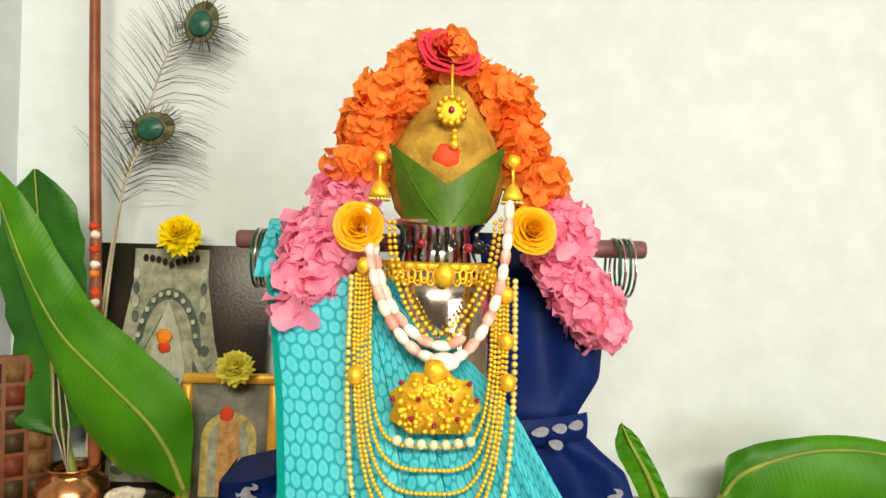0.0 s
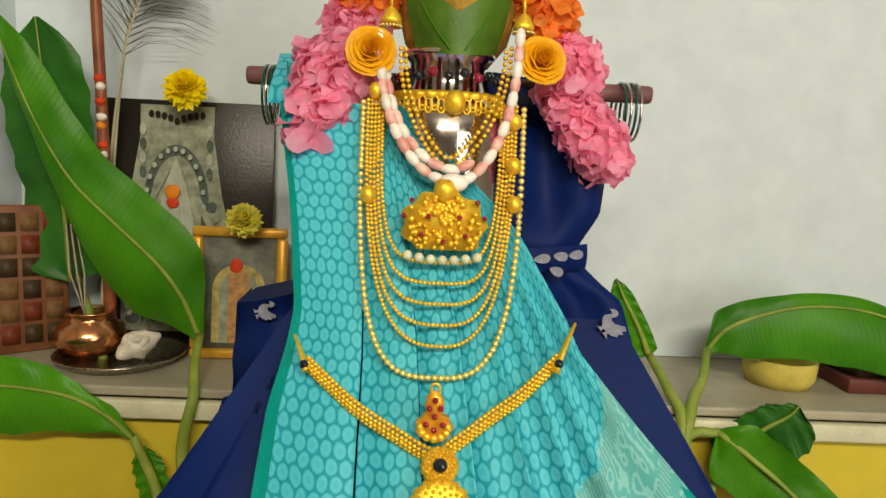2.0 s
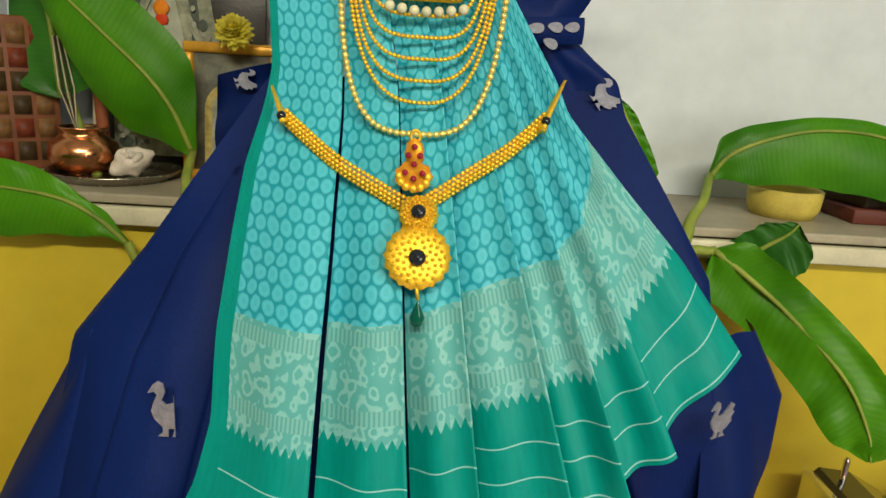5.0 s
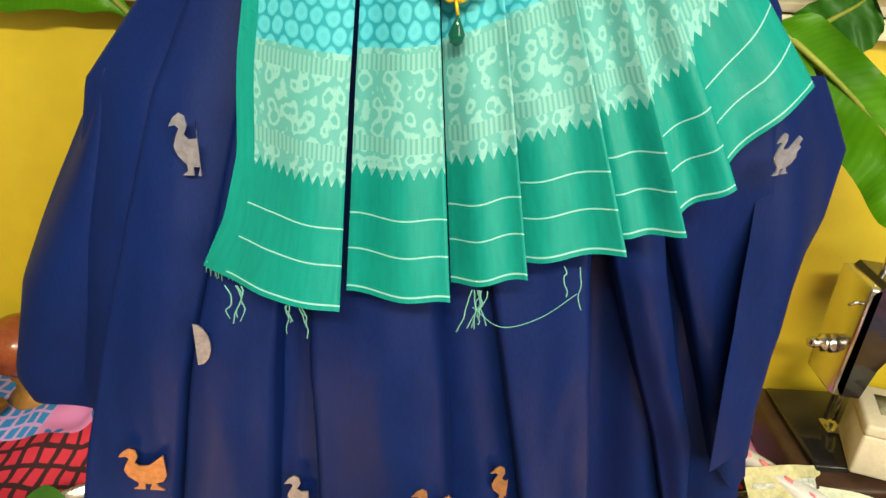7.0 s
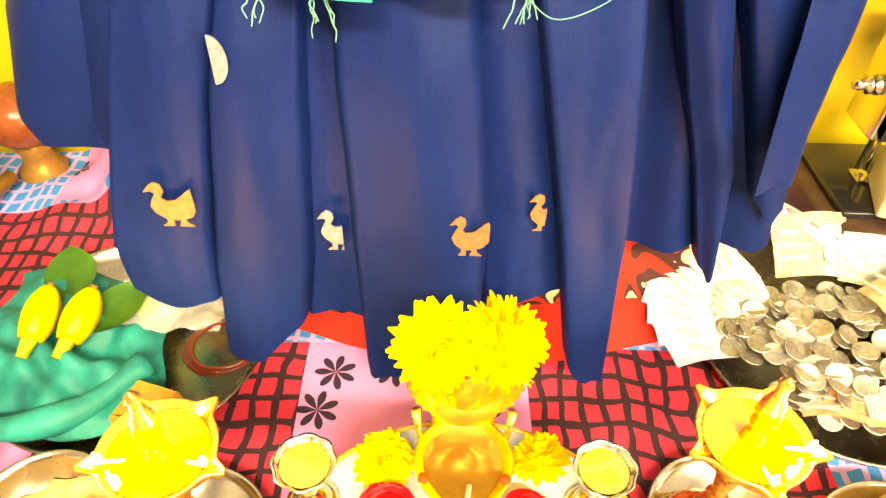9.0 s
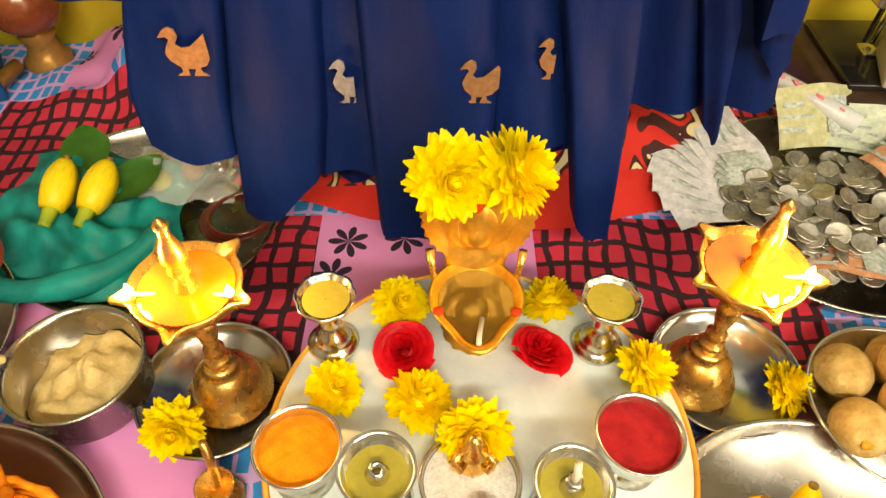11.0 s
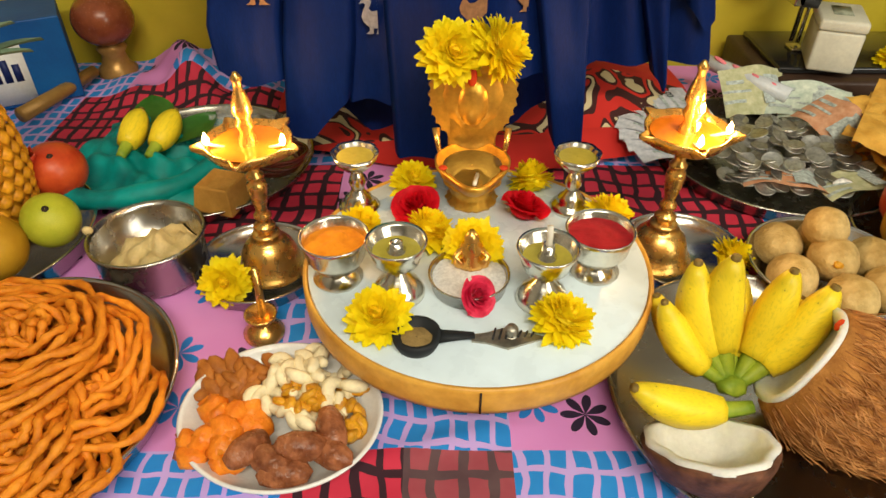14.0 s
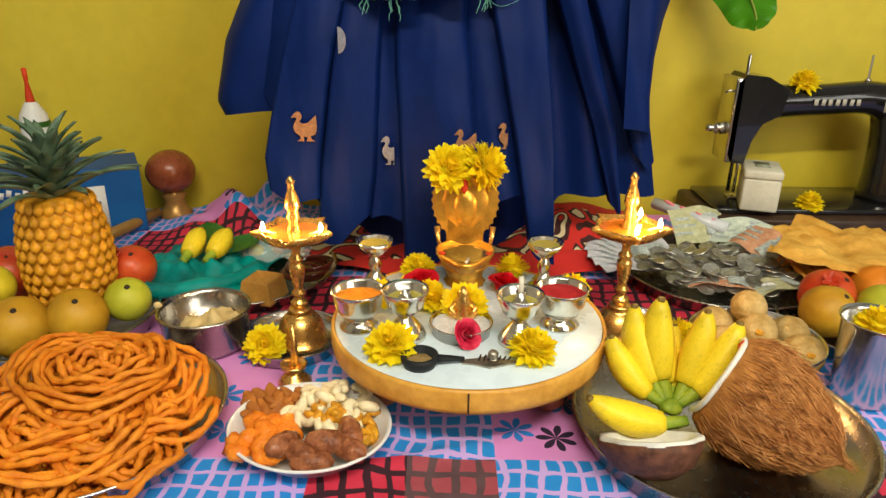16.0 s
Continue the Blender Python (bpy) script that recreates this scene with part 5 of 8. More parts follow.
def banana_leaf(pts, hw, side, droop, stem, label, material=LEAF, seed=1, blunt=2.2):
    t = thing("banana_leaf", (0, 0, 0), label, "leaf", "banana leaves beside the altar")
    leaf_blade(t, pts, hw, side, droop, material, seed=seed, blunt=blunt)
    part("stalk", tube(smooth_path(stem, 20), lambda q: 0.0085 - 0.003 * q, 10), STEM, t)


def hanging_leaf(rib, upper, lower, up, down, sag, stem, label, material=LEAF, seed=1, n=44):
    """A bending blade whose two halves differ: upper and lower give the half widths along the rib, up and down the ways they lie, sag how the lower half curls."""
    t = thing("banana_leaf", (0, 0, 0), label, "leaf", "banana leaves beside the altar")
    P = smooth_path(rib, n + 1)
    ln = sum((q - p).length for p, q in zip(P, P[1:]))
    vs = np.linspace(0, 1, len(upper))
    A, B = Vector(up).normalized(), Vector(down).normalized()

    def fn(u, v):
        p = P[min(n, int(round(v * n)))]
        k = 2 * u - 1
        if k < 0:
            w = float(np.interp(v, vs, upper)) * -k
            q = p + A * w + Vector((0, 0.10, 0)) * (w * -k)
        else:
            w = float(np.interp(v, vs, lower)) * k
            q = p + B * w + Vector(sag) * (w * k)
        return q + Vector((0, -1, 0.2)) * (0.0022 * math.sin(v * 38 + k) * abs(k) + 0.006 * noise.noise((v * 4, k * 1.3, seed)) * abs(k))
    part("blade", sheet(24, n, fn, uvfn=lambda u, v: (u, v * ln)), material, t)
    part("midrib", tube([p + Vector((0, -0.0015, 0)) for p in P], lambda q: 0.0034 * (1 - 0.8 * q), 8), STEM, t)
    part("stalk", tube(smooth_path(stem, 24), lambda q: 0.0088 - 0.0035 * q, 10), STEM, t)


hanging_leaf([(-0.242, 0.848, 1.363), (-0.262, 0.840, 1.417), (-0.292, 0.836, 1.460), (-0.345, 0.836, 1.510), (-0.398, 0.840, 1.560), (-0.440, 0.845, 1.625), (-0.475, 0.850, 1.700), (-0.500, 0.855, 1.765)],
             [0.006, 0.030, 0.052, 0.056, 0.054, 0.050, 0.046, 0.040, 0.028, 0.004], [0.006, 0.042, 0.066, 0.094, 0.090, 0.060, 0.034, 0.024, 0.014, 0.003], (0.66, 0.10, 0.62), (-0.30, -0.02, -0.95), (0.10, 0.25, 0.0),
             [(0.05, 0.685, 1.0), (-0.20, 0.70, 1.0), (-0.225, 0.738, 1.22), (-0.226, 0.742, 1.270), (-0.216, 0.745, 1.318), (-0.226, 0.78, 1.345), (-0.242, 0.848, 1.365)], "large glossy green banana leaf curving over the ledge", seed=2)
banana_leaf([(-0.432, 0.90, 1.42), (-0.443, 0.905, 1.53), (-0.460, 0.905, 1.65), (-0.470, 0.90, 1.768)], 0.060, (1, -0.1, 0), 0.15, [(0.05, 0.685, 1.0), (-0.24, 0.74, 1.1), (-0.38, 0.87, 1.33), (-0.425, 0.90, 1.43)], "upright dark green banana leaf standing against the wall", LEAF_DEEP, 3, 6.0)
hanging_leaf([(-0.284, 0.740, 1.268), (-0.310, 0.734, 1.296), (-0.345, 0.730, 1.318), (-0.390, 0.728, 1.328), (-0.440, 0.728, 1.330), (-0.50, 0.730, 1.318), (-0.56, 0.735, 1.29)],
             [0.003, 0.012, 0.014, 0.026, 0.032, 0.032, 0.026, 0.004], [0.003, 0.016, 0.040, 0.050, 0.062, 0.058, 0.040, 0.004], (-0.1, 0.25, 0.95), (-0.12, -0.25, -0.92), (0.0, 0.3, 0.0),
             [(0.05, 0.685, 1.0), (-0.2, 0.66, 1.0), (-0.250, 0.735, 1.18), (-0.284, 0.740, 1.270)], "small banana leaf bending below the ledge", seed=4)
banana_leaf([(-0.255, 0.755, 1.16), (-0.262, 0.75, 1.20), (-0.272, 0.75, 1.235), (-0.275, 0.75, 1.255)], 0.02, (1, 0, 0), 0.3, [(0.05, 0.685, 1.0), (-0.22, 0.7, 1.0), (-0.255, 0.755, 1.17)], "young banana leaf tip", seed=5)
hanging_leaf([(0.430, 0.842, 1.372), (0.450, 0.838, 1.402), (0.490, 0.832, 1.424), (0.550, 0.826, 1.440), (0.625, 0.820, 1.438), (0.70, 0.815, 1.412), (0.77, 0.81, 1.36), (0.82, 0.81, 1.30)],
             [0.004, 0.026, 0.024, 0.018, 0.018, 0.018, 0.014, 0.010, 0.003], [0.004, 0.028, 0.054, 0.066, 0.078, 0.078, 0.068, 0.046, 0.004], (-0.25, 0.35, 0.85), (0.06, -0.40, -0.88), (0.0, 0.35, -0.08),
             [(0.082, 0.685, 1.0), (0.33, 0.71, 1.15), (0.371, 0.742, 1.298), (0.385, 0.765, 1.330), (0.410, 0.80, 1.348), (0.430, 0.842, 1.374)], "broad banana leaf arching over the ledge", seed=6)
banana_leaf([(0.352, 0.84, 1.362), (0.335, 0.84, 1.40), (0.312, 0.84, 1.44), (0.30, 0.84, 1.465)], 0.019, (1, -0.2, 0.3), 0.4, [(0.082, 0.685, 1.0), (0.33, 0.71, 1.15), (0.366, 0.742, 1.296), (0.360, 0.78, 1.335), (0.352, 0.84, 1.365)], "small banana leaf behind the drape", seed=7)
banana_leaf([(0.425, 0.755, 1.26), (0.46, 0.745, 1.30), (0.488, 0.735, 1.325), (0.497, 0.73, 1.340)], 0.042, (0.8, -0.2, -0.5), 0.35, [(0.082, 0.685, 1.0), (0.33, 0.70, 1.05), (0.425, 0.755, 1.27)], "rounded dark green banana leaf below the ledge", LEAF_DEEP, 8)
banana_leaf([(0.408, 0.74, 1.300), (0.440, 0.725, 1.278), (0.484, 0.70, 1.243), (0.529, 0.64, 1.191), (0.541, 0.60, 1.148), (0.540, 0.585, 1.122)], 0.044, (0.75, -0.25, 0.65), 0.2, [(0.082, 0.685, 1.0), (0.24, 0.70, 1.12), (0.36, 0.74, 1.28), (0.410, 0.74, 1.300)], "long banana leaf hanging before the yellow wall", seed=9)


def feather():
    t = thing("peacock_feather", (-0.40, 0.93, LEDGE_Z), "pair of brown peacock feathers with green eyes, leaning upright", "feather")
    off = Matrix.Translation((0.40, -0.93, -LEDGE_Z))
    rnd = random.Random(8)
    stem1 = smooth_path([(-0.405, 0.93, LEDGE_Z), (-0.39, 0.932, 1.549), (-0.37, 0.934, 1.743), (-0.335, 0.936, 1.876), (-0.311, 0.938, 1.947), (-0.280, 0.938, 1.980)], 40)
    stem2 = smooth_path([(-0.408, 0.925, LEDGE_Z), (-0.392, 0.927, 1.56), (-0.372, 0.929, 1.72), (-0.352, 0.93, 1.79), (-0.330, 0.93, 1.83)], 30)
    part("quill", tube([off @ p for p in stem1], lambda s: 0.0028 * (1 - 0.75 * s), 6), QUILL, t)
    part("quill", tube([off @ p for p in stem2], lambda s: 0.0026 * (1 - 0.7 * s), 6), QUILL, t)
    for P, lo in ((stem1, 17), (stem2, 15)):
        g = G()
        n = len(P)
        for i in range(lo, n):
            for side in (-1, 1):
                for k in range(2 if i < n - 4 else 3):
                    f = (i - lo) / (n - lo)
                    ln = (0.075 + 0.02 * rnd.random()) * (1 - 0.45 * f) if side < 0 else (0.095 + 0.03 * rnd.random()) * (1 - 0.45 * f)
                    a = P[i]
                    up = (P[min(n - 1, i + 1)] - P[i - 1]).normalized()
                    d = (up * rnd.uniform(0.7, 1.1) + Vector((side * rnd.uniform(0.6, 0.95), rnd.uniform(-0.15, 0.15), 0))).normalized()
                    sag = Vector((side * 0.25, 0, -0.65 if side > 0 else 0.1)) * ln
                    tube([off @ (a + d * ln * s + sag * s * s) for s in (0, 0.35, 0.7, 1)], lambda q: 0.0006 * (1 - 0.7 * q), 3, g, cap=False)
        part("barbs", g, FEATHER, t, "wispy brown barbs")
    for c, ry in (((-0.268, 0.930, 1.980), 70), ((-0.326, 0.921, 1.830), 15)):
        m = off @ pose(*c, 90, 0, 0) @ pose(0, 0, 0, 0, 0, ry)
        part("outer_eye", lathe([(0.0003, 0.001), (0.024, 0.0), (0.026, -0.001), (0.0003, -0.002)], 28, m=m @ pose(0, 0, 0, 4, 0, 0), sx=1.15, sy=0.85), FEATHER_BRONZE, t)
        e = part("eye", lathe([(0.0003, 0.004), (0.015, 0.003), (0.017, 0.001), (0.0003, 0.0)], 24, m=m @ Matrix.Translation((-0.003, 0, 0.001)), sx=1.1, sy=0.9), FEATHER_EYE, t, "dark green eye")
        g = G()
        for k in range(60):
            a = rnd.uniform(0, 6.28)
            tube([m @ Vector((q * math.cos(a), q * math.sin(a) * 0.8, 0.001)) for q in (0.018, 0.028, 0.036 + 0.012 * rnd.random())], 0.0005, 3, g, cap=False)
        part("eye_fringe", g, FEATHER, t)


feather()


def cane():
    t = thing("painted_cane", (-0.391, 0.90, LEDGE_Z), "tall reddish cane with painted marks leaning in the corner", "stick")
    P = smooth_path([(0.012, 0, 0), (0.0, 0.01, 0.30), (-0.014, 0.02, 0.55), (-0.026, 0.03, 0.82)], 30)
    part("shaft", tube(P, lambda s: 0.0078 - 0.001 * s + 0.0008 * math.exp(-((s * 5) % 1 - 0.5) ** 2 / 0.002), 12), BAMBOO, t)
    for k, (s, mm) in enumerate(((0.30, BEADWHITE), (0.315, PAINT_RED), (0.345, PAINT_ORANGE), (0.36, BEADWHITE), (0.385, PAINT_RED), (0.41, BEADWHITE), (0.425, PAINT_RED))):
        p = P[int(s * 29)] + Vector((0.001 * (k % 2), -0.0045, (s * 29 % 1) * 0.028))
        part("paint_mark", ball(0.0065, 10, 8, m=Matrix.Translation(p), sz=0.9, bumpy=0.25, freq=200), mm, t)


cane()


def pictures():
    # large temple poster behind, simplified to plain shapes
    t = thing("temple_poster", (-0.295, 0.955, LEDGE_Z), "dark poster of a carved stone shrine leaning on the wall", "poster")
    t.matrix_basis = pose(-0.295, 0.950, LEDGE_Z, -3, 0, 0)
    part("panel", box(0.245, 0.008, 0.352, 0.001), POSTER_BLACK, t)

    def cut(name, pts, mm, d):
        part(name, plate_poly(pts, 0.001), mm, t, smooth=False, m=Matrix.Translation((-0.015, -0.0052 - d * 0.0012, 0)))
    cut("shrine_tower", [(-0.078, 0.02), (0.078, 0.02), (0.076, 0.17), (0.064, 0.22), (0.052, 0.30), (0.052, 0.345), (-0.052, 0.345), (-0.052, 0.30), (-0.066, 0.22), (-0.078, 0.17)], POSTER_STONE, 0)
    arc = [(0.046 * math.cos(a), 0.205 + 0.085 * math.sin(a)) for a in np.linspace(0, math.pi, 18)] + [(-0.046, 0.10), (0.046, 0.10)]
    cut("arch", arc, POSTER_DARK, 1)
    arc2 = [(0.036 * math.cos(a), 0.20 + 0.074 * math.sin(a)) for a in np.linspace(0, math.pi, 18)] + [(-0.036, 0.06), (0.036, 0.06)]
    cut("arch_inner", arc2, POSTER_STONE, 2)
    cut("shrine_form", [(-0.022, 0.12), (0.022, 0.12), (0.026, 0.18), (0.014, 0.235), (0.0, 0.272), (-0.014, 0.235), (-0.026, 0.18)], POSTER_PALE, 3)
    cut("blue_form", [(0.019 * math.cos(a), 0.165 + 0.019 * math.sin(a)) for a in np.linspace(math.pi, 2 * math.pi, 14)], POSTER_BLUE, 4)
    cut("pale_form", [(-0.006, 0.155), (0.008, 0.155), (0.006, 0.20), (-0.004, 0.20)], POSTER_PALE, 5)
    for k in range(9):
        cut("dark_bead", [(-0.036 + 0.009 * k + 0.0038 * math.cos(a), 0.332 - 0.0006 * (4 - abs(k - 4)) ** 2 + 0.0055 * math.sin(a)) for a in np.linspace(0, 6.28, 9)[:-1]], POSTER_BLACK, 2)
    def oval(x, z, a, b, n=14, lo=0.0, hi=2 * math.pi):
        return [(x + a * math.cos(q), z + b * math.sin(q)) for q in np.linspace(lo, hi, n + 1)[:-1]]
    for s in (-1, 1):
        # turned pillars, swelling side shapes and sloping bands of the carving
        for k in range(11):
            w = (0.010, 0.006, 0.008)[k % 3]
            cut("pillar_ring", oval(s * (0.060 - 0.0008 * k), 0.038 + 0.0165 * k, w, 0.0075), (POSTER_STONE, POSTER_PALE, POSTER_STONE)[k % 3] if k % 2 else POSTER_DARK, 3)
        cut("rounded_form", oval(s * 0.037, 0.152, 0.0165, 0.0185), POSTER_STONE, 4)
        cut("rounded_shade", oval(s * 0.039, 0.147, 0.010, 0.010), POSTER_PALE, 5)
        cut("sloping_band", [(s * 0.008, 0.252), (s * 0.014, 0.256), (s * 0.060, 0.170), (s * 0.050, 0.166)][::s], POSTER_STONE, 5)
        for k in range(3):
            cut("niche", oval(s * (0.012 + 0.020 * k), 0.094, 0.0075, 0.020), POSTER_DARK, 3)
            cut("niche_form", oval(s * (0.012 + 0.020 * k), 0.090, 0.0042, 0.016), POSTER_PALE if k != 1 else POSTER_STONE, 4)
            cut("foot_ring", oval(s * (0.012 + 0.021 * k), 0.056, 0.009, 0.006), POSTER_STONE if k % 2 else POSTER_PALE, 4)
        for k in range(4):
            cut("finial", oval(s * 0.047, 0.250 + 0.020 * k, 0.0045, 0.0085), POSTER_PALE if k % 2 else POSTER_DARK, 3)
    for k in range(13):
        a = math.pi * k / 12
        cut("arch_bead", oval(0.041 * math.cos(a), 0.203 + 0.080 * math.sin(a), 0.0032, 0.0040, 8), POSTER_PALE, 6)
    rnd = random.Random(4)
    for k in range(40):
        x, z = rnd.uniform(-0.068, 0.068), rnd.uniform(0.03, 0.125)
        cut("carving", oval(x, z, rnd.uniform(0.0015, 0.004), rnd.uniform(0.002, 0.006), 7), POSTER_DARK if k % 2 else POSTER_PALE, 7)
    for x, z, r, mm in ((-0.004, 0.222, 0.011, PAINT_ORANGE), (-0.003, 0.208, 0.009, PAINT_RED)):
        part("paint_dab", ball(r, 12, 8, m=pose(x - 0.015, -0.012, z) @ Matrix.Diagonal((1, 0.25, 1, 1)), bumpy=0.15, freq=120), mm, t)
    # gilt frame
    t = thing("framed_picture", (-0.2045, 0.895, LEDGE_Z), "small shrine picture in a gilt frame leaning on the ledge", "picture frame")
    t.matrix_basis = pose(-0.2045, 0.890, LEDGE_Z, -6, 0, 3)
    W, H, B = 0.128, 0.182, 0.014
    for x, z, w, h in ((0, 0, W, B), (0, H - B, W, B), (-W / 2 + B / 2, B, B, H - 2 * B), (W / 2 - B / 2, B, B, H - 2 * B)):
        part("frame_rail", box(w, 0.014, h, 0.004), FRAME_GOLD, t, m=Matrix.Translation((x, 0, z)))
    part("print", box(W - 2 * B, 0.004, H - 2 * B, 0), mat("print_ground", (0.16, 0.18, 0.17), 0.25, col2=(0.32, 0.33, 0.26), scale=25, var=0.4, bump=0), t, m=Matrix.Translation((0, 0.002, B)))
    for j, (mm, rr, z0) in enumerate(((mat("print_gilt", (0.50, 0.40, 0.14), 0.3, scale=80, var=0.4, bump=0), 0.036, 0.095), (POSTER_STONE, 0.026, 0.095), (mat("print_form", (0.48, 0.26, 0.10), 0.3, scale=90, var=0.4, bump=0), 0.014, 0.11))):
        pts = [(rr * math.cos(a), z0 + rr * math.sin(a)) for a in np.linspace(0, math.pi, 16)] + [(-rr, 0.022), (rr, 0.022)]
        part("print_shape", plate_poly(pts, 0.0006), mm, t, smooth=False, m=Matrix.Translation((0, -0.001 - 0.0008 * j, 0)))
    part("print_shape", ball(0.009, 10, 8, m=pose(-0.004, -0.002, 0.128) @ Matrix.Diagonal((1, 0.15, 1.2, 1))), PAINT_RED, t)
    # orange panel in the corner
    t = thing("tiled_picture", (-0.49, 0.86, LEDGE_Z), "orange and brown picture of small square scenes standing in the corner", "picture")
    t.matrix_basis = pose(-0.492, 0.885, LEDGE_Z, -4, 0, 38)
    part("panel", box(0.115, 0.010, 0.20, 0.002), mat("print_brown", (0.13, 0.045, 0.018), 0.5, col2=(0.22, 0.08, 0.03), scale=30, bump=0), t)
    rnd = random.Random(6)
    tones = [mat("print_red", (0.15, 0.03, 0.012), 0.5, bump=0, scale=90, var=0.5), mat("print_olive", (0.05, 0.03, 0.012), 0.5, bump=0, scale=90, var=0.5), mat("print_cream", (0.17, 0.085, 0.03), 0.5, bump=0, scale=90, var=0.5)]
    for i in range(4):
        for j in range(6):
            part("picture_field", box(0.021, 0.001, 0.025, 0), tones[rnd.randrange(3)], t, m=Matrix.Translation((-0.040 + 0.0265 * i, -0.0058, 0.012 + 0.0305 * j)))


pictures()
flower(0, (-0.285, 0.925, 1.682), "yellow chrysanthemum on top of the poster", 1.25, 60, 10, 0)
flower(1, (-0.192, 0.875, 1.512), "pale yellow chrysanthemum on the picture frame", 1.05, 50, 10, 0, YELLOW_PALE)


def ledge_things():
    t = thing("steel_plate", (-0.352, 0.868, LEDGE_Z), "round dark steel plate on the ledge", "plate")
    part("dish", lathe(tray(0.083, 0.012), 56), STEEL_DARK, t)
    t = thing("copper_pot", (-0.397, 0.878, LEDGE_Z + 0.004), "round polished copper water pot holding incense sticks", "pot")
    part("body", lathe([(0.022, 0), (0.036, 0.006), (0.045, 0.022), (0.042, 0.038), (0.030, 0.047), (0.026, 0.052), (0.032, 0.058), (0.033, 0.060), (0.028, 0.060), (0.022, 0.050)], 40), COPPER, t)
    for k in range(5):
        tl = thing("incense_stick", (-0.397, 0.878, LEDGE_Z + 0.012), "dark incense stick standing in the copper pot", "incense stick", "incense sticks in the pot")
        part("stick", tube([(0.004 * k - 0.008, 0, 0), (-0.012 - 0.005 * k, 0.01, 0.10), (-0.028 - 0.003 * k, 0.02, 0.165)], 0.0011, 5), BLACKISH if k % 2 else QUILL, tl)
    t = thing("conch_shell", (-0.328, 0.862, LEDGE_Z + 0.004), "small white conch shell on the steel plate", "shell")
    g = ball(0.018, 18, 12, m=pose(0, 0, 0.018, 0, 70, 20), sz=1.5, bumpy=0.35, freq=70)
    for k in range(5):
        ball(0.006, 8, 6, g, pose(-0.012 + 0.006 * k, -0.008, 0.026 + 0.003 * (k % 2), 30 * k, 20, 0), sz=1.8)
    part("shell", g, mat("shell_white", (0.70, 0.64, 0.54), 0.4, scale=60, sss=0.1), t)
    t = thing("yellow_bowl", (0.548, 0.872, LEDGE_Z), "shallow dull yellow bowl on the ledge", "bowl")
    part("bowl", lathe([(0.0005, 0), (0.040, 0), (0.046, 0.012), (0.048, 0.036), (0.046, 0.038), (0.043, 0.034), (0.040, 0.006), (0.0005, 0.004)], 40), mat("yellow_clay", (0.52, 0.42, 0.08), 0.6, scale=30), t)
    t = thing("dark_box", (0.68, 0.875, LEDGE_Z), "small dark box with a reddish lid on the ledge", "box")
    part("body", box(0.11, 0.08, 0.02, 0.002), mat("maroon_card", (0.12, 0.03, 0.02), 0.5), t)
    part("lid", box(0.12, 0.085, 0.028, 0.003), WOOD_DARK, t, m=pose(0.01, 0.02, 0.0202, 0, 0, 12))


ledge_things()


# ---- board and what stands on it ----
BZ = 0.833
BX, BY = 0.067, 0.127


def board():
    t = thing("round_board", (BX, BY, TABLE), "round wooden rolling board with white laminate top and varnished rim", "board")
    h = BZ - TABLE
    part("top", lathe([(0.0005, h), (0.1505, h), (0.1515, h - 0.001), (0.1515, h - 0.012), (0.0005, h - 0.012)], 96), LAMINATE, t, "white laminate with faint streaks")
    part("rim", lathe([(0.152, h - 0.026), (0.1555, h - 0.025), (0.1565, h - 0.020), (0.1565, h - 0.003), (0.155, h + 0.0005), (0.1525, h + 0.001), (0.1522, h - 0.010), (0.0005, h - 0.0125), (0.0005, h - 0.026), (0.152, h - 0.026)], 96), WOOD_YELLOW, t, "varnished pine rim")
    part("joint", box(0.0016, 0.002, 0.022, 0), BLACKISH, t, m=pose(-0.004, -0.1562, h - 0.0235))
    for a in (-62, 58, 180):
        part("leg", lathe([(0.012, 0), (0.018, 0.006), (0.020, 0.03), (0.016, h - 0.026)], 20), mat("turned_wood", (0.30, 0.10, 0.04), 0.4), t, m=pose(0.105 * math.sin(math.radians(a)), -0.105 * math.cos(math.radians(a)), 0.002))


board()


def cup(name, x, y, r, h, fill, fmat, label, flabel, pedestal=True, z=BZ, metal=SILVER):
    t = thing(name, (x, y, z), label, "cup")
    prof = [(0.0005, 0), (r * 0.72, 0), (r * 0.76, h * 0.05), (r * 0.42, h * 0.18), (r * 0.36, h * 0.26), (r * 0.7, h * 0.36), (r * 0.9, h * 0.6), (r * 0.97, h * 0.9), (r * 1.03, h), (r * 1.0, h * 1.015), (r * 0.93, h * 0.95), (r * 0.86, h * 0.62), (r * 0.3, h * 0.40), (0.0005, h * 0.4)]
    part("bowl", lathe(prof, 40), metal, t)
    g = G()
    sheet(24, 8, lambda u, v: (r * fill[1] * v * math.cos(u * 2 * math.pi), r * fill[1] * v * math.sin(u * 2 * math.pi), h * fill[0] + fill[2] * (1 - v) + fill[2] * 0.5 * noise.noise((v * 4 * math.cos(u * 6.28), v * 4 * math.sin(u * 6.28), x * 50))), g)
    part("filling", g, fmat, t, flabel)
    return t


cup("silver_cup", -0.055, 0.098, 0.0285, 0.046, (0.80, 0.92, 0.006), TURMERIC, "small silver cup filled with turmeric powder", "orange turmeric powder")
cup("silver_cup", 0.169, 0.108, 0.0290, 0.046, (0.84, 0.93, 0.002), KUMKUM, "small silver cup filled with red kumkum powder", "dark red powder")


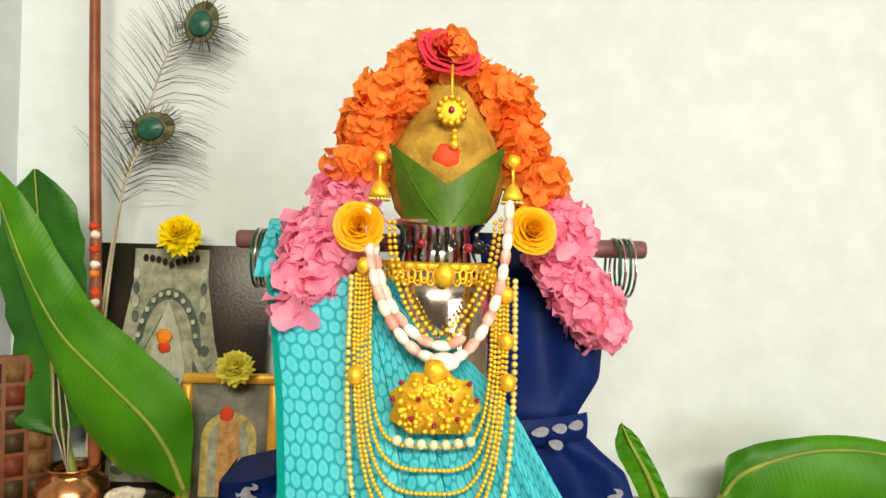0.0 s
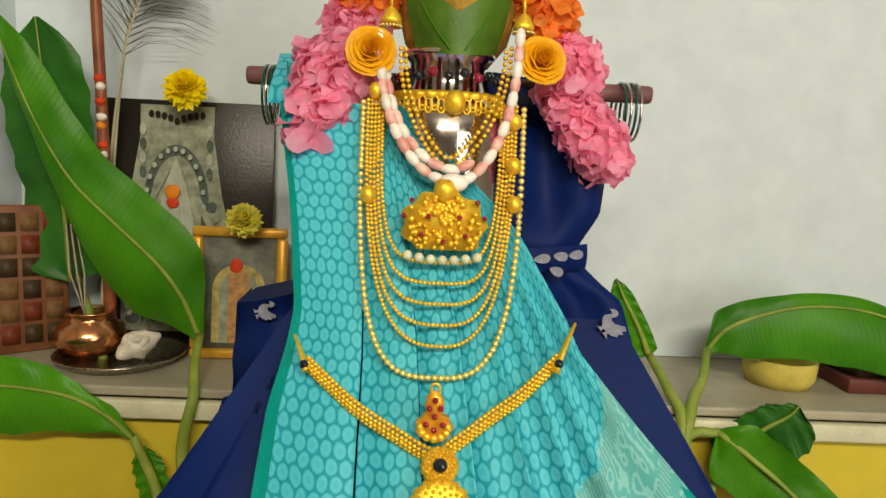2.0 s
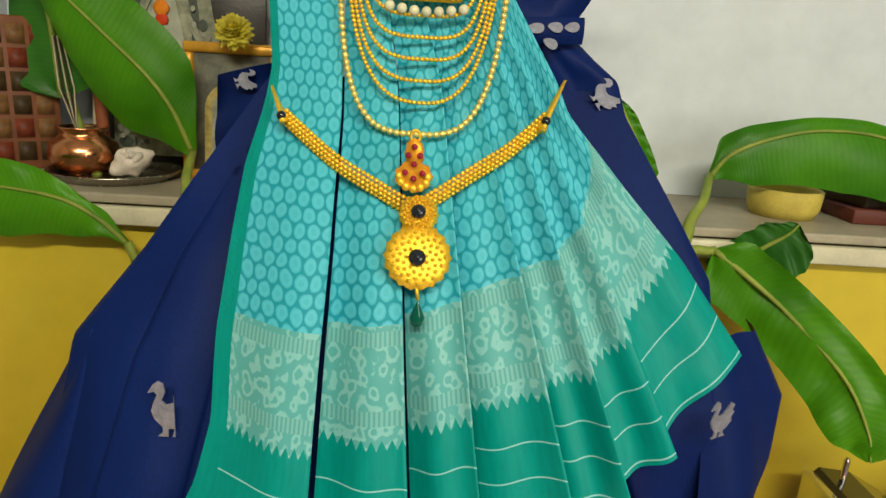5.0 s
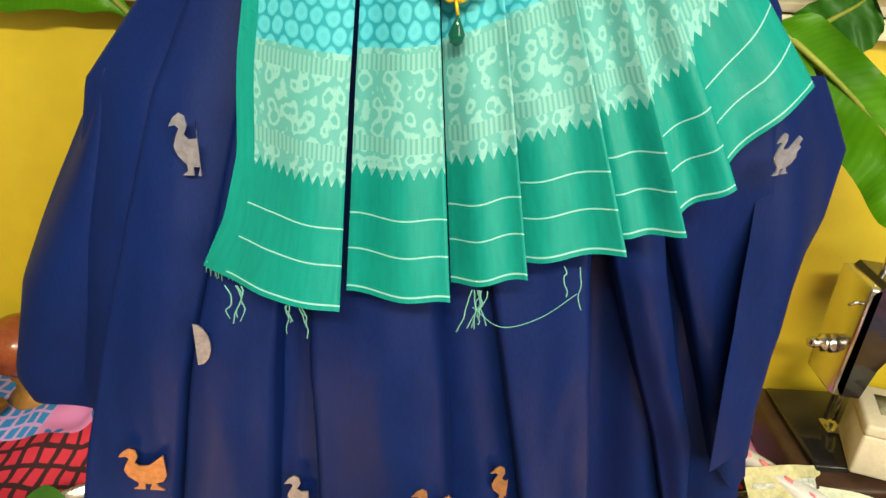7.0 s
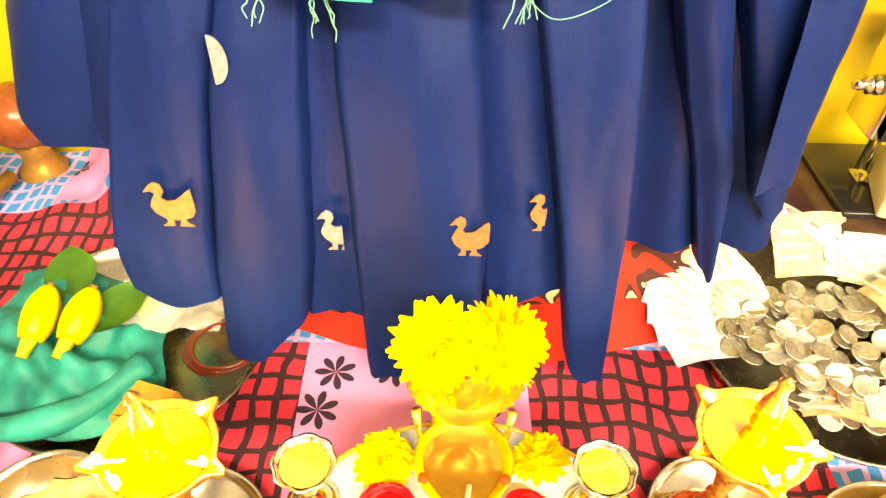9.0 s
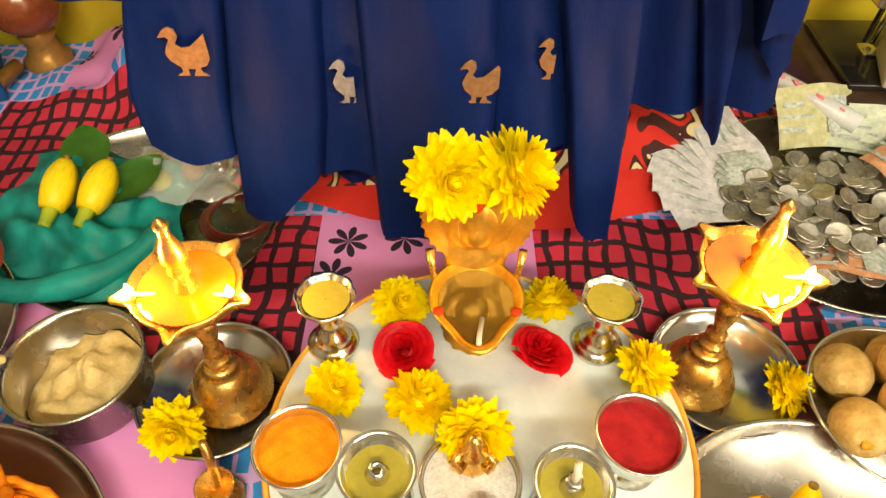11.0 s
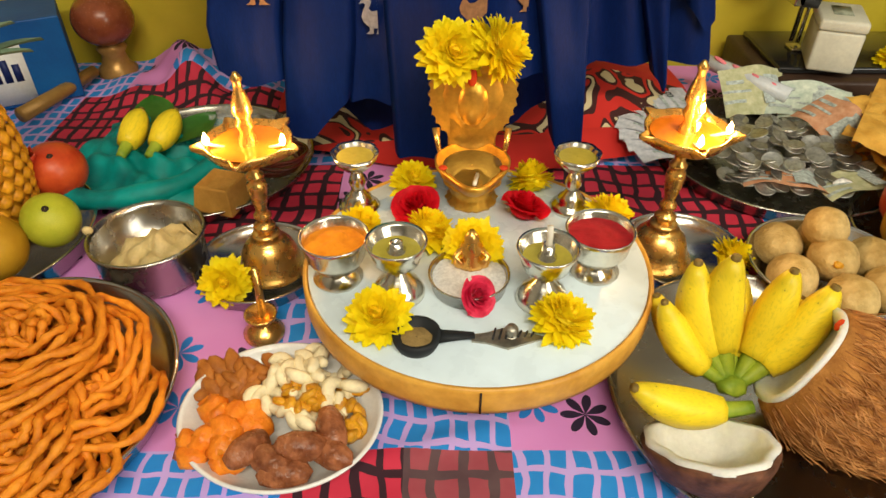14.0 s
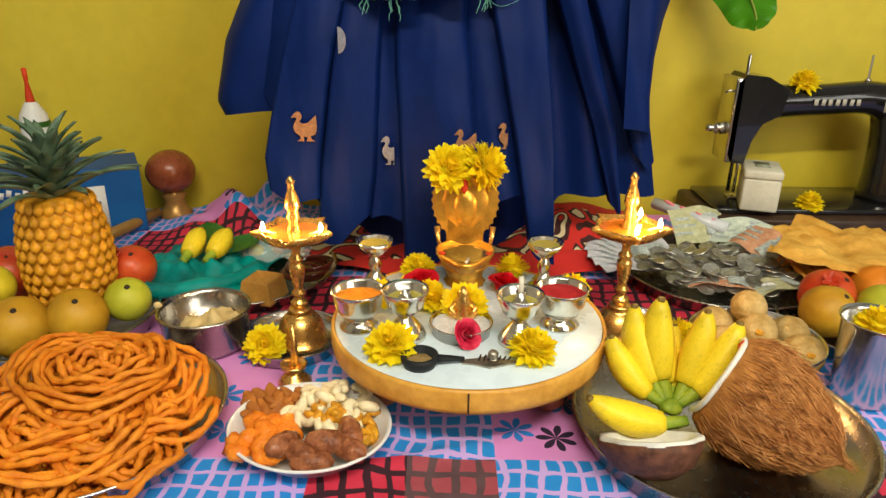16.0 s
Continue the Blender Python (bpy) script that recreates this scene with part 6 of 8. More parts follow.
def oil_lamp(x, y, lit):
    t = thing("silver_oil_lamp", (x, y, BZ), "silver stemmed lamp filled with oil and a cotton wick", "oil lamp", "pair of silver oil lamps")
    r, h = 0.0245, 0.056
    part("base", lathe([(0.0005, 0), (0.0225, 0), (0.0225, 0.003), (0.019, 0.010), (0.011, 0.019), (0.007, 0.024)], 36), SILVER, t)
    part("bowl", lathe([(0.006, 0.022), (0.010, 0.027), (0.019, 0.036), (0.0225, 0.047), (0.0255, 0.055), (0.025, 0.0565), (0.0225, 0.053), (0.018, 0.041), (0.004, 0.034), (0.0005, 0.034)], 40), SILVER, t)
    part("oil", lathe([(0.0005, 0.0455), (0.0205, 0.0455)], 32), OIL, t, "yellow lamp oil")
    part("wick_holder", lathe([(0.009, 0.034), (0.008, 0.046), (0.0055, 0.049), (0.0052, 0.058 if lit else 0.054), (0.003, 0.058 if lit else 0.054), (0.003, 0.046)], 20), SILVER, t)
    if lit:
        part("wick", tube([(0, 0, 0.05), (0.0005, 0.001, 0.065), (0.0, 0.003, 0.074)], 0.0026, 8), WICK, t)


oil_lamp(-0.002, 0.079, False)
oil_lamp(0.119, 0.071, True)


def stem_cup(x, y):
    t = thing("silver_goblet", (x, y, BZ), "silver lotus-shaped goblet on a turned stem", "goblet", "pair of silver goblets")
    part("base", lathe([(0.0005, 0), (0.020, 0), (0.0205, 0.003), (0.016, 0.006), (0.013, 0.009), (0.0135, 0.012), (0.009, 0.016), (0.006, 0.022)], 32), SILVER, t)
    part("oil", lathe([(0.0005, 0.0585), (0.0175, 0.0585)], 40), OIL, t, "yellow lamp oil")
    part("stem", lathe([(0.005, 0.020), (0.0085, 0.030), (0.006, 0.038), (0.004, 0.042)], 24), SILVER, t)
    part("bowl", lathe([(0.004, 0.040), (0.012, 0.046), (0.019, 0.055), (0.0215, 0.063), (0.0195, 0.061), (0.015, 0.054), (0.0005, 0.049)], 48, wave=lambda a, z: 1 + (0.07 * abs(math.cos(a * 4)) if z > 0.05 else 0)), SILVER, t)


stem_cup(-0.047, 0.206)
stem_cup(0.163, 0.206)


def salt_dish():
    t = thing("steel_dish", (0.058, 0.089, BZ), "small steel dish of rock salt", "dish")
    part("dish", lathe(tray(0.035, 0.014, 0.003, 0.002), 48), STEEL, t)
    part("salt", sheet(28, 10, lambda u, v: (0.0315 * v * math.cos(u * 6.2832), 0.0315 * v * math.sin(u * 6.2832), 0.010 + 0.003 * (1 - v) + 0.0016 * noise.noise((v * 9 * math.cos(u * 6.28), v * 9 * math.sin(u * 6.28), 2)))), SALT, t)
    t = thing("brass_figurine", (0.060, 0.103, BZ + 0.012), "tiny brass figurine seated among petals", "figurine")
    g = lathe([(0.0005, 0), (0.012, 0), (0.013, 0.006), (0.009, 0.012), (0.011, 0.018), (0.006, 0.024), (0.0065, 0.029), (0.002, 0.036), (0.0005, 0.036)], 16)
    for a in (-1, 1):
        tube([(a * 0.008, -0.002, 0.018), (a * 0.014, -0.006, 0.012), (a * 0.008, -0.011, 0.007)], 0.003, 8, g)
        ball(0.006, 8, 6, g, pose(a * 0.010, -0.005, 0.005), sz=0.7)
    part("figure", g, BRASS, t)


salt_dish()


def spoon():
    t = thing("incense_spoon", (0.060, 0.0235, BZ), "pewter incense spoon with a soot-blackened bowl", "spoon")
    part("bowl", lathe([(0.0005, 0), (0.016, 0), (0.0185, 0.006), (0.019, 0.012), (0.0155, 0.0125), (0.013, 0.006), (0.0005, 0.004)], 32, m=Matrix.Translation((-0.045, -0.004, 0))), SOOT, t, "soot-blackened bowl")
    part("ash", lathe([(0.0005, 0.0075), (0.011, 0.0065), (0.0128, 0.0055)], 24, m=Matrix.Translation((-0.045, -0.004, 0)), wave=lambda a, z: 1 + 0.05 * math.sin(a * 7)), mat("ash", (0.30, 0.20, 0.07), 0.9, scale=150, bump=0.6), t)
    part("neck", tube([(-0.029, -0.003, 0.007), (-0.015, -0.001, 0.006), (0.0, 0.0, 0.005)], lambda s: 0.0078 - 0.004 * s, 12, flat=0.5), SOOT, t)
    part("handle", plate_poly([(-0.002, -0.003), (0.010, -0.005), (0.026, -0.011), (0.036, -0.007), (0.058, 0.001), (0.036, 0.008), (0.026, 0.012), (0.010, 0.006), (-0.002, 0.004)], 0.004), PEWTER, t, m=pose(0, 0, 0.002, -90, 0, 0), smooth=False)
    for k in range(7):
        part("pierced_line", tube([(0.014 + 0.005 * k, -0.006 + 0.0006 * k, 0.0065), (0.017 + 0.005 * k, 0.006 - 0.0006 * k, 0.0065)], 0.0009, 5), SOOT, t)
    part("knob", lathe([(0.0005, 0.014), (0.004, 0.0135), (0.0055, 0.011), (0.0048, 0.0065), (0.006, 0.0055)], 12, m=Matrix.Translation((0.029, 0.001, 0))), PEWTER, t)


spoon()


def deity_lamp():
    t = thing("brass_shrine_lamp", (0.065, 0.220, BZ), "golden brass lamp with an oval fluted back plate", "lamp")
    part("base", lathe([(0.0005, 0), (0.024, 0), (0.026, 0.004), (0.021, 0.009), (0.024, 0.020), (0.030, 0.027), (0.026, 0.029), (0.0005, 0.02)], 36, wave=lambda a, z: 1 + 0.05 * math.cos(a * 14)), BRASS_DARK, t)

    def spout(a, z):
        d = abs((a - 1.5 * math.pi + math.pi) % (2 * math.pi) - math.pi)
        return 1 + 0.42 * math.exp(-(d / 0.42) ** 2)
    part("bowl", lathe([(0.022, 0.024), (0.031, 0.032), (0.0365, 0.042), (0.037, 0.046), (0.034, 0.046), (0.028, 0.038), (0.0005, 0.034)], 56, wave=spout), BRASS_DARK, t)
    part("oil", lathe([(0.0005, 0.0405), (0.029, 0.0405)], 40, wave=spout), mat("dark_oil", (0.16, 0.09, 0.015), 0.05, coat=1.0, bump=0), t)
    part("wick", tube([(0.004, -0.018, 0.041), (0.001, -0.035, 0.043), (0, -0.045, 0.047)], 0.002, 6), WICK, t)
    for s in (-1, 1):
        part("red_mark", ball(0.0045, 8, 6, m=Matrix.Translation((s * 0.029, -0.016, 0.047)), sz=0.4), PAINT_RED, t)
    pts = []
    for i in range(96):
        a = 2 * math.pi * i / 96
        r = 1 + 0.035 * math.cos(a * 32)
        pts.append((0.042 * r * math.cos(a), 0.100 + 0.052 * r * math.sin(a)))
    part("back_plate", plate_poly(pts[::-1], 0.005), BRASS_DARK, t, m=Matrix.Translation((0, 0.030, 0)), smooth=False)
    part("neck", box(0.048, 0.006, 0.05, 0.002), BRASS_DARK, t, m=Matrix.Translation((0, 0.033, 0.03)))
    g = lathe([(0.0005, 0.003), (0.020, 0.0026), (0.027, 0.001), (0.0295, -0.001)], 36, m=pose(0, 0.030, 0.100, 90, 0, 0), sy=1.3, wave=lambda a, z: 1 + 0.04 * math.cos(a * 10))
    lathe([(0.0005, 0.006), (0.007, 0.0055), (0.013, 0.003), (0.015, 0.0)], 24, g, pose(0, 0.028, 0.092, 90, 0, 0), sy=1.6)
    part("relief", g, BRASS_DARK, t)
    part("vermilion_mark", ball(0.006, 10, 8, m=pose(-0.002, 0.022, 0.122) @ Matrix.Diagonal((0.8, 0.4, 1.6, 1))), PAINT_RED, t)
    for s in (-1, 1):
        part("side_scroll", tube([(s * 0.036, 0.028, 0.066), (s * 0.034, 0.022, 0.052), (s * 0.031, 0.016, 0.040)], lambda q: 0.0018 + 0.002 * (1 - q), 8), BRASS, t)


deity_lamp()

GB = "flowers laid on the board"
for i, (x, y, s, rx, ry, rz) in enumerate(((-0.015, 0.040, 1.20, 25, -8, 10), (0.127, 0.034, 1.12, 20, 12, 50), (-0.043, 0.160, 0.98, 22, 0, 80), (0.021, 0.148, 1.10, 20, 5, 120), (0.004, 0.240, 1.05, 25, 0, 30), (0.128, 0.238, 1.05, 25, 0, 200))):
    flower(i % 3, (x, y, BZ + 0.003), "fresh yellow chrysanthemum head lying on the board", s, rx, ry, rz, group=GB)
flower(1, (0.190, 0.178, BZ + 0.004), "yellow chrysanthemum with ragged petals on the board's edge", 1.05, 35, 20, 60, group=GB)
flower(2, (0.062, 0.125, BZ + 0.012), "yellow chrysanthemum behind the tiny figurine", 1.20, 48, 0, 0, group=GB)
flower(0, (0.042, 0.254, 0.972), "yellow chrysanthemum resting on the shrine lamp", 1.36, 60, -14, 20)
flower(1, (0.078, 0.250, 0.974), "yellow chrysanthemum resting on the shrine lamp", 1.40, 60, 14, 70)
flower("rose", (0.012, 0.195, BZ + 0.002), "red rose beside the shrine lamp", 1.05, 15, -10, 0, ROSE, "red roses", "rose")
flower("rose", (0.113, 0.190, BZ + 0.002), "red rose beside the shrine lamp", 1.05, 15, 10, 90, ROSE, "red roses", "rose")
flower("rose", (0.060, 0.064, BZ + 0.010), "dark pink rose with pale centre on the salt", 0.74, 55, 0, 40, mat("rose_magenta", (0.55, 0.002, 0.03), 0.45, col2=(0.85, 0.05, 0.12), scale=60), name="rose")


# ---- brass standing lamps ----
def kuthu_lamp(x, y, px, py, fl_at, tall):
    t0 = thing("steel_plate", (px, py, TABLE), "small steel plate under a brass lamp", "plate", "plates under the brass lamps")
    part("dish", lathe(tray(0.068, 0.016, 0.006, 0.003), 56), STEEL, t0)
    t = thing("brass_standing_lamp", (x, y, TABLE + 0.004), "tall polished brass oil lamp with five spouts, lit", "oil lamp", "pair of brass standing lamps")
    t.matrix_basis = t.matrix_basis @ Matrix.Diagonal((1, 1, tall, 1))
    part("base", lathe([(0.0005, 0), (0.035, 0), (0.037, 0.0025), (0.0365, 0.006), (0.0335, 0.0075), (0.0330, 0.0110), (0.0310, 0.0125), (0.0300, 0.021), (0.0255, 0.033), (0.0180, 0.042), (0.0125, 0.0455), (0.0145, 0.047), (0.0140, 0.050), (0.010, 0.052), (0.0005, 0.052)], 48), BRASS, t)
    part("stem", lathe([(0.009, 0.050), (0.0070, 0.0535), (0.0100, 0.056), (0.0115, 0.0585), (0.0100, 0.061), (0.0064, 0.064), (0.0060, 0.068), (0.0088, 0.071), (0.0088, 0.074), (0.0060, 0.077), (0.0058, 0.082), (0.0085, 0.096), (0.0098, 0.108), (0.0092, 0.114), (0.0060, 0.117), (0.0088, 0.120), (0.0088, 0.123), (0.0056, 0.126), (0.0052, 0.134), (0.0085, 0.139), (0.0070, 0.143)], 28), BRASS, t)

    def star(a, z):
        d = ((a - 1.5 * math.pi) % (2 * math.pi / 5))
        d = min(d, 2 * math.pi / 5 - d)
        return 1 + (0.34 * math.exp(-(d / 0.11) ** 1.5) if z > 0.152 else 0.08 * math.exp(-(d / 0.3) ** 2))
    part("oil_bowl", lathe([(0.006, 0.140), (0.022, 0.145), (0.036, 0.151), (0.0400, 0.160), (0.0405, 0.164), (0.0390, 0.164), (0.0345, 0.157), (0.0005, 0.150)], 90, wave=star), BRASS, t)
    part("oil", lathe([(0.0005, 0.1590), (0.0345, 0.1590)], 40), OIL_AMBER, t)
    part("finial", lathe([(0.010, 0.150), (0.008, 0.165), (0.0055, 0.172), (0.0085, 0.180), (0.0060, 0.187), (0.0095, 0.193), (0.008, 0.204), (0.0045, 0.215), (0.0038, 0.222), (0.0055, 0.226), (0.002, 0.232), (0.0005, 0.233)], 24), BRASS, t)
    for k in fl_at:
        a = math.radians(-90 + 72 * k)
        w = (0.036 * math.cos(a), 0.036 * math.sin(a))
        part("wick", tube([(w[0] * 0.6, w[1] * 0.6, 0.158), (w[0], w[1], 0.164)], 0.0016, 6), WICK, t)
        part("flame", lathe([(0.0004, 0.0), (0.0024, 0.0025), (0.0030, 0.005), (0.0020, 0.009), (0.0004, 0.013)], 14, m=Matrix.Translation((w[0] * 1.02, w[1] * 1.02, 0.163))), FLAME, t, "small bright flame")


kuthu_lamp(-0.145, 0.206, -0.158, 0.205, (4, 1), 0.95)
kuthu_lamp(0.268, 0.224, 0.296, 0.226, (0, 1, 2), 0.97)
flower(1, (-0.182, 0.168, TABLE + 0.018), "yellow chrysanthemum leaning on the brass lamp", 1.15, 55, -10, 20)
flower(2, (0.335, 0.205, TABLE + 0.014), "yellow chrysanthemum leaning on the brass lamp", 1.10, 40, 25, 60)


def small_lamp():
    t = thing("brass_bell_lamp", (-0.135, 0.112, TABLE), "small brass hand lamp with an upright stem", "lamp")
    part("base", lathe([(0.0005, 0), (0.019, 0), (0.0195, 0.004), (0.014, 0.010), (0.009, 0.014), (0.008, 0.016)], 28), BRASS, t)
    part("cup", lathe([(0.006, 0.014), (0.013, 0.020), (0.0155, 0.027), (0.0135, 0.026), (0.0005, 0.021)], 28), BRASS, t)
    part("stem", tube([(0, 0.004, 0.02), (-0.001, 0.012, 0.045), (-0.002, 0.015, 0.070)], lambda s: 0.0045 - 0.0015 * s, 10), BRASS, t)


small_lamp()


# ---- dishes of food ----
def dish(x, y, r, h, label, name="steel_plate", material=STEEL, flare=0.012, sx=1.0, sy=1.0, rz=0.0, rim=0.004):
    t = thing(name, (x, y, TABLE), label, "plate" if "plate" in name else "bowl", rz=rz)
    part("dish", lathe(tray(r, h, flare, rim), 72, sx=sx, sy=sy), material, t)
    return t


dish(-0.335, 0.020, 0.145, 0.026, "large round steel plate heaped with murukku")
dish(-0.480, 0.240, 0.132, 0.026, "round steel plate carrying fruit")
dish(-0.277, 0.420, 0.145, 0.018, "round steel plate with blouse cloth, bananas and bangles", material=STEEL_DARK)
dish(0.325, 0.022, 0.150, 0.026, "large round steel plate with bananas and coconut", material=STEEL_DARK)
dish(0.430, 0.180, 0.081, 0.034, "wide steel bowl heaped with laddus", "steel_bowl", flare=0.020)
dish(0.480, 0.435, 0.156, 0.020, "round steel plate holding money", "steel_plate", STEEL_DARK)
dish(-0.095, 0.000, 0.083, 0.026, "oval white plate with a fluted rim holding dried fruit", "white_plate", PLATE_WHITE, 0.026, 1.0, 0.90, -12)


def murukku():
    rnd = random.Random(21)
    spots = [(-0.335, 0.035, 0.030, 0.060, 4.4), (-0.275, -0.02, 0.022, 0.055, 4.0), (-0.385, -0.03, 0.022, 0.055, 4.0), (-0.325, -0.070, 0.020, 0.052, 3.6), (-0.395, 0.050, 0.026, 0.056, 4.0), (-0.33, 0.0, 0.046, 0.060, 4.4),
             (-0.285, 0.045, 0.050, 0.062, 4.6), (-0.375, 0.055, 0.056, 0.066, 4.8), (-0.32, 0.050, 0.068, 0.060, 4.4), (-0.40, -0.055, 0.040, 0.050, 3.2), (-0.265, -0.06, 0.030, 0.045, 3.0), (-0.33, -0.095, 0.024, 0.035, 2.4)]
    spots += [(-0.262, 0.010, 0.040, 0.055, 4.2), (-0.355, -0.02, 0.052, 0.058, 4.4), (-0.300, -0.035, 0.046, 0.055, 4.0), (-0.42, 0.0, 0.030, 0.05, 3.6)]
    spots += [(-0.338, 0.040, 0.070, 0.080, 5.6), (-0.352, -0.045, 0.052, 0.072, 5.0)]
    for k, (x, y, z, R, turns) in enumerate(spots):
        x, R = x + 0.012, R * 1.12
        t = thing("murukku", (x, y, TABLE + z), "crisp orange-brown spiral fried murukku in the heap", "snack", "heap of murukku")
        t.matrix_basis = pose(x, y, TABLE + z, rnd.uniform(-9, 9), rnd.uniform(-9, 9), rnd.uniform(0, 360))
        pts = []
        turns *= 1.72
        n = int(44 * turns)
        for i in range(n):
            s = i / (n - 1)
            a = s * turns * 2 * math.pi
            r = R * (0.12 + 0.88 * s) * (1 + 0.045 * math.sin(a * 2.3 + k) + 0.025 * math.sin(a * 5 + k))
            pts.append((r * math.cos(a), r * math.sin(a) * 0.9, 0.005 * math.sin(a * 1.7 + k) + 0.004 * math.sin(a * 4.1) - 0.010 * s))
        part("coil", tube(pts, lambda s: 0.0036 + 0.0011 * math.sin(s * n * 2.1), 7), MURUKKU, t)
    for k in range(9):
        a = rnd.uniform(0, 6.28)
        x, y = -0.335 + 0.095 * math.cos(a), 0.005 + 0.095 * math.sin(a)
        t = thing("murukku_piece", (x, y, TABLE + 0.024), "broken piece of fried murukku", "snack", "heap of murukku")
        b = rnd.uniform(0, 6.28)
        part("piece", tube(smooth_path([(0.028 * math.cos(b + q), 0.028 * math.sin(b + q), 0.006 * math.sin(q * 2)) for q in (0, 0.7, 1.4, 2.1, 2.6)], 20), lambda s: 0.0056 + 0.0005 * math.sin(s * 40), 7), MURUKKU, t)


murukku()


def rice_bowl():
    t = thing("steel_bowl", (-0.268, 0.207, TABLE), "deep steel bowl half full of pale sweet pudding", "bowl")
    part("bowl", lathe([(0.0005, 0), (0.048, 0), (0.053, 0.006), (0.0555, 0.044), (0.0585, 0.048), (0.0585, 0.051), (0.056, 0.0515), (0.0535, 0.045), (0.051, 0.008), (0.0005, 0.006)], 64), STEEL_DARK, t)
    g = sheet(36, 14, lambda u, v: (0.050 * v * math.cos(u * 6.2832), 0.050 * v * math.sin(u * 6.2832), 0.018 + 0.020 * (1 - v) ** 0.7 + 0.016 * noise.noise((v * 2.4 * math.cos(u * 6.283), v * 2.4 * math.sin(u * 6.283), 3)) + 0.006 * noise.noise((v * 8 * math.cos(u * 6.283), v * 8 * math.sin(u * 6.283), 7)) + 0.008 * v * math.cos(u * 6.283)))
    part("pudding", g, CREAM, t, "lumpy cream-coloured pudding")
    part("spilled_bit", ball(0.005, 10, 8, m=Matrix.Translation((-0.059, 0.0, 0.052)), bumpy=0.3, freq=200), CREAM, t)


rice_bowl()


def dry_fruit():
    rnd = random.Random(31)
    c = Vector((-0.095, 0.0, TABLE))

    def put_many(name, label, cat, mesh, material, n, cx, cy, sp, z0, dz, tilt=40, group=""):
        for k in range(n):
            a, q = rnd.uniform(0, 6.28), math.sqrt(rnd.random())
            x, y = cx + sp[0] * q * math.cos(a), cy + sp[1] * q * math.sin(a)
            ob = thing(name, (0, 0, 0), label, cat, group)
            s = rnd.uniform(1.0, 1.22)
            ob.matrix_basis = Matrix.Translation(c + Vector((x, y, z0 + dz * (1 - q) + rnd.uniform(0, 0.003)))) @ pose(0, 0, 0, rnd.uniform(-tilt, tilt), rnd.uniform(-tilt, tilt), rnd.uniform(0, 360)) @ Matrix.Diagonal((s, s, s, 1))
            part("flesh", mesh, material, ob)
    alm = lathe([(0.0003, -0.012), (0.0045, -0.009), (0.0068, -0.002), (0.0058, 0.005), (0.0025, 0.011), (0.0003, 0.013)], 12, m=pose(0, 0, 0, 90, 0, 0), sy=0.62).mesh("almond")
    cas = tube(smooth_path([(-0.009, 0, 0), (-0.006, 0.006, 0), (0.0, 0.008, 0), (0.006, 0.006, 0), (0.009, -0.001, 0)], 10), lambda s: 0.0046 * math.sin(math.pi * (0.16 + 0.70 * s)) + 0.0008, 8).mesh("cashew")
    rai = ball(0.006, 10, 7, sz=0.62, sx=1.5, bumpy=0.25, freq=260).mesh("raisin")
    dat = lathe([(0.0005, -0.019), (0.006, -0.016), (0.0098, -0.006), (0.0100, 0.006), (0.007, 0.015), (0.0005, 0.019)], 14, m=pose(0, 0, 0, 90, 0, 0), wave=lambda a, z: 1 + 0.05 * math.sin(a * 5 + z * 300)).mesh("date")
    can = ball(0.011, 12, 8, sz=0.7, bumpy=0.35, freq=170).mesh("candied")
    put_many("almond", "brown almond in the dried fruit plate", "nut", alm, ALMOND, 26, -0.040, 0.036, (0.038, 0.026), 0.020, 0.012, 45, "almonds")
    put_many("candied_fruit", "shiny orange candied fruit lump", "sweet", can, CANDY, 24, -0.042, -0.018, (0.029, 0.034), 0.016, 0.016, 60, "candied fruit")
    put_many("cashew_nut", "pale cream curved cashew nut", "nut", cas, CASHEW, 40, 0.018, 0.022, (0.042, 0.036), 0.024, 0.014, 60, "cashew nuts")
    put_many("raisin", "small golden brown wrinkled raisin", "dried fruit", rai, RAISIN, 16, 0.016, 0.008, (0.018, 0.014), 0.030, 0.010, 60, "raisins")
    put_many("raisin", "small dark amber wrinkled raisin", "dried fruit", rai, RAISIN, 14, 0.054, 0.004, (0.012, 0.03), 0.020, 0.006, 60, "raisins")
    for x, y, z, rz, rx in ((0.000, -0.048, 0.026, 60, 5), (0.024, -0.040, 0.034, 100, 12), (0.044, -0.022, 0.030, 20, 10), (0.012, -0.056, 0.022, 95, 0), (0.044, -0.040, 0.026, 60, 0), (-0.018, -0.040, 0.030, 150, 15)):
        ob = thing("date", (0, 0, 0), "wrinkled shiny dark brown date", "dried fruit", "dates")
        ob.matrix_basis = Matrix.Translation(c + Vector((x, y, z))) @ pose(0, 0, 0, rx, 8, rz) @ Matrix.Diagonal((1.15, 1.12, 1.15, 1))
        part("flesh", dat, DATE, ob)


dry_fruit()


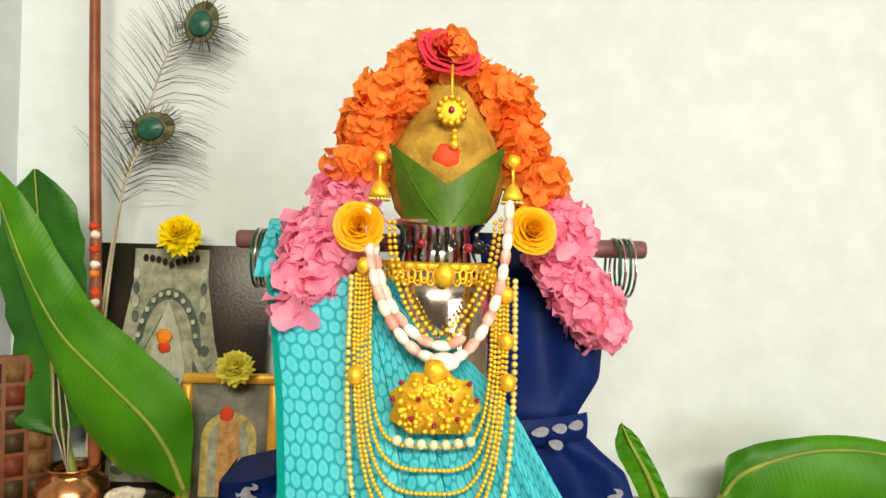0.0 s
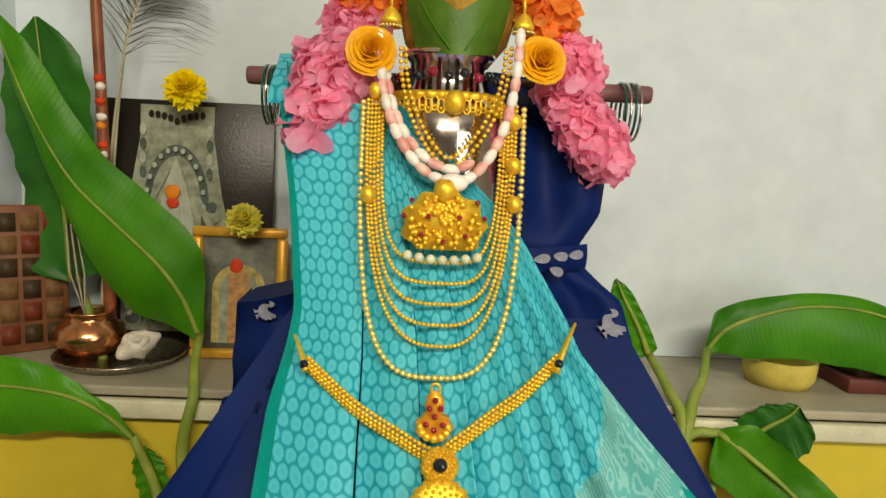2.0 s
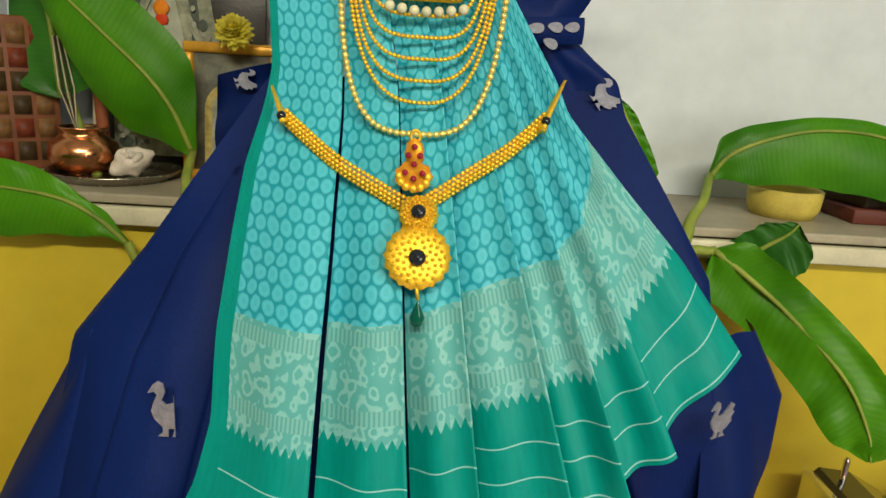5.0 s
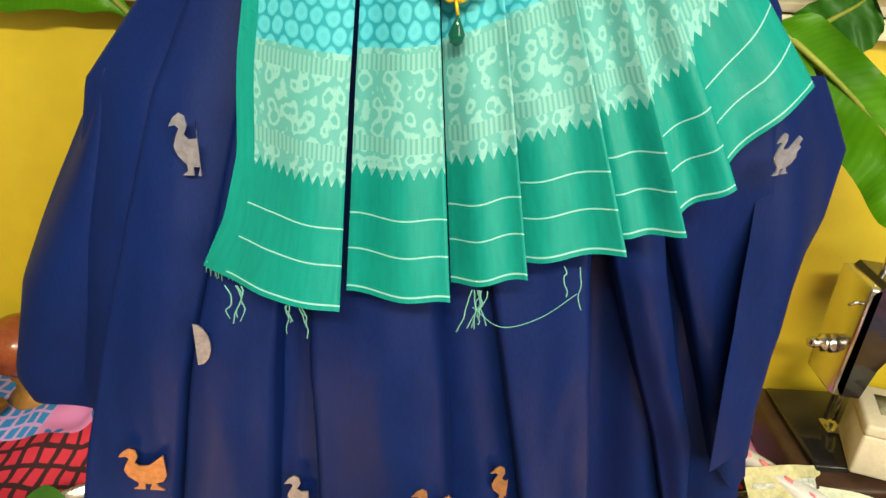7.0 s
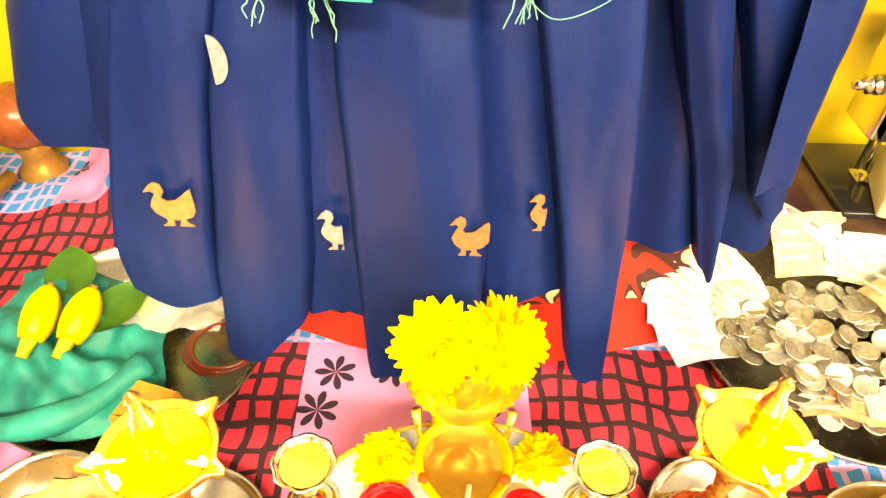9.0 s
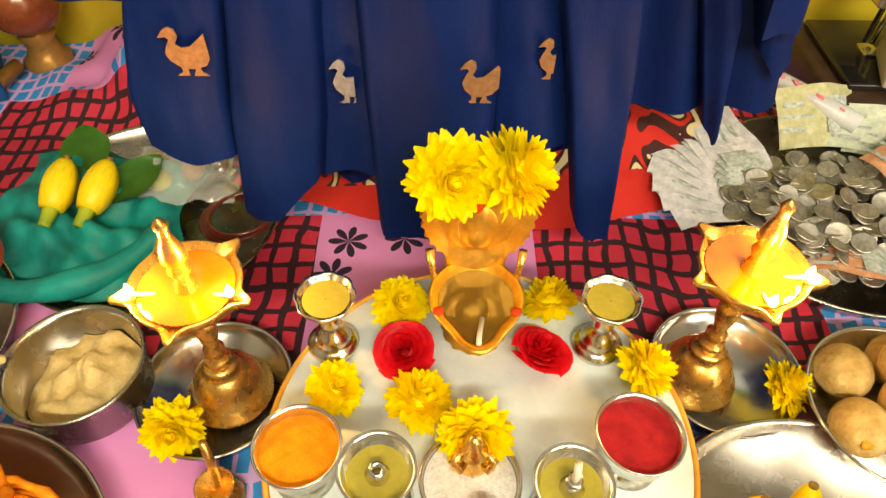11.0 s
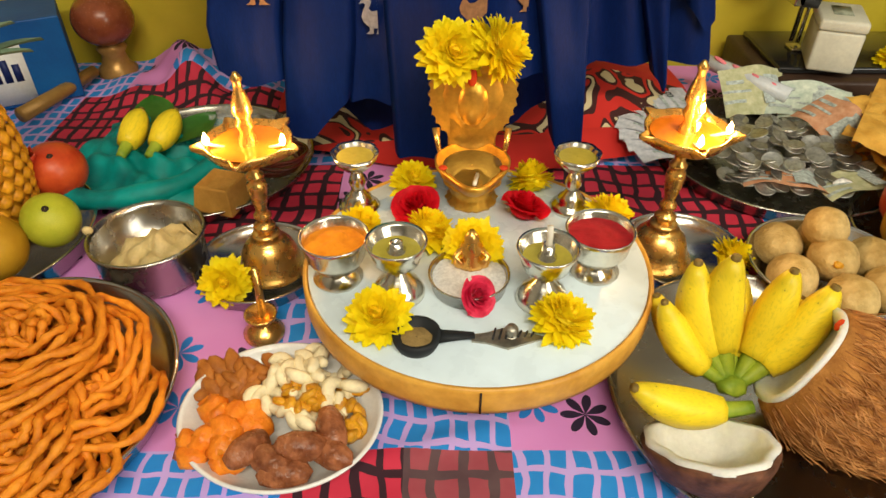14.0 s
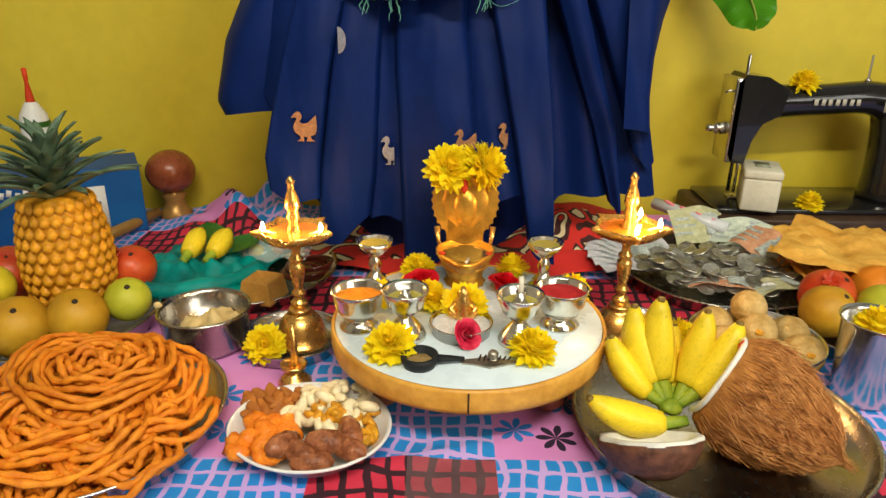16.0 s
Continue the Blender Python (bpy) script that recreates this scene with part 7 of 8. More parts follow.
def laddus():
    rnd = random.Random(14)
    k = 0
    for x, y, z in ((-0.045, -0.018, 0.030), (-0.038, 0.035, 0.030), (0.012, 0.045, 0.030), (0.048, 0.010, 0.030), (0.042, -0.038, 0.030), (0.0, -0.050, 0.030), (0.0, -0.002, 0.040), (-0.004, 0.022, 0.062)):
        t = thing("laddu", (0.430 + x, 0.180 + y, TABLE + z), "round golden-brown besan laddu", "sweet", "laddus in the bowl")
        part("sweet", ball(0.0245 if k < 7 else 0.022, 20, 14, bumpy=0.09, freq=44 + 2 * k, sz=0.95), LADDU, t)
        if k % 2 == 0:
            part("raisin", ball(0.005, 8, 6, m=pose(-0.006 + 0.004 * (k % 3), -0.019, 0.009, 40, 0, 20), sx=1.5, sz=0.5), RAISIN, t)
        k += 1


laddus()


def banana_one(L=0.112, R=0.0185, bend=1.6):
    """Meshes of a banana's body, stalk and tip, from the stalk at the origin along +y, bending up."""
    pts = []
    for i in range(18):
        s = i / 17
        a = bend * (s - 0.15)
        pts.append((0, L * s * (1 - 0.12 * s), L * 0.30 * bend * (s * s - 0.15 * s)))
    body = tube(pts[4:], lambda s: R * max(0.22, (math.sin(math.pi * (0.16 + 0.80 * s))) ** 0.55), 7)
    stalk = tube(pts[:6], lambda s: 0.0058 + 0.003 * s, 7)
    p = Vector(pts[-1])
    d = (p - Vector(pts[-2])).normalized()
    tip = tube([p - d * 0.002, p + d * 0.0035], 0.0040, 7)
    return body.mesh("body"), stalk.mesh("stalk"), tip.mesh("tip")


def bananas():
    A = banana_one()
    bunch = thing("banana_bunch", (0.272, 0.014, TABLE + 0.040), "bunch of ripe yellow bananas joined at a green crown", "bananas")
    part("crown", ball(0.010, 14, 10, bumpy=0.35, freq=150, sz=0.8, sx=1.3), BANANA_GREEN, bunch, "green crown")
    for rz, rx, s in ((62, 20, 0.80), (36, 34, 0.95), (16, 46, 0.98), (4, 36, 0.84), (-44, 36, 0.92), (-68, 26, 0.96), (44, 6, 0.80), (-14, 14, 0.80), (-52, 8, 0.82)):
        m = pose(0, 0, 0, 0, 0, rz) @ pose(0, 0.006, 0, rx, 0, 0) @ Matrix.Diagonal((s, s, s, 1))
        b = part("banana", A[0], BANANA, bunch, m=m)
        part("stalk", A[1], BANANA_GREEN, b)
        part("tip", A[2], BANANA_TIP, b)
    t = thing("banana", (0, 0, 0), "single ripe banana lying on the plate's edge", "banana")
    t.matrix_basis = pose(0.282, -0.006, TABLE + 0.038, -9, 0, 92) @ Matrix.Diagonal((0.95, 0.95, 0.9, 1))
    part("body", A[0], BANANA, t)
    part("stalk", A[1], BANANA_GREEN, t)
    part("tip", A[2], BANANA_TIP, t)
    # pair of bananas on the cloth
    B = banana_one(0.085, 0.0175, 0.35)
    for x, rz in ((-0.352, -6), (-0.318, -14)):
        t = thing("banana", (0, 0, 0), "short ripe banana lying on the folded blouse cloth", "banana", "pair of bananas on the cloth")
        t.matrix_basis = pose(x, 0.362, TABLE + 0.048, 14, 0, rz)
        part("body", B[0], BANANA, t)
        part("stalk", B[1], BANANA_GREEN, t)
        part("tip", B[2], BANANA_TIP, t)


bananas()


def coconuts():
    rnd = random.Random(17)
    t = thing("coconut_half", (0.0, 0.0, 0.0), "half a husked coconut with fibrous brown husk, white flesh showing", "coconut")
    t.matrix_basis = Matrix.Translation((0.314, 0.012, TABLE + 0.078)) @ Vector((0.78, -0.47, -0.41)).to_track_quat("Z", "Y").to_matrix().to_4x4() @ Matrix.Scale(0.87, 4)
    prof = [(0.048, 0.0), (0.056, 0.003), (0.064, 0.020), (0.066, 0.045), (0.058, 0.080), (0.043, 0.110), (0.026, 0.130), (0.012, 0.140), (0.0005, 0.143)]
    husk = lathe(prof, 40, wave=lambda a, z: 1 + 0.03 * math.sin(a * 5 + z * 40) + 0.02 * math.sin(a * 17))
    part("husk", husk, HUSK, t, "coarse brown fibre husk")
    part("flesh", lathe([(0.052, 0.001), (0.055, -0.003), (0.050, -0.005), (0.046, -0.002), (0.038, 0.012), (0.0005, 0.018)], 40, wave=lambda a, z: 1 + 0.04 * math.sin(a * 4 + 1)), FLESH, t, "white coconut flesh")
    part("kumkum_mark", ball(0.006, 10, 8, m=pose(0.0, 0.049, -0.004), sz=0.4, bumpy=0.3, freq=200), PAINT_RED, t)
    g = G()
    zs, rs = [p[1] for p in prof], [p[0] for p in prof]
    for k in range(2600):
        a, z = rnd.uniform(0, 6.28), 0.004 + rnd.random() * 0.125
        ln, drift, lift = rnd.uniform(0.014, 0.040), rnd.uniform(-0.22, 0.22), rnd.random() ** 4 * 0.009
        run = []
        for s in (0.0, 0.35, 0.7, 1.0):
            zz, aa = z + ln * s, a + drift * s * s
            r = float(np.interp(zz, zs, rs)) * (1 + 0.03 * math.sin(aa * 5 + zz * 40) + 0.02 * math.sin(aa * 17)) + 0.0008 + lift * s * s
            run.append((r * math.cos(aa), r * math.sin(aa), zz))
        tube(run, 0.00045, 3, g, cap=False)
    part("fibre", g, HUSK_FIBRE, t, "loose light brown fibre")
    t = thing("coconut_half", (0.0, 0.0, 0.0), "open coconut half with broken white rim lying in the plate", "coconut")
    t.matrix_basis = pose(0.234, -0.048, TABLE + 0.043, -30, 3, 10)
    part("shell", lathe([(0.0005, -0.034), (0.020, -0.031), (0.038, -0.020), (0.047, -0.004), (0.049, 0.003), (0.045, 0.003)], 40, wave=lambda a, z: 1 + 0.03 * math.sin(a * 3)), SHELL, t, "dark brown shell")
    fl = lathe([(0.047, 0.002), (0.047, 0.006), (0.040, 0.006), (0.034, -0.010), (0.018, -0.024), (0.0005, -0.026)], 48, wave=lambda a, z: 1 + 0.05 * math.sin(a * 3 + 1) * (z > -0.01) + 0.03 * math.sin(a * 9))
    part("flesh", fl, FLESH, t, "white flesh with a broken edge")


coconuts()


def fruit(x, y, z, r, material, label, name, sz=1.0, lobes=0.0, sx=1.0):
    t = thing(name, (x, y, TABLE + z), label, name.replace("_", " "))
    part("skin", ball(r, 28, 18, bumpy=0.04, freq=25 + 40 * x, sz=sz, sx=sx), material, t)
    part("stalk_scar", lathe([(0.0005, r * sz + 0.0008), (0.0035, r * sz + 0.0002), (0.0045, r * sz - 0.003)], 10, m=pose(0, 0, 0, 28, 20, 0)), BLACKISH, t)
    if name == "pomegranate":
        crown = lathe([(r * 0.16, r * sz * 0.94), (r * 0.20, r * sz * 1.02), (r * 0.30, r * sz * 1.22), (r * 0.27, r * sz * 1.22), (r * 0.16, r * sz * 1.03), (0.0005, r * sz * 0.98)], 36, m=pose(0, 0, 0, 34, -22, 0), wave=lambda a, z: 1 + (0.28 * math.cos(a * 6) if z > r * sz * 1.1 else 0))
        part("crown", crown, material, t, "toothed calyx crown")


fruit(-0.375, 0.228, 0.050, 0.029, LIME, "yellow-green lime in the fruit plate", "lime")
fruit(-0.420, 0.185, 0.046, 0.036, MOSAMBI, "brownish yellow sweet lime in the fruit plate", "sweet_lime")
fruit(-0.480, 0.160, 0.044, 0.038, MOSAMBI, "brownish yellow sweet lime in the fruit plate", "sweet_lime")
fruit(-0.535, 0.170, 0.042, 0.034, LEMON, "ripe yellow lemon in the fruit plate", "lemon")
fruit(-0.540, 0.215, 0.072, 0.028, LEMON, "ripe yellow lemon in the fruit plate", "lemon")
fruit(-0.408, 0.318, 0.056, 0.034, POMEG, "red pomegranate in the fruit plate", "pomegranate", 0.95)
fruit(-0.560, 0.285, 0.060, 0.040, POMEG, "red pomegranate in the fruit plate", "pomegranate", 0.95)


def pineapple():
    t = thing("pineapple", (-0.462, 0.262, TABLE + 0.014), "ripe orange pineapple with a grey-green leafy crown", "pineapple")
    H, R = 0.168, 0.055

    def rad(s):
        return R * (0.62 + 0.42 * math.sin(math.pi * (0.10 + 0.82 * s)) ** 0.8) * 0.97
    part("core", lathe([(0.0005, 0)] + [(rad(i / 20) - 0.003, H * i / 20) for i in range(21)] + [(0.0005, H)], 32), PINE, t)
    eye = G()
    eye.add([(0, -0.0034, -0.001), (0.008, 0.001, 0.0), (0, 0.001, 0.009), (-0.008, 0.001, 0), (0, 0.001, -0.009), (0.0042, -0.0022, 0.0042), (-0.0042, -0.0022, 0.0042), (-0.0042, -0.0026, -0.0042), (0.0042, -0.0026, -0.0042)],
            [(0, 5, 6), (0, 6, 7), (0, 7, 8), (0, 8, 5), (5, 1, 2), (5, 2, 6), (6, 2, 3), (6, 3, 7), (7, 3, 4), (7, 4, 8), (8, 4, 1), (8, 1, 5)])
    me = eye.mesh("eye")
    for j in range(11):
        for i in range(22):
            a = 2 * math.pi * (i + 0.5 * (j % 2)) / 22
            s = (j + 0.5) / 11
            r = rad(s)
            part("eye", me, PINE, t, m=pose(r * math.sin(a), -r * math.cos(a), H * s, 0, 0, math.degrees(a)) @ pose(0, 0, 0, -18 * (s - 0.5) * 2, 0, 0))
    rnd = random.Random(2)
    for k in range(46):
        s = k / 45
        a = k * 137.5
        ln = 0.105 - 0.035 * s + rnd.uniform(-0.012, 0.012)
        lean = 78 * (1 - s) ** 0.8 + 4
        g = sheet(4, 8, lambda u, v, ln=ln: ((2 * u - 1) * 0.0135 * (1 - v) ** 0.6 * (0.7 + 0.5 * v), 0.0045 * (2 * u - 1) ** 2 - 0.34 * ln * v * v, ln * v * (1 - 0.12 * v)))
        part("crown_leaf", g, PINE_LEAF, t, m=pose(0, 0, H - 0.006 + 0.040 * s, 0, 0, a) @ pose(0, -0.010 * (1 - s), 0, lean * 0.72, 0, 0))


pineapple()


def blouse_plate():
    t = thing("blouse_cloth", (-0.325, 0.400, TABLE + 0.016), "folded teal green blouse cloth on the plate", "cloth")

    def fn(u, v):
        x, y = -0.105 + 0.20 * u, -0.095 + 0.20 * v
        e = 1 - max(abs(2 * u - 1), abs(2 * v - 1)) ** 4
        return (x + 0.010 * math.sin(v * 9), y + 0.012 * math.sin(u * 7), 0.004 + e * (0.018 + 0.014 * noise.noise((u * 4, v * 5, 1)) + 0.007 * math.sin(v * 24 + u * 9) + 0.004 * math.sin(u * 31 - v * 12)) - 0.004 * (1 - e))
    part("cloth", sheet(50, 50, fn), TEAL_CLOTH, t)
    part("roll", tube(smooth_path([(-0.10, -0.085, 0.010), (-0.03, -0.105, 0.014), (0.04, -0.085, 0.016), (0.085, -0.030, 0.016)], 24), lambda s: 0.013 + 0.002 * math.sin(s * 14), 12), TEAL_CLOTH, t)
    for x, y, rz in ((-0.335, 0.440, 20), (-0.300, 0.40, -35)):
        l = thing("betel_leaf", (x, y, TABLE + 0.044), "green betel leaf under the bananas", "leaf", "leaves on the cloth", rz=rz)
        part("blade", sheet(8, 12, lambda u, v: ((2 * u - 1) * 0.026 * math.sin(math.pi * min(1, v * 0.9 + 0.1)) ** 0.7, 0.07 * v, 0.006 * (2 * u - 1) ** 2 + 0.010 * v)), LEAF_DARK, l)
    t = thing("polythene_bag", (-0.245, 0.455, TABLE + 0.03), "clear polythene bag with betel nuts and turmeric inside", "bag")
    part("film", sheet(18, 18, lambda u, v: (-0.055 + 0.12 * u, -0.04 + 0.09 * v, 0.030 * math.sin(math.pi * u) * math.sin(math.pi * v) + 0.012 * noise.noise((u * 5, v * 5, 2)))), POLY, t)
    for x, y, mm in ((-0.02, -0.01, LIME), (0.01, 0.01, mat("betel_nut", (0.35, 0.22, 0.10), 0.6)), (-0.03, 0.02, mat("beige_nut", (0.45, 0.36, 0.22), 0.6)), (0.035, 0.02, STEEL)):
        part("content", ball(0.013, 12, 9, m=Matrix.Translation((x, y, 0.002)), bumpy=0.1, freq=90), mm, t)
    for k in range(6):
        b = thing("glass_bangle", (-0.182 + 0.002 * k, 0.405 - 0.002 * k, TABLE + 0.016 + 0.0042 * k), "shiny brown glass bangle stacked on the plate", "bangle", "stack of brown bangles")
        b.matrix_basis = pose(-0.182 + 0.003 * k, 0.405 - 0.002 * k, TABLE + 0.014 + 0.0042 * k, 5 * math.sin(k), 4 * math.cos(k * 2), 0)
        part("ring", tube([(0.033 * math.cos(a), 0.033 * math.sin(a), 0) for a in np.linspace(0, 6.2832, 37)[:-1]], 0.0022, 6, closed=True), GLASS_BROWN, b)
    t = thing("jaggery_block", (-0.222, 0.318, TABLE + 0.010), "square tan block of jaggery with a hollow top", "jaggery", rz=28)
    part("block", lathe([(0.0005, 0), (0.034, 0), (0.036, 0.003), (0.030, 0.032), (0.028, 0.034), (0.022, 0.026), (0.0005, 0.023)], 4), JAGGERY, t, smooth=False)


blouse_plate()


def money():
    rnd = random.Random(41)
    c = Vector((0.480, 0.435, TABLE))

    def note(x, y, z, rx, ry, rz, material, w=0.142, h=0.066, curve=0.012, value=""):
        t = thing("banknote", (0, 0, 0), "worn printed banknote fanned on the money plate", "banknote", "banknotes on the plate")
        t.matrix_basis = Matrix.Translation(c + Vector((x, y, z))) @ pose(0, 0, 0, rx, ry, rz)
        part("paper", sheet(16, 4, lambda u, v: ((u - 0.5) * w, (v - 0.5) * h, curve * math.sin(math.pi * u) + 0.003 * math.sin(u * 9 + v * 3))), material, t)
        g = G()
        for px, py, pw, ph in ((0.02, 0.0, 0.03, 0.045), (-0.03, 0.015, 0.025, 0.006), (-0.03, 0.0, 0.04, 0.004), (-0.035, -0.016, 0.03, 0.005)):
            sheet(4, 1, lambda u, v: (px + (u - 0.5) * pw, py + (v - 0.5) * ph, curve * math.sin(math.pi * (0.5 + (px + (u - 0.5) * pw) / w)) + 0.003 * math.sin((0.5 + (px + (u - 0.5) * pw) / w) * 9 + (0.5 + py / h) * 3) + 0.0012), g)
        part("print", g, mat_print, t)
        if value:
            cu = bpy.data.curves.new("number", "FONT")
            cu.body, cu.size, cu.extrude = value, 0.014, 0.0001
            cu.materials.append(INK)
            o = new("number", cu)
            o.parent = t
            o.matrix_basis = pose(-w / 2 + 0.006, -0.004, 0.0045, 0, 0, 0)
    mat_print = mat("note_print", (0.42, 0.48, 0.46), 0.7, scale=200, var=0.4)
    for k in range(8):
        a = 112 + 13 * k
        note(-0.085 + 0.05 * math.cos(math.radians(a)), 0.02 + 0.055 * math.sin(math.radians(a)), 0.030 - 0.0014 * k, 0, 6, a + 180 - 8, NOTE_GREY, curve=0.006, value="100" if k % 2 == 0 else "")
    note(0.010, 0.125, 0.040, 38, 0, 6, NOTE_OLIVE, 0.10, 0.075)
    for k in range(4):
        note(0.075 + 0.022 * k, 0.10 - 0.026 * k, 0.036 - 0.002 * k, 30 - 5 * k, 0, -18 - 16 * k, NOTE_GREEN, 0.12, 0.06)
    note(0.075, 0.02, 0.040, 24, 18, -62, NOTE_ORANGE, 0.09, 0.06, 0.022)
    note(0.115, -0.02, 0.028, 8, -8, 60, NOTE_ORANGE, 0.11, 0.06)
    note(-0.03, -0.095, 0.026, -6, 0, -14, NOTE_ORANGE, 0.10, 0.05)
    note(0.05, -0.105, 0.026, -8, 0, 12, NOTE_OLIVE, 0.10, 0.05)
    coin = lathe([(0.0003, 0.0), (0.0118, 0.0), (0.0122, 0.0004), (0.0122, 0.0014), (0.0118, 0.0018), (0.0108, 0.0015), (0.0003, 0.0015)], 20).mesh("coin")
    for k in range(190):
        a, q = rnd.uniform(0, 6.28), math.sqrt(rnd.random())
        x, y = -0.012 + 0.118 * q * math.cos(a), -0.028 + 0.092 * q * math.sin(a)
        ob = part("coin", coin, COIN, None)
        s = rnd.uniform(0.8, 1.1)
        ob.matrix_basis = Matrix.Translation(c + Vector((x, y, 0.026 + 0.022 * (1 - q * q) * rnd.random() + 0.003))) @ pose(0, 0, 0, rnd.uniform(-24, 24), rnd.uniform(-24, 24), rnd.uniform(0, 360)) @ Matrix.Diagonal((s, s, s, 1))
        tagged(ob, "small worn steel coin in the money heap", "coin", "heap of coins")


money()


def back_table():
    # red printed cloth below the figure
    def fn(u, v):
        x = -0.20 + 0.60 * u
        y0 = 0.470 - 0.07 * math.sin(math.pi * min(1.0, max(0.0, u))) + 0.03 * (u > 0.85) * (u - 0.85) / 0.15
        y = y0 + (0.70 - y0) * v
        return (x, y, TABLE + 0.008 + 0.006 * noise.noise((x * 14, y * 14, 3)) + 0.010 * min(1, v * 6) + 0.050 * math.exp(-((x - 0.27) / 0.11) ** 2) * math.exp(-((y - 0.60) / 0.10) ** 2) + 0.030 * math.exp(-((x + 0.10) / 0.08) ** 2) * math.exp(-((y - 0.60) / 0.08) ** 2))
    t = thing("red_cloth", (0, 0, 0), "red cloth with dark floral border spread under the figure", "cloth")
    part("cloth", sheet(70, 36, fn), REDCLOTH, t)
    # white tumbler, fruit and fried sheets on the right
    t = thing("steel_tumbler", (0.520, 0.098, TABLE), "tall steel tumbler full of yellow petals", "tumbler")
    part("body", lathe([(0.0005, 0), (0.030, 0), (0.0315, 0.003), (0.0365, 0.094), (0.040, 0.099), (0.0395, 0.1005), (0.0355, 0.095), (0.030, 0.006), (0.0005, 0.005)], 48), STEEL, t)
    flower(0, (0.520, 0.096, TABLE + 0.080), "yellow chrysanthemum petals filling the tumbler", 1.25, 10, 0, 0)
    dish(0.600, 0.245, 0.105, 0.022, "steel plate with mixed fruit", material=STEEL_DARK)
    fruit(0.560, 0.265, 0.050, 0.036, POMEG, "red pomegranate on the plate", "pomegranate")
    fruit(0.540, 0.225, 0.046, 0.034, MOSAMBI, "yellow-brown sweet lime on the plate", "sweet_lime")
    fruit(0.615, 0.225, 0.046, 0.036, LIME, "green lime on the plate", "lime")
    fruit(0.640, 0.285, 0.048, 0.036, ORANGE_SKIN, "bright orange fruit on the plate", "orange")
    for k in range(6):
        t = thing("fried_sheet", (0, 0, 0), "crinkled yellow-orange fried papad in a pile", "snack", "pile of papads")
        t.matrix_basis = pose(0.665 + 0.02 * math.sin(k * 2.1), 0.400 + 0.015 * math.cos(k * 1.7), TABLE + 0.008 + 0.011 * k, 4 * math.sin(k), 5 * math.cos(k), 47 * k)
        part("sheet", sheet(24, 24, lambda u, v, k=k: ((u - 0.5) * 0.20, (v - 0.5) * 0.17, 0.010 * noise.noise((u * 4, v * 4, k * 3.3)) + 0.006 * noise.noise((u * 11, v * 11, k)) + 0.008)), FRY, t)
    # boxes and clutter at the left
    t = thing("tea_box", (0, 0, 0), "blue cardboard carton with a white label", "box")
    t.matrix_basis = pose(-0.695, 0.600, TABLE, 0, 0, 27)
    part("carton", box(0.34, 0.11, 0.125, 0.002), BLUE_CARD, t, smooth=False)
    part("label", box(0.085, 0.001, 0.088, 0), WHITE_PLASTIC, t, "plain white label", m=Matrix.Translation((0.066, -0.0562, 0.006)))
    for k in range(4):
        part("dark_bar", box(0.010, 0.0008, 0.026 if k % 2 else 0.034, 0), mat("navy_print", (0.01, 0.02, 0.10), 0.5), t, m=Matrix.Translation((0.052 + 0.014 * k, -0.0572, 0.040)))
    for k in range(9):
        part("pale_mark", box(0.008, 0.0008, 0.012, 0), WHITE_PLASTIC, t, m=pose(-0.10 + 0.012 * k, -0.0555, 0.085 + 0.003 * (k % 3), 0, 15, 0))
    t = thing("wooden_finial", (-0.498, 0.715, TABLE), "polished red-brown wooden ball finial on a turned neck", "finial")
    part("neck", lathe([(0.030, 0), (0.032, 0.008), (0.022, 0.018), (0.018, 0.034), (0.024, 0.044), (0.014, 0.056)], 28), mat("gilt_neck", (0.40, 0.22, 0.06), 0.35, 0.4), t, "gilt turned neck")
    part("knob", ball(0.047, 28, 18, m=Matrix.Translation((0, 0, 0.090)), sz=0.9), WOOD_RED, t)
    t = thing("brass_rail", (-0.52, 0.63, TABLE + 0.012), "short gilt turned rail lying on the sheet", "rail")
    part("rail", tube([(-0.045, -0.10, 0.004), (-0.02, -0.02, 0.004), (0.0, 0.05, 0.006)], lambda s: 0.011 + 0.003 * math.sin(s * 12), 12), mat("gilt_wood", (0.36, 0.20, 0.05), 0.4, 0.3), t)
    t = thing("squeeze_bottle", (-0.735, 0.70, TABLE), "white plastic bottle with an orange nozzle", "bottle")
    part("body", lathe([(0.0005, 0), (0.026, 0), (0.027, 0.004), (0.027, 0.17), (0.024, 0.20), (0.013, 0.22), (0.010, 0.225)], 28), WHITE_PLASTIC, t)
    part("nozzle", lathe([(0.008, 0.222), (0.007, 0.235), (0.003, 0.262), (0.004, 0.264), (0.0045, 0.285), (0.0005, 0.287)], 16), PAINT_RED, t, "orange-red nozzle")
    part("dark_band", lathe([(0.0273, 0.18), (0.0262, 0.19)], 28), LEAF_DARK, t)


back_table()


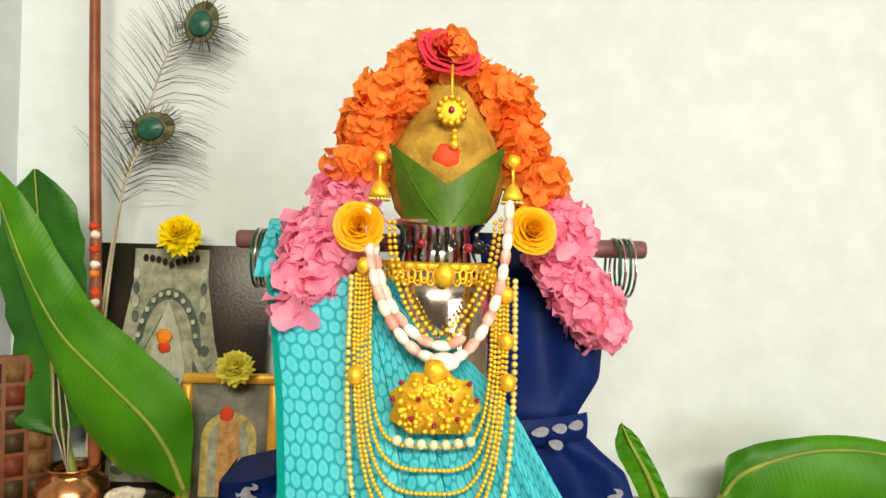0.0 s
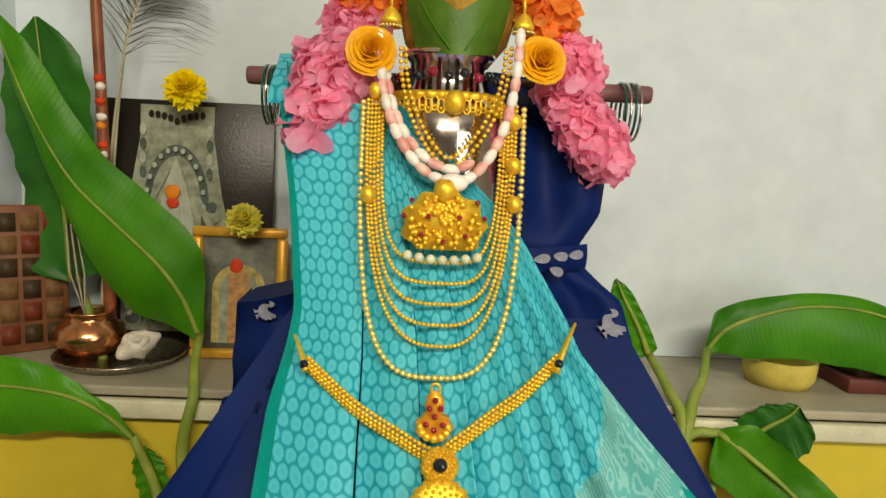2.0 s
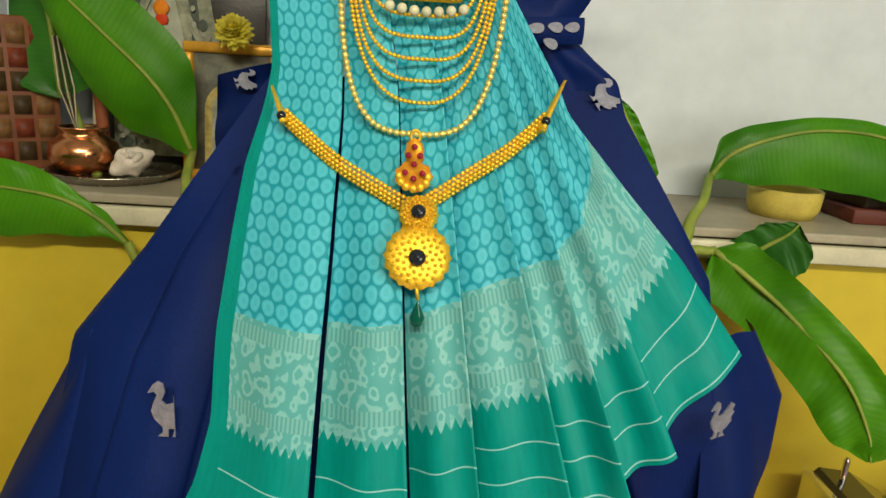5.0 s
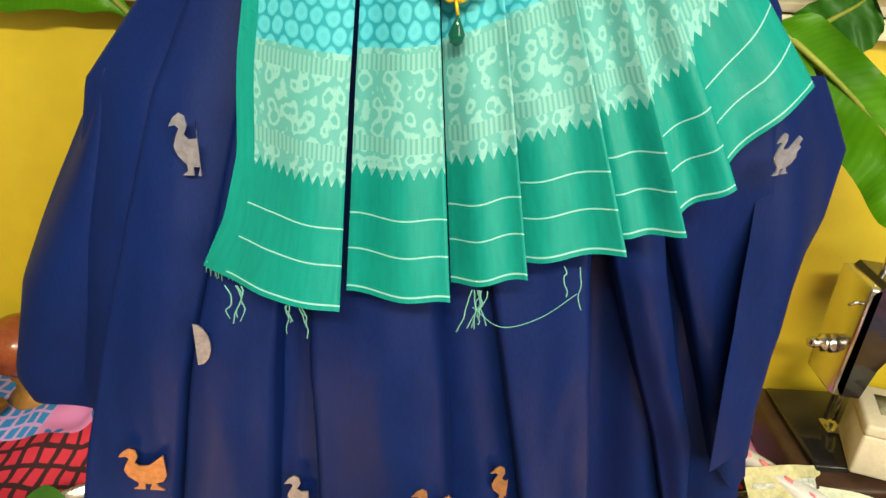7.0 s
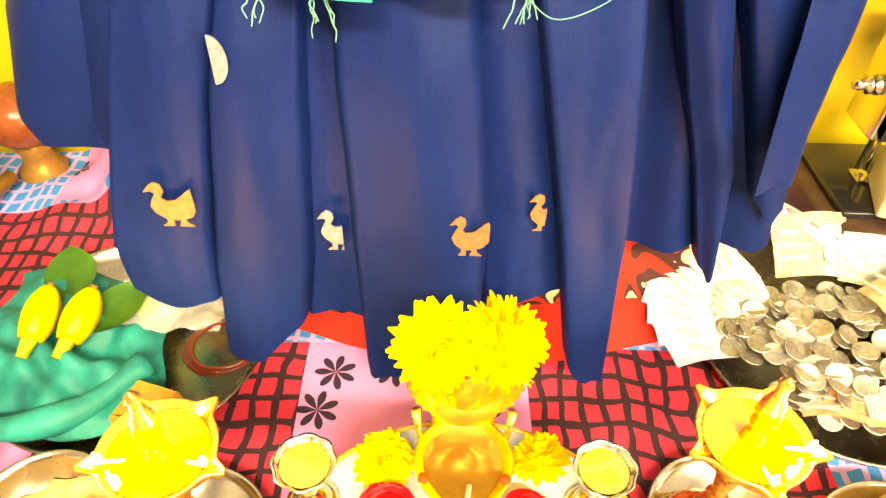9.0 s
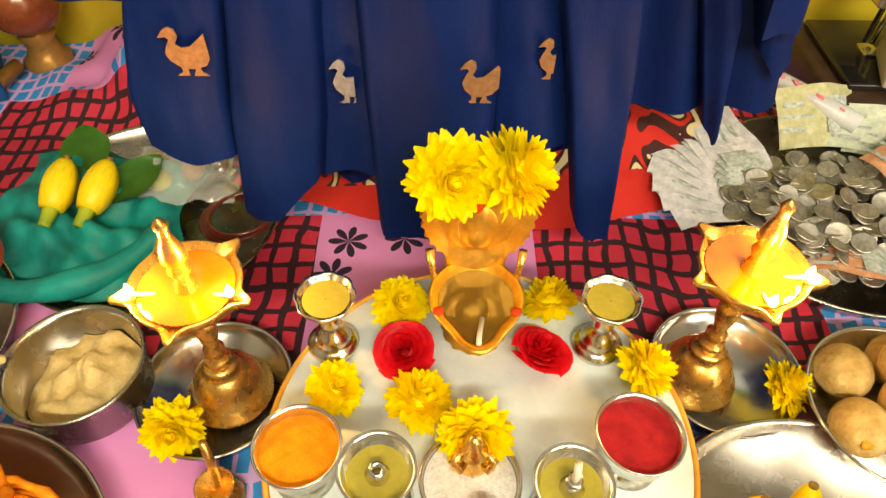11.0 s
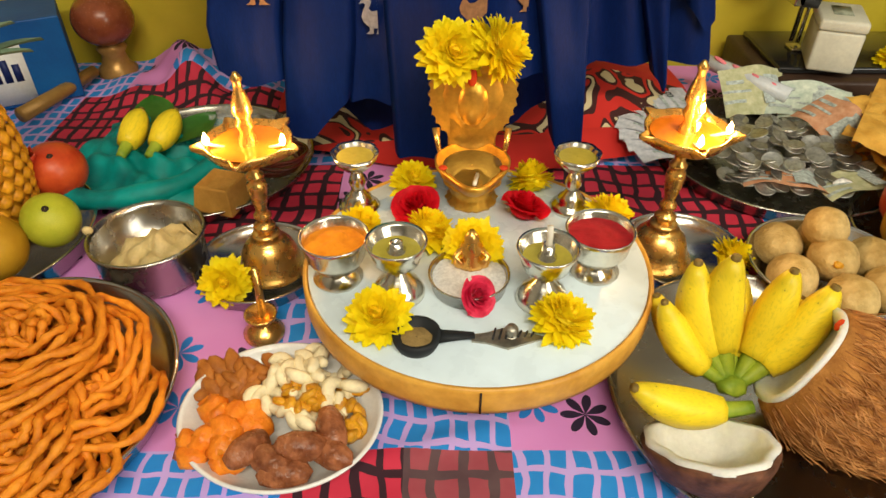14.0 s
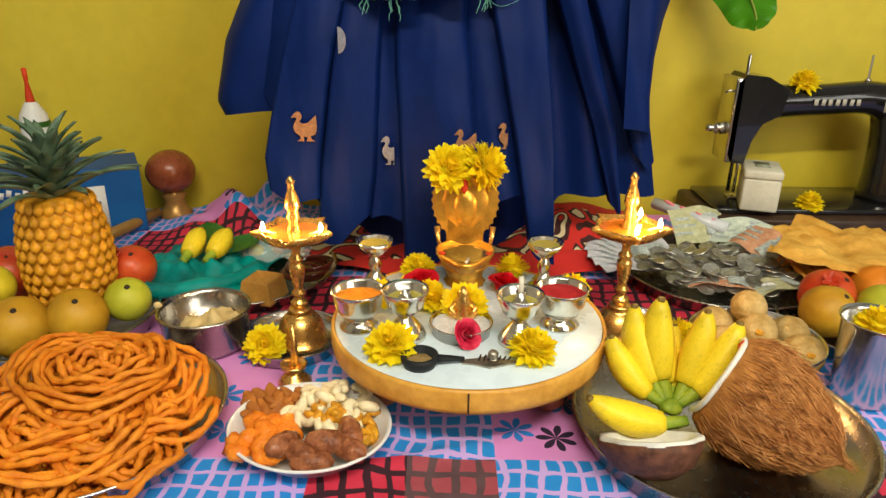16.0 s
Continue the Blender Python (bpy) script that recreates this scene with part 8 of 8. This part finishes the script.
def sewing_machine():
    t = thing("sewing_machine", (0.70, 0.665, TABLE), "old black enamelled sewing machine with steel face plate", "sewing machine")
    o = Matrix.Translation((-0.70, -0.665, -TABLE))
    part("bed", box(0.50, 0.19, 0.055, 0.006), WOOD_DARK, t, m=Matrix.Translation((0.06, -0.005, 0)))
    part("bed_plate", box(0.46, 0.15, 0.010, 0.003), BLACK_ENAMEL, t, m=Matrix.Translation((0.06, 0.0, 0.056)))
    arm = smooth_path([(0.585, 0.665, 0.995), (0.64, 0.665, 0.996), (0.72, 0.665, 1.000), (0.80, 0.665, 1.004), (0.845, 0.665, 0.985), (0.862, 0.665, 0.93), (0.868, 0.665, 0.87), (0.870, 0.665, 0.818)], 40)
    part("arm", tube([o @ p for p in arm], lambda s: 0.034 - 0.006 * math.sin(math.pi * min(1, s * 1.7)) + 0.020 * max(0, s - 0.45) + 0.02 * max(0, s - 0.88), 24, flat=1.0), BLACK_ENAMEL, t)
    head = [(0.548, 0.905), (0.556, 0.890), (0.580, 0.888), (0.588, 0.930), (0.602, 0.960), (0.632, 0.976), (0.640, 1.020), (0.600, 1.042), (0.562, 1.046), (0.549, 1.032)]
    part("head", plate_poly([(x - 0.70, z - TABLE) for x, z in head], 0.062), BLACK_ENAMEL, t, m=Matrix.Translation((0, -0.033, 0)), smooth=False)
    part("face_plate", box(0.016, 0.066, 0.150, 0.003), STEEL, t, m=o @ pose(0.553, 0.665, 0.890), label="bright steel face plate")
    part("needle_bar", lathe([(0.0005, 0), (0.0035, 0), (0.0035, 0.245), (0.002, 0.25), (0.0005, 0.25)], 12), STEEL, t, m=o @ pose(0.574, 0.665, 0.828))
    part("presser_bar", lathe([(0.0005, 0), (0.003, 0), (0.003, 0.07), (0.0005, 0.07)], 12), STEEL, t, m=o @ pose(0.586, 0.668, 0.824))
    part("presser_foot", box(0.020, 0.026, 0.005, 0.001), STEEL, t, m=o @ pose(0.580, 0.660, 0.8165))
    part("tension_knob", lathe([(0.0005, 0.034), (0.006, 0.033), (0.007, 0.026), (0.005, 0.020), (0.011, 0.018), (0.011, 0.014), (0.006, 0.012), (0.012, 0.008), (0.012, 0.004), (0.004, 0.0)], 20, m=o @ pose(0.547, 0.660, 0.948, 0, -90, 0)), STEEL, t)
    part("thread_lever", tube([o @ Vector(p) for p in ((0.549, 0.64, 1.016), (0.538, 0.64, 1.018), (0.530, 0.64, 1.014))], 0.002, 6), STEEL, t)
    part("spool_pin", lathe([(0.0005, 0), (0.006, 0), (0.006, 0.004), (0.0022, 0.006), (0.0022, 0.045), (0.0005, 0.046)], 12), STEEL, t, m=o @ pose(0.79, 0.665, 1.032))
    part("hand_wheel", lathe([(0.0005, 0), (0.03, 0.0), (0.066, 0.004), (0.070, 0.012), (0.066, 0.020), (0.03, 0.024), (0.0005, 0.024)], 40, m=o @ pose(0.925, 0.665, 0.985, 0, 90, 0)), BLACK_ENAMEL, t)
    badge = part("badge", lathe([(0.0005, 0.002), (0.013, 0.0018), (0.015, 0.0), (0.0005, -0.001)], 32, m=o @ pose(0.872, 0.6135, 0.862, 90, 0, 0)), BRASS_DARK, t, "round gilt badge")
    for k in range(7):
        part("gilt_bar", box(0.007, 0.0008, 0.011, 0), mat("gilt_transfer", (0.50, 0.48, 0.40), 0.4), t, m=o @ pose(0.690 + 0.0125 * k, 0.6335 + 0.0002 * k, 0.994, 0, 8 * (k % 2), 0))
    part("gilt_panel", box(0.022, 0.0008, 0.018, 0), mat("gilt_transfer", (0.40, 0.38, 0.32), 0.4), t, m=o @ pose(0.815, 0.622, 0.985))
    b = thing("plastic_box", (0.606, 0.612, TABLE + 0.0665), "small off-white plastic box on the machine's bed", "box", rz=-18)
    part("body", box(0.062, 0.085, 0.058, 0.004), BOX_WHITE, b)
    part("lid", box(0.064, 0.087, 0.016, 0.004), BOX_WHITE, b, m=Matrix.Translation((0, 0, 0.0582)))
    part("grey_mark", box(0.026, 0.040, 0.0006, 0), POSTER_STONE, b, m=Matrix.Translation((0, 0.004, 0.0743)))
    tb = thing("rolled_packet", (0.462, 0.560, TABLE + 0.045), "rolled clear plastic packet printed with pink marks", "packet")
    part("roll", tube([(-0.035, 0.07, 0.018), (0.02, 0.02, 0.010), (0.068, -0.020, 0.0)], lambda s: 0.013 + 0.002 * s, 14, flat=0.8), mat("milky_film", (0.55, 0.58, 0.60), 0.25, scale=20, coat=0.3), tb)
    for k in range(4):
        part("pink_mark", ball(0.008, 8, 6, m=pose(-0.015 + 0.022 * k, 0.044 - 0.019 * k, 0.026 - 0.005 * k, 0, 20, -40) @ Matrix.Diagonal((1.5, 0.5, 0.35, 1))), mat("pink_print", (0.75, 0.20, 0.24), 0.5), tb)
    flower(2, (0.672, 0.655, 1.022), "yellow chrysanthemum laid on the sewing machine's arm", 1.15, 15, 0, 0)
    flower(0, (0.700, 0.606, TABLE + 0.066), "yellow chrysanthemum on the sewing machine's bed", 1.05, 10, 0, 0)


sewing_machine()
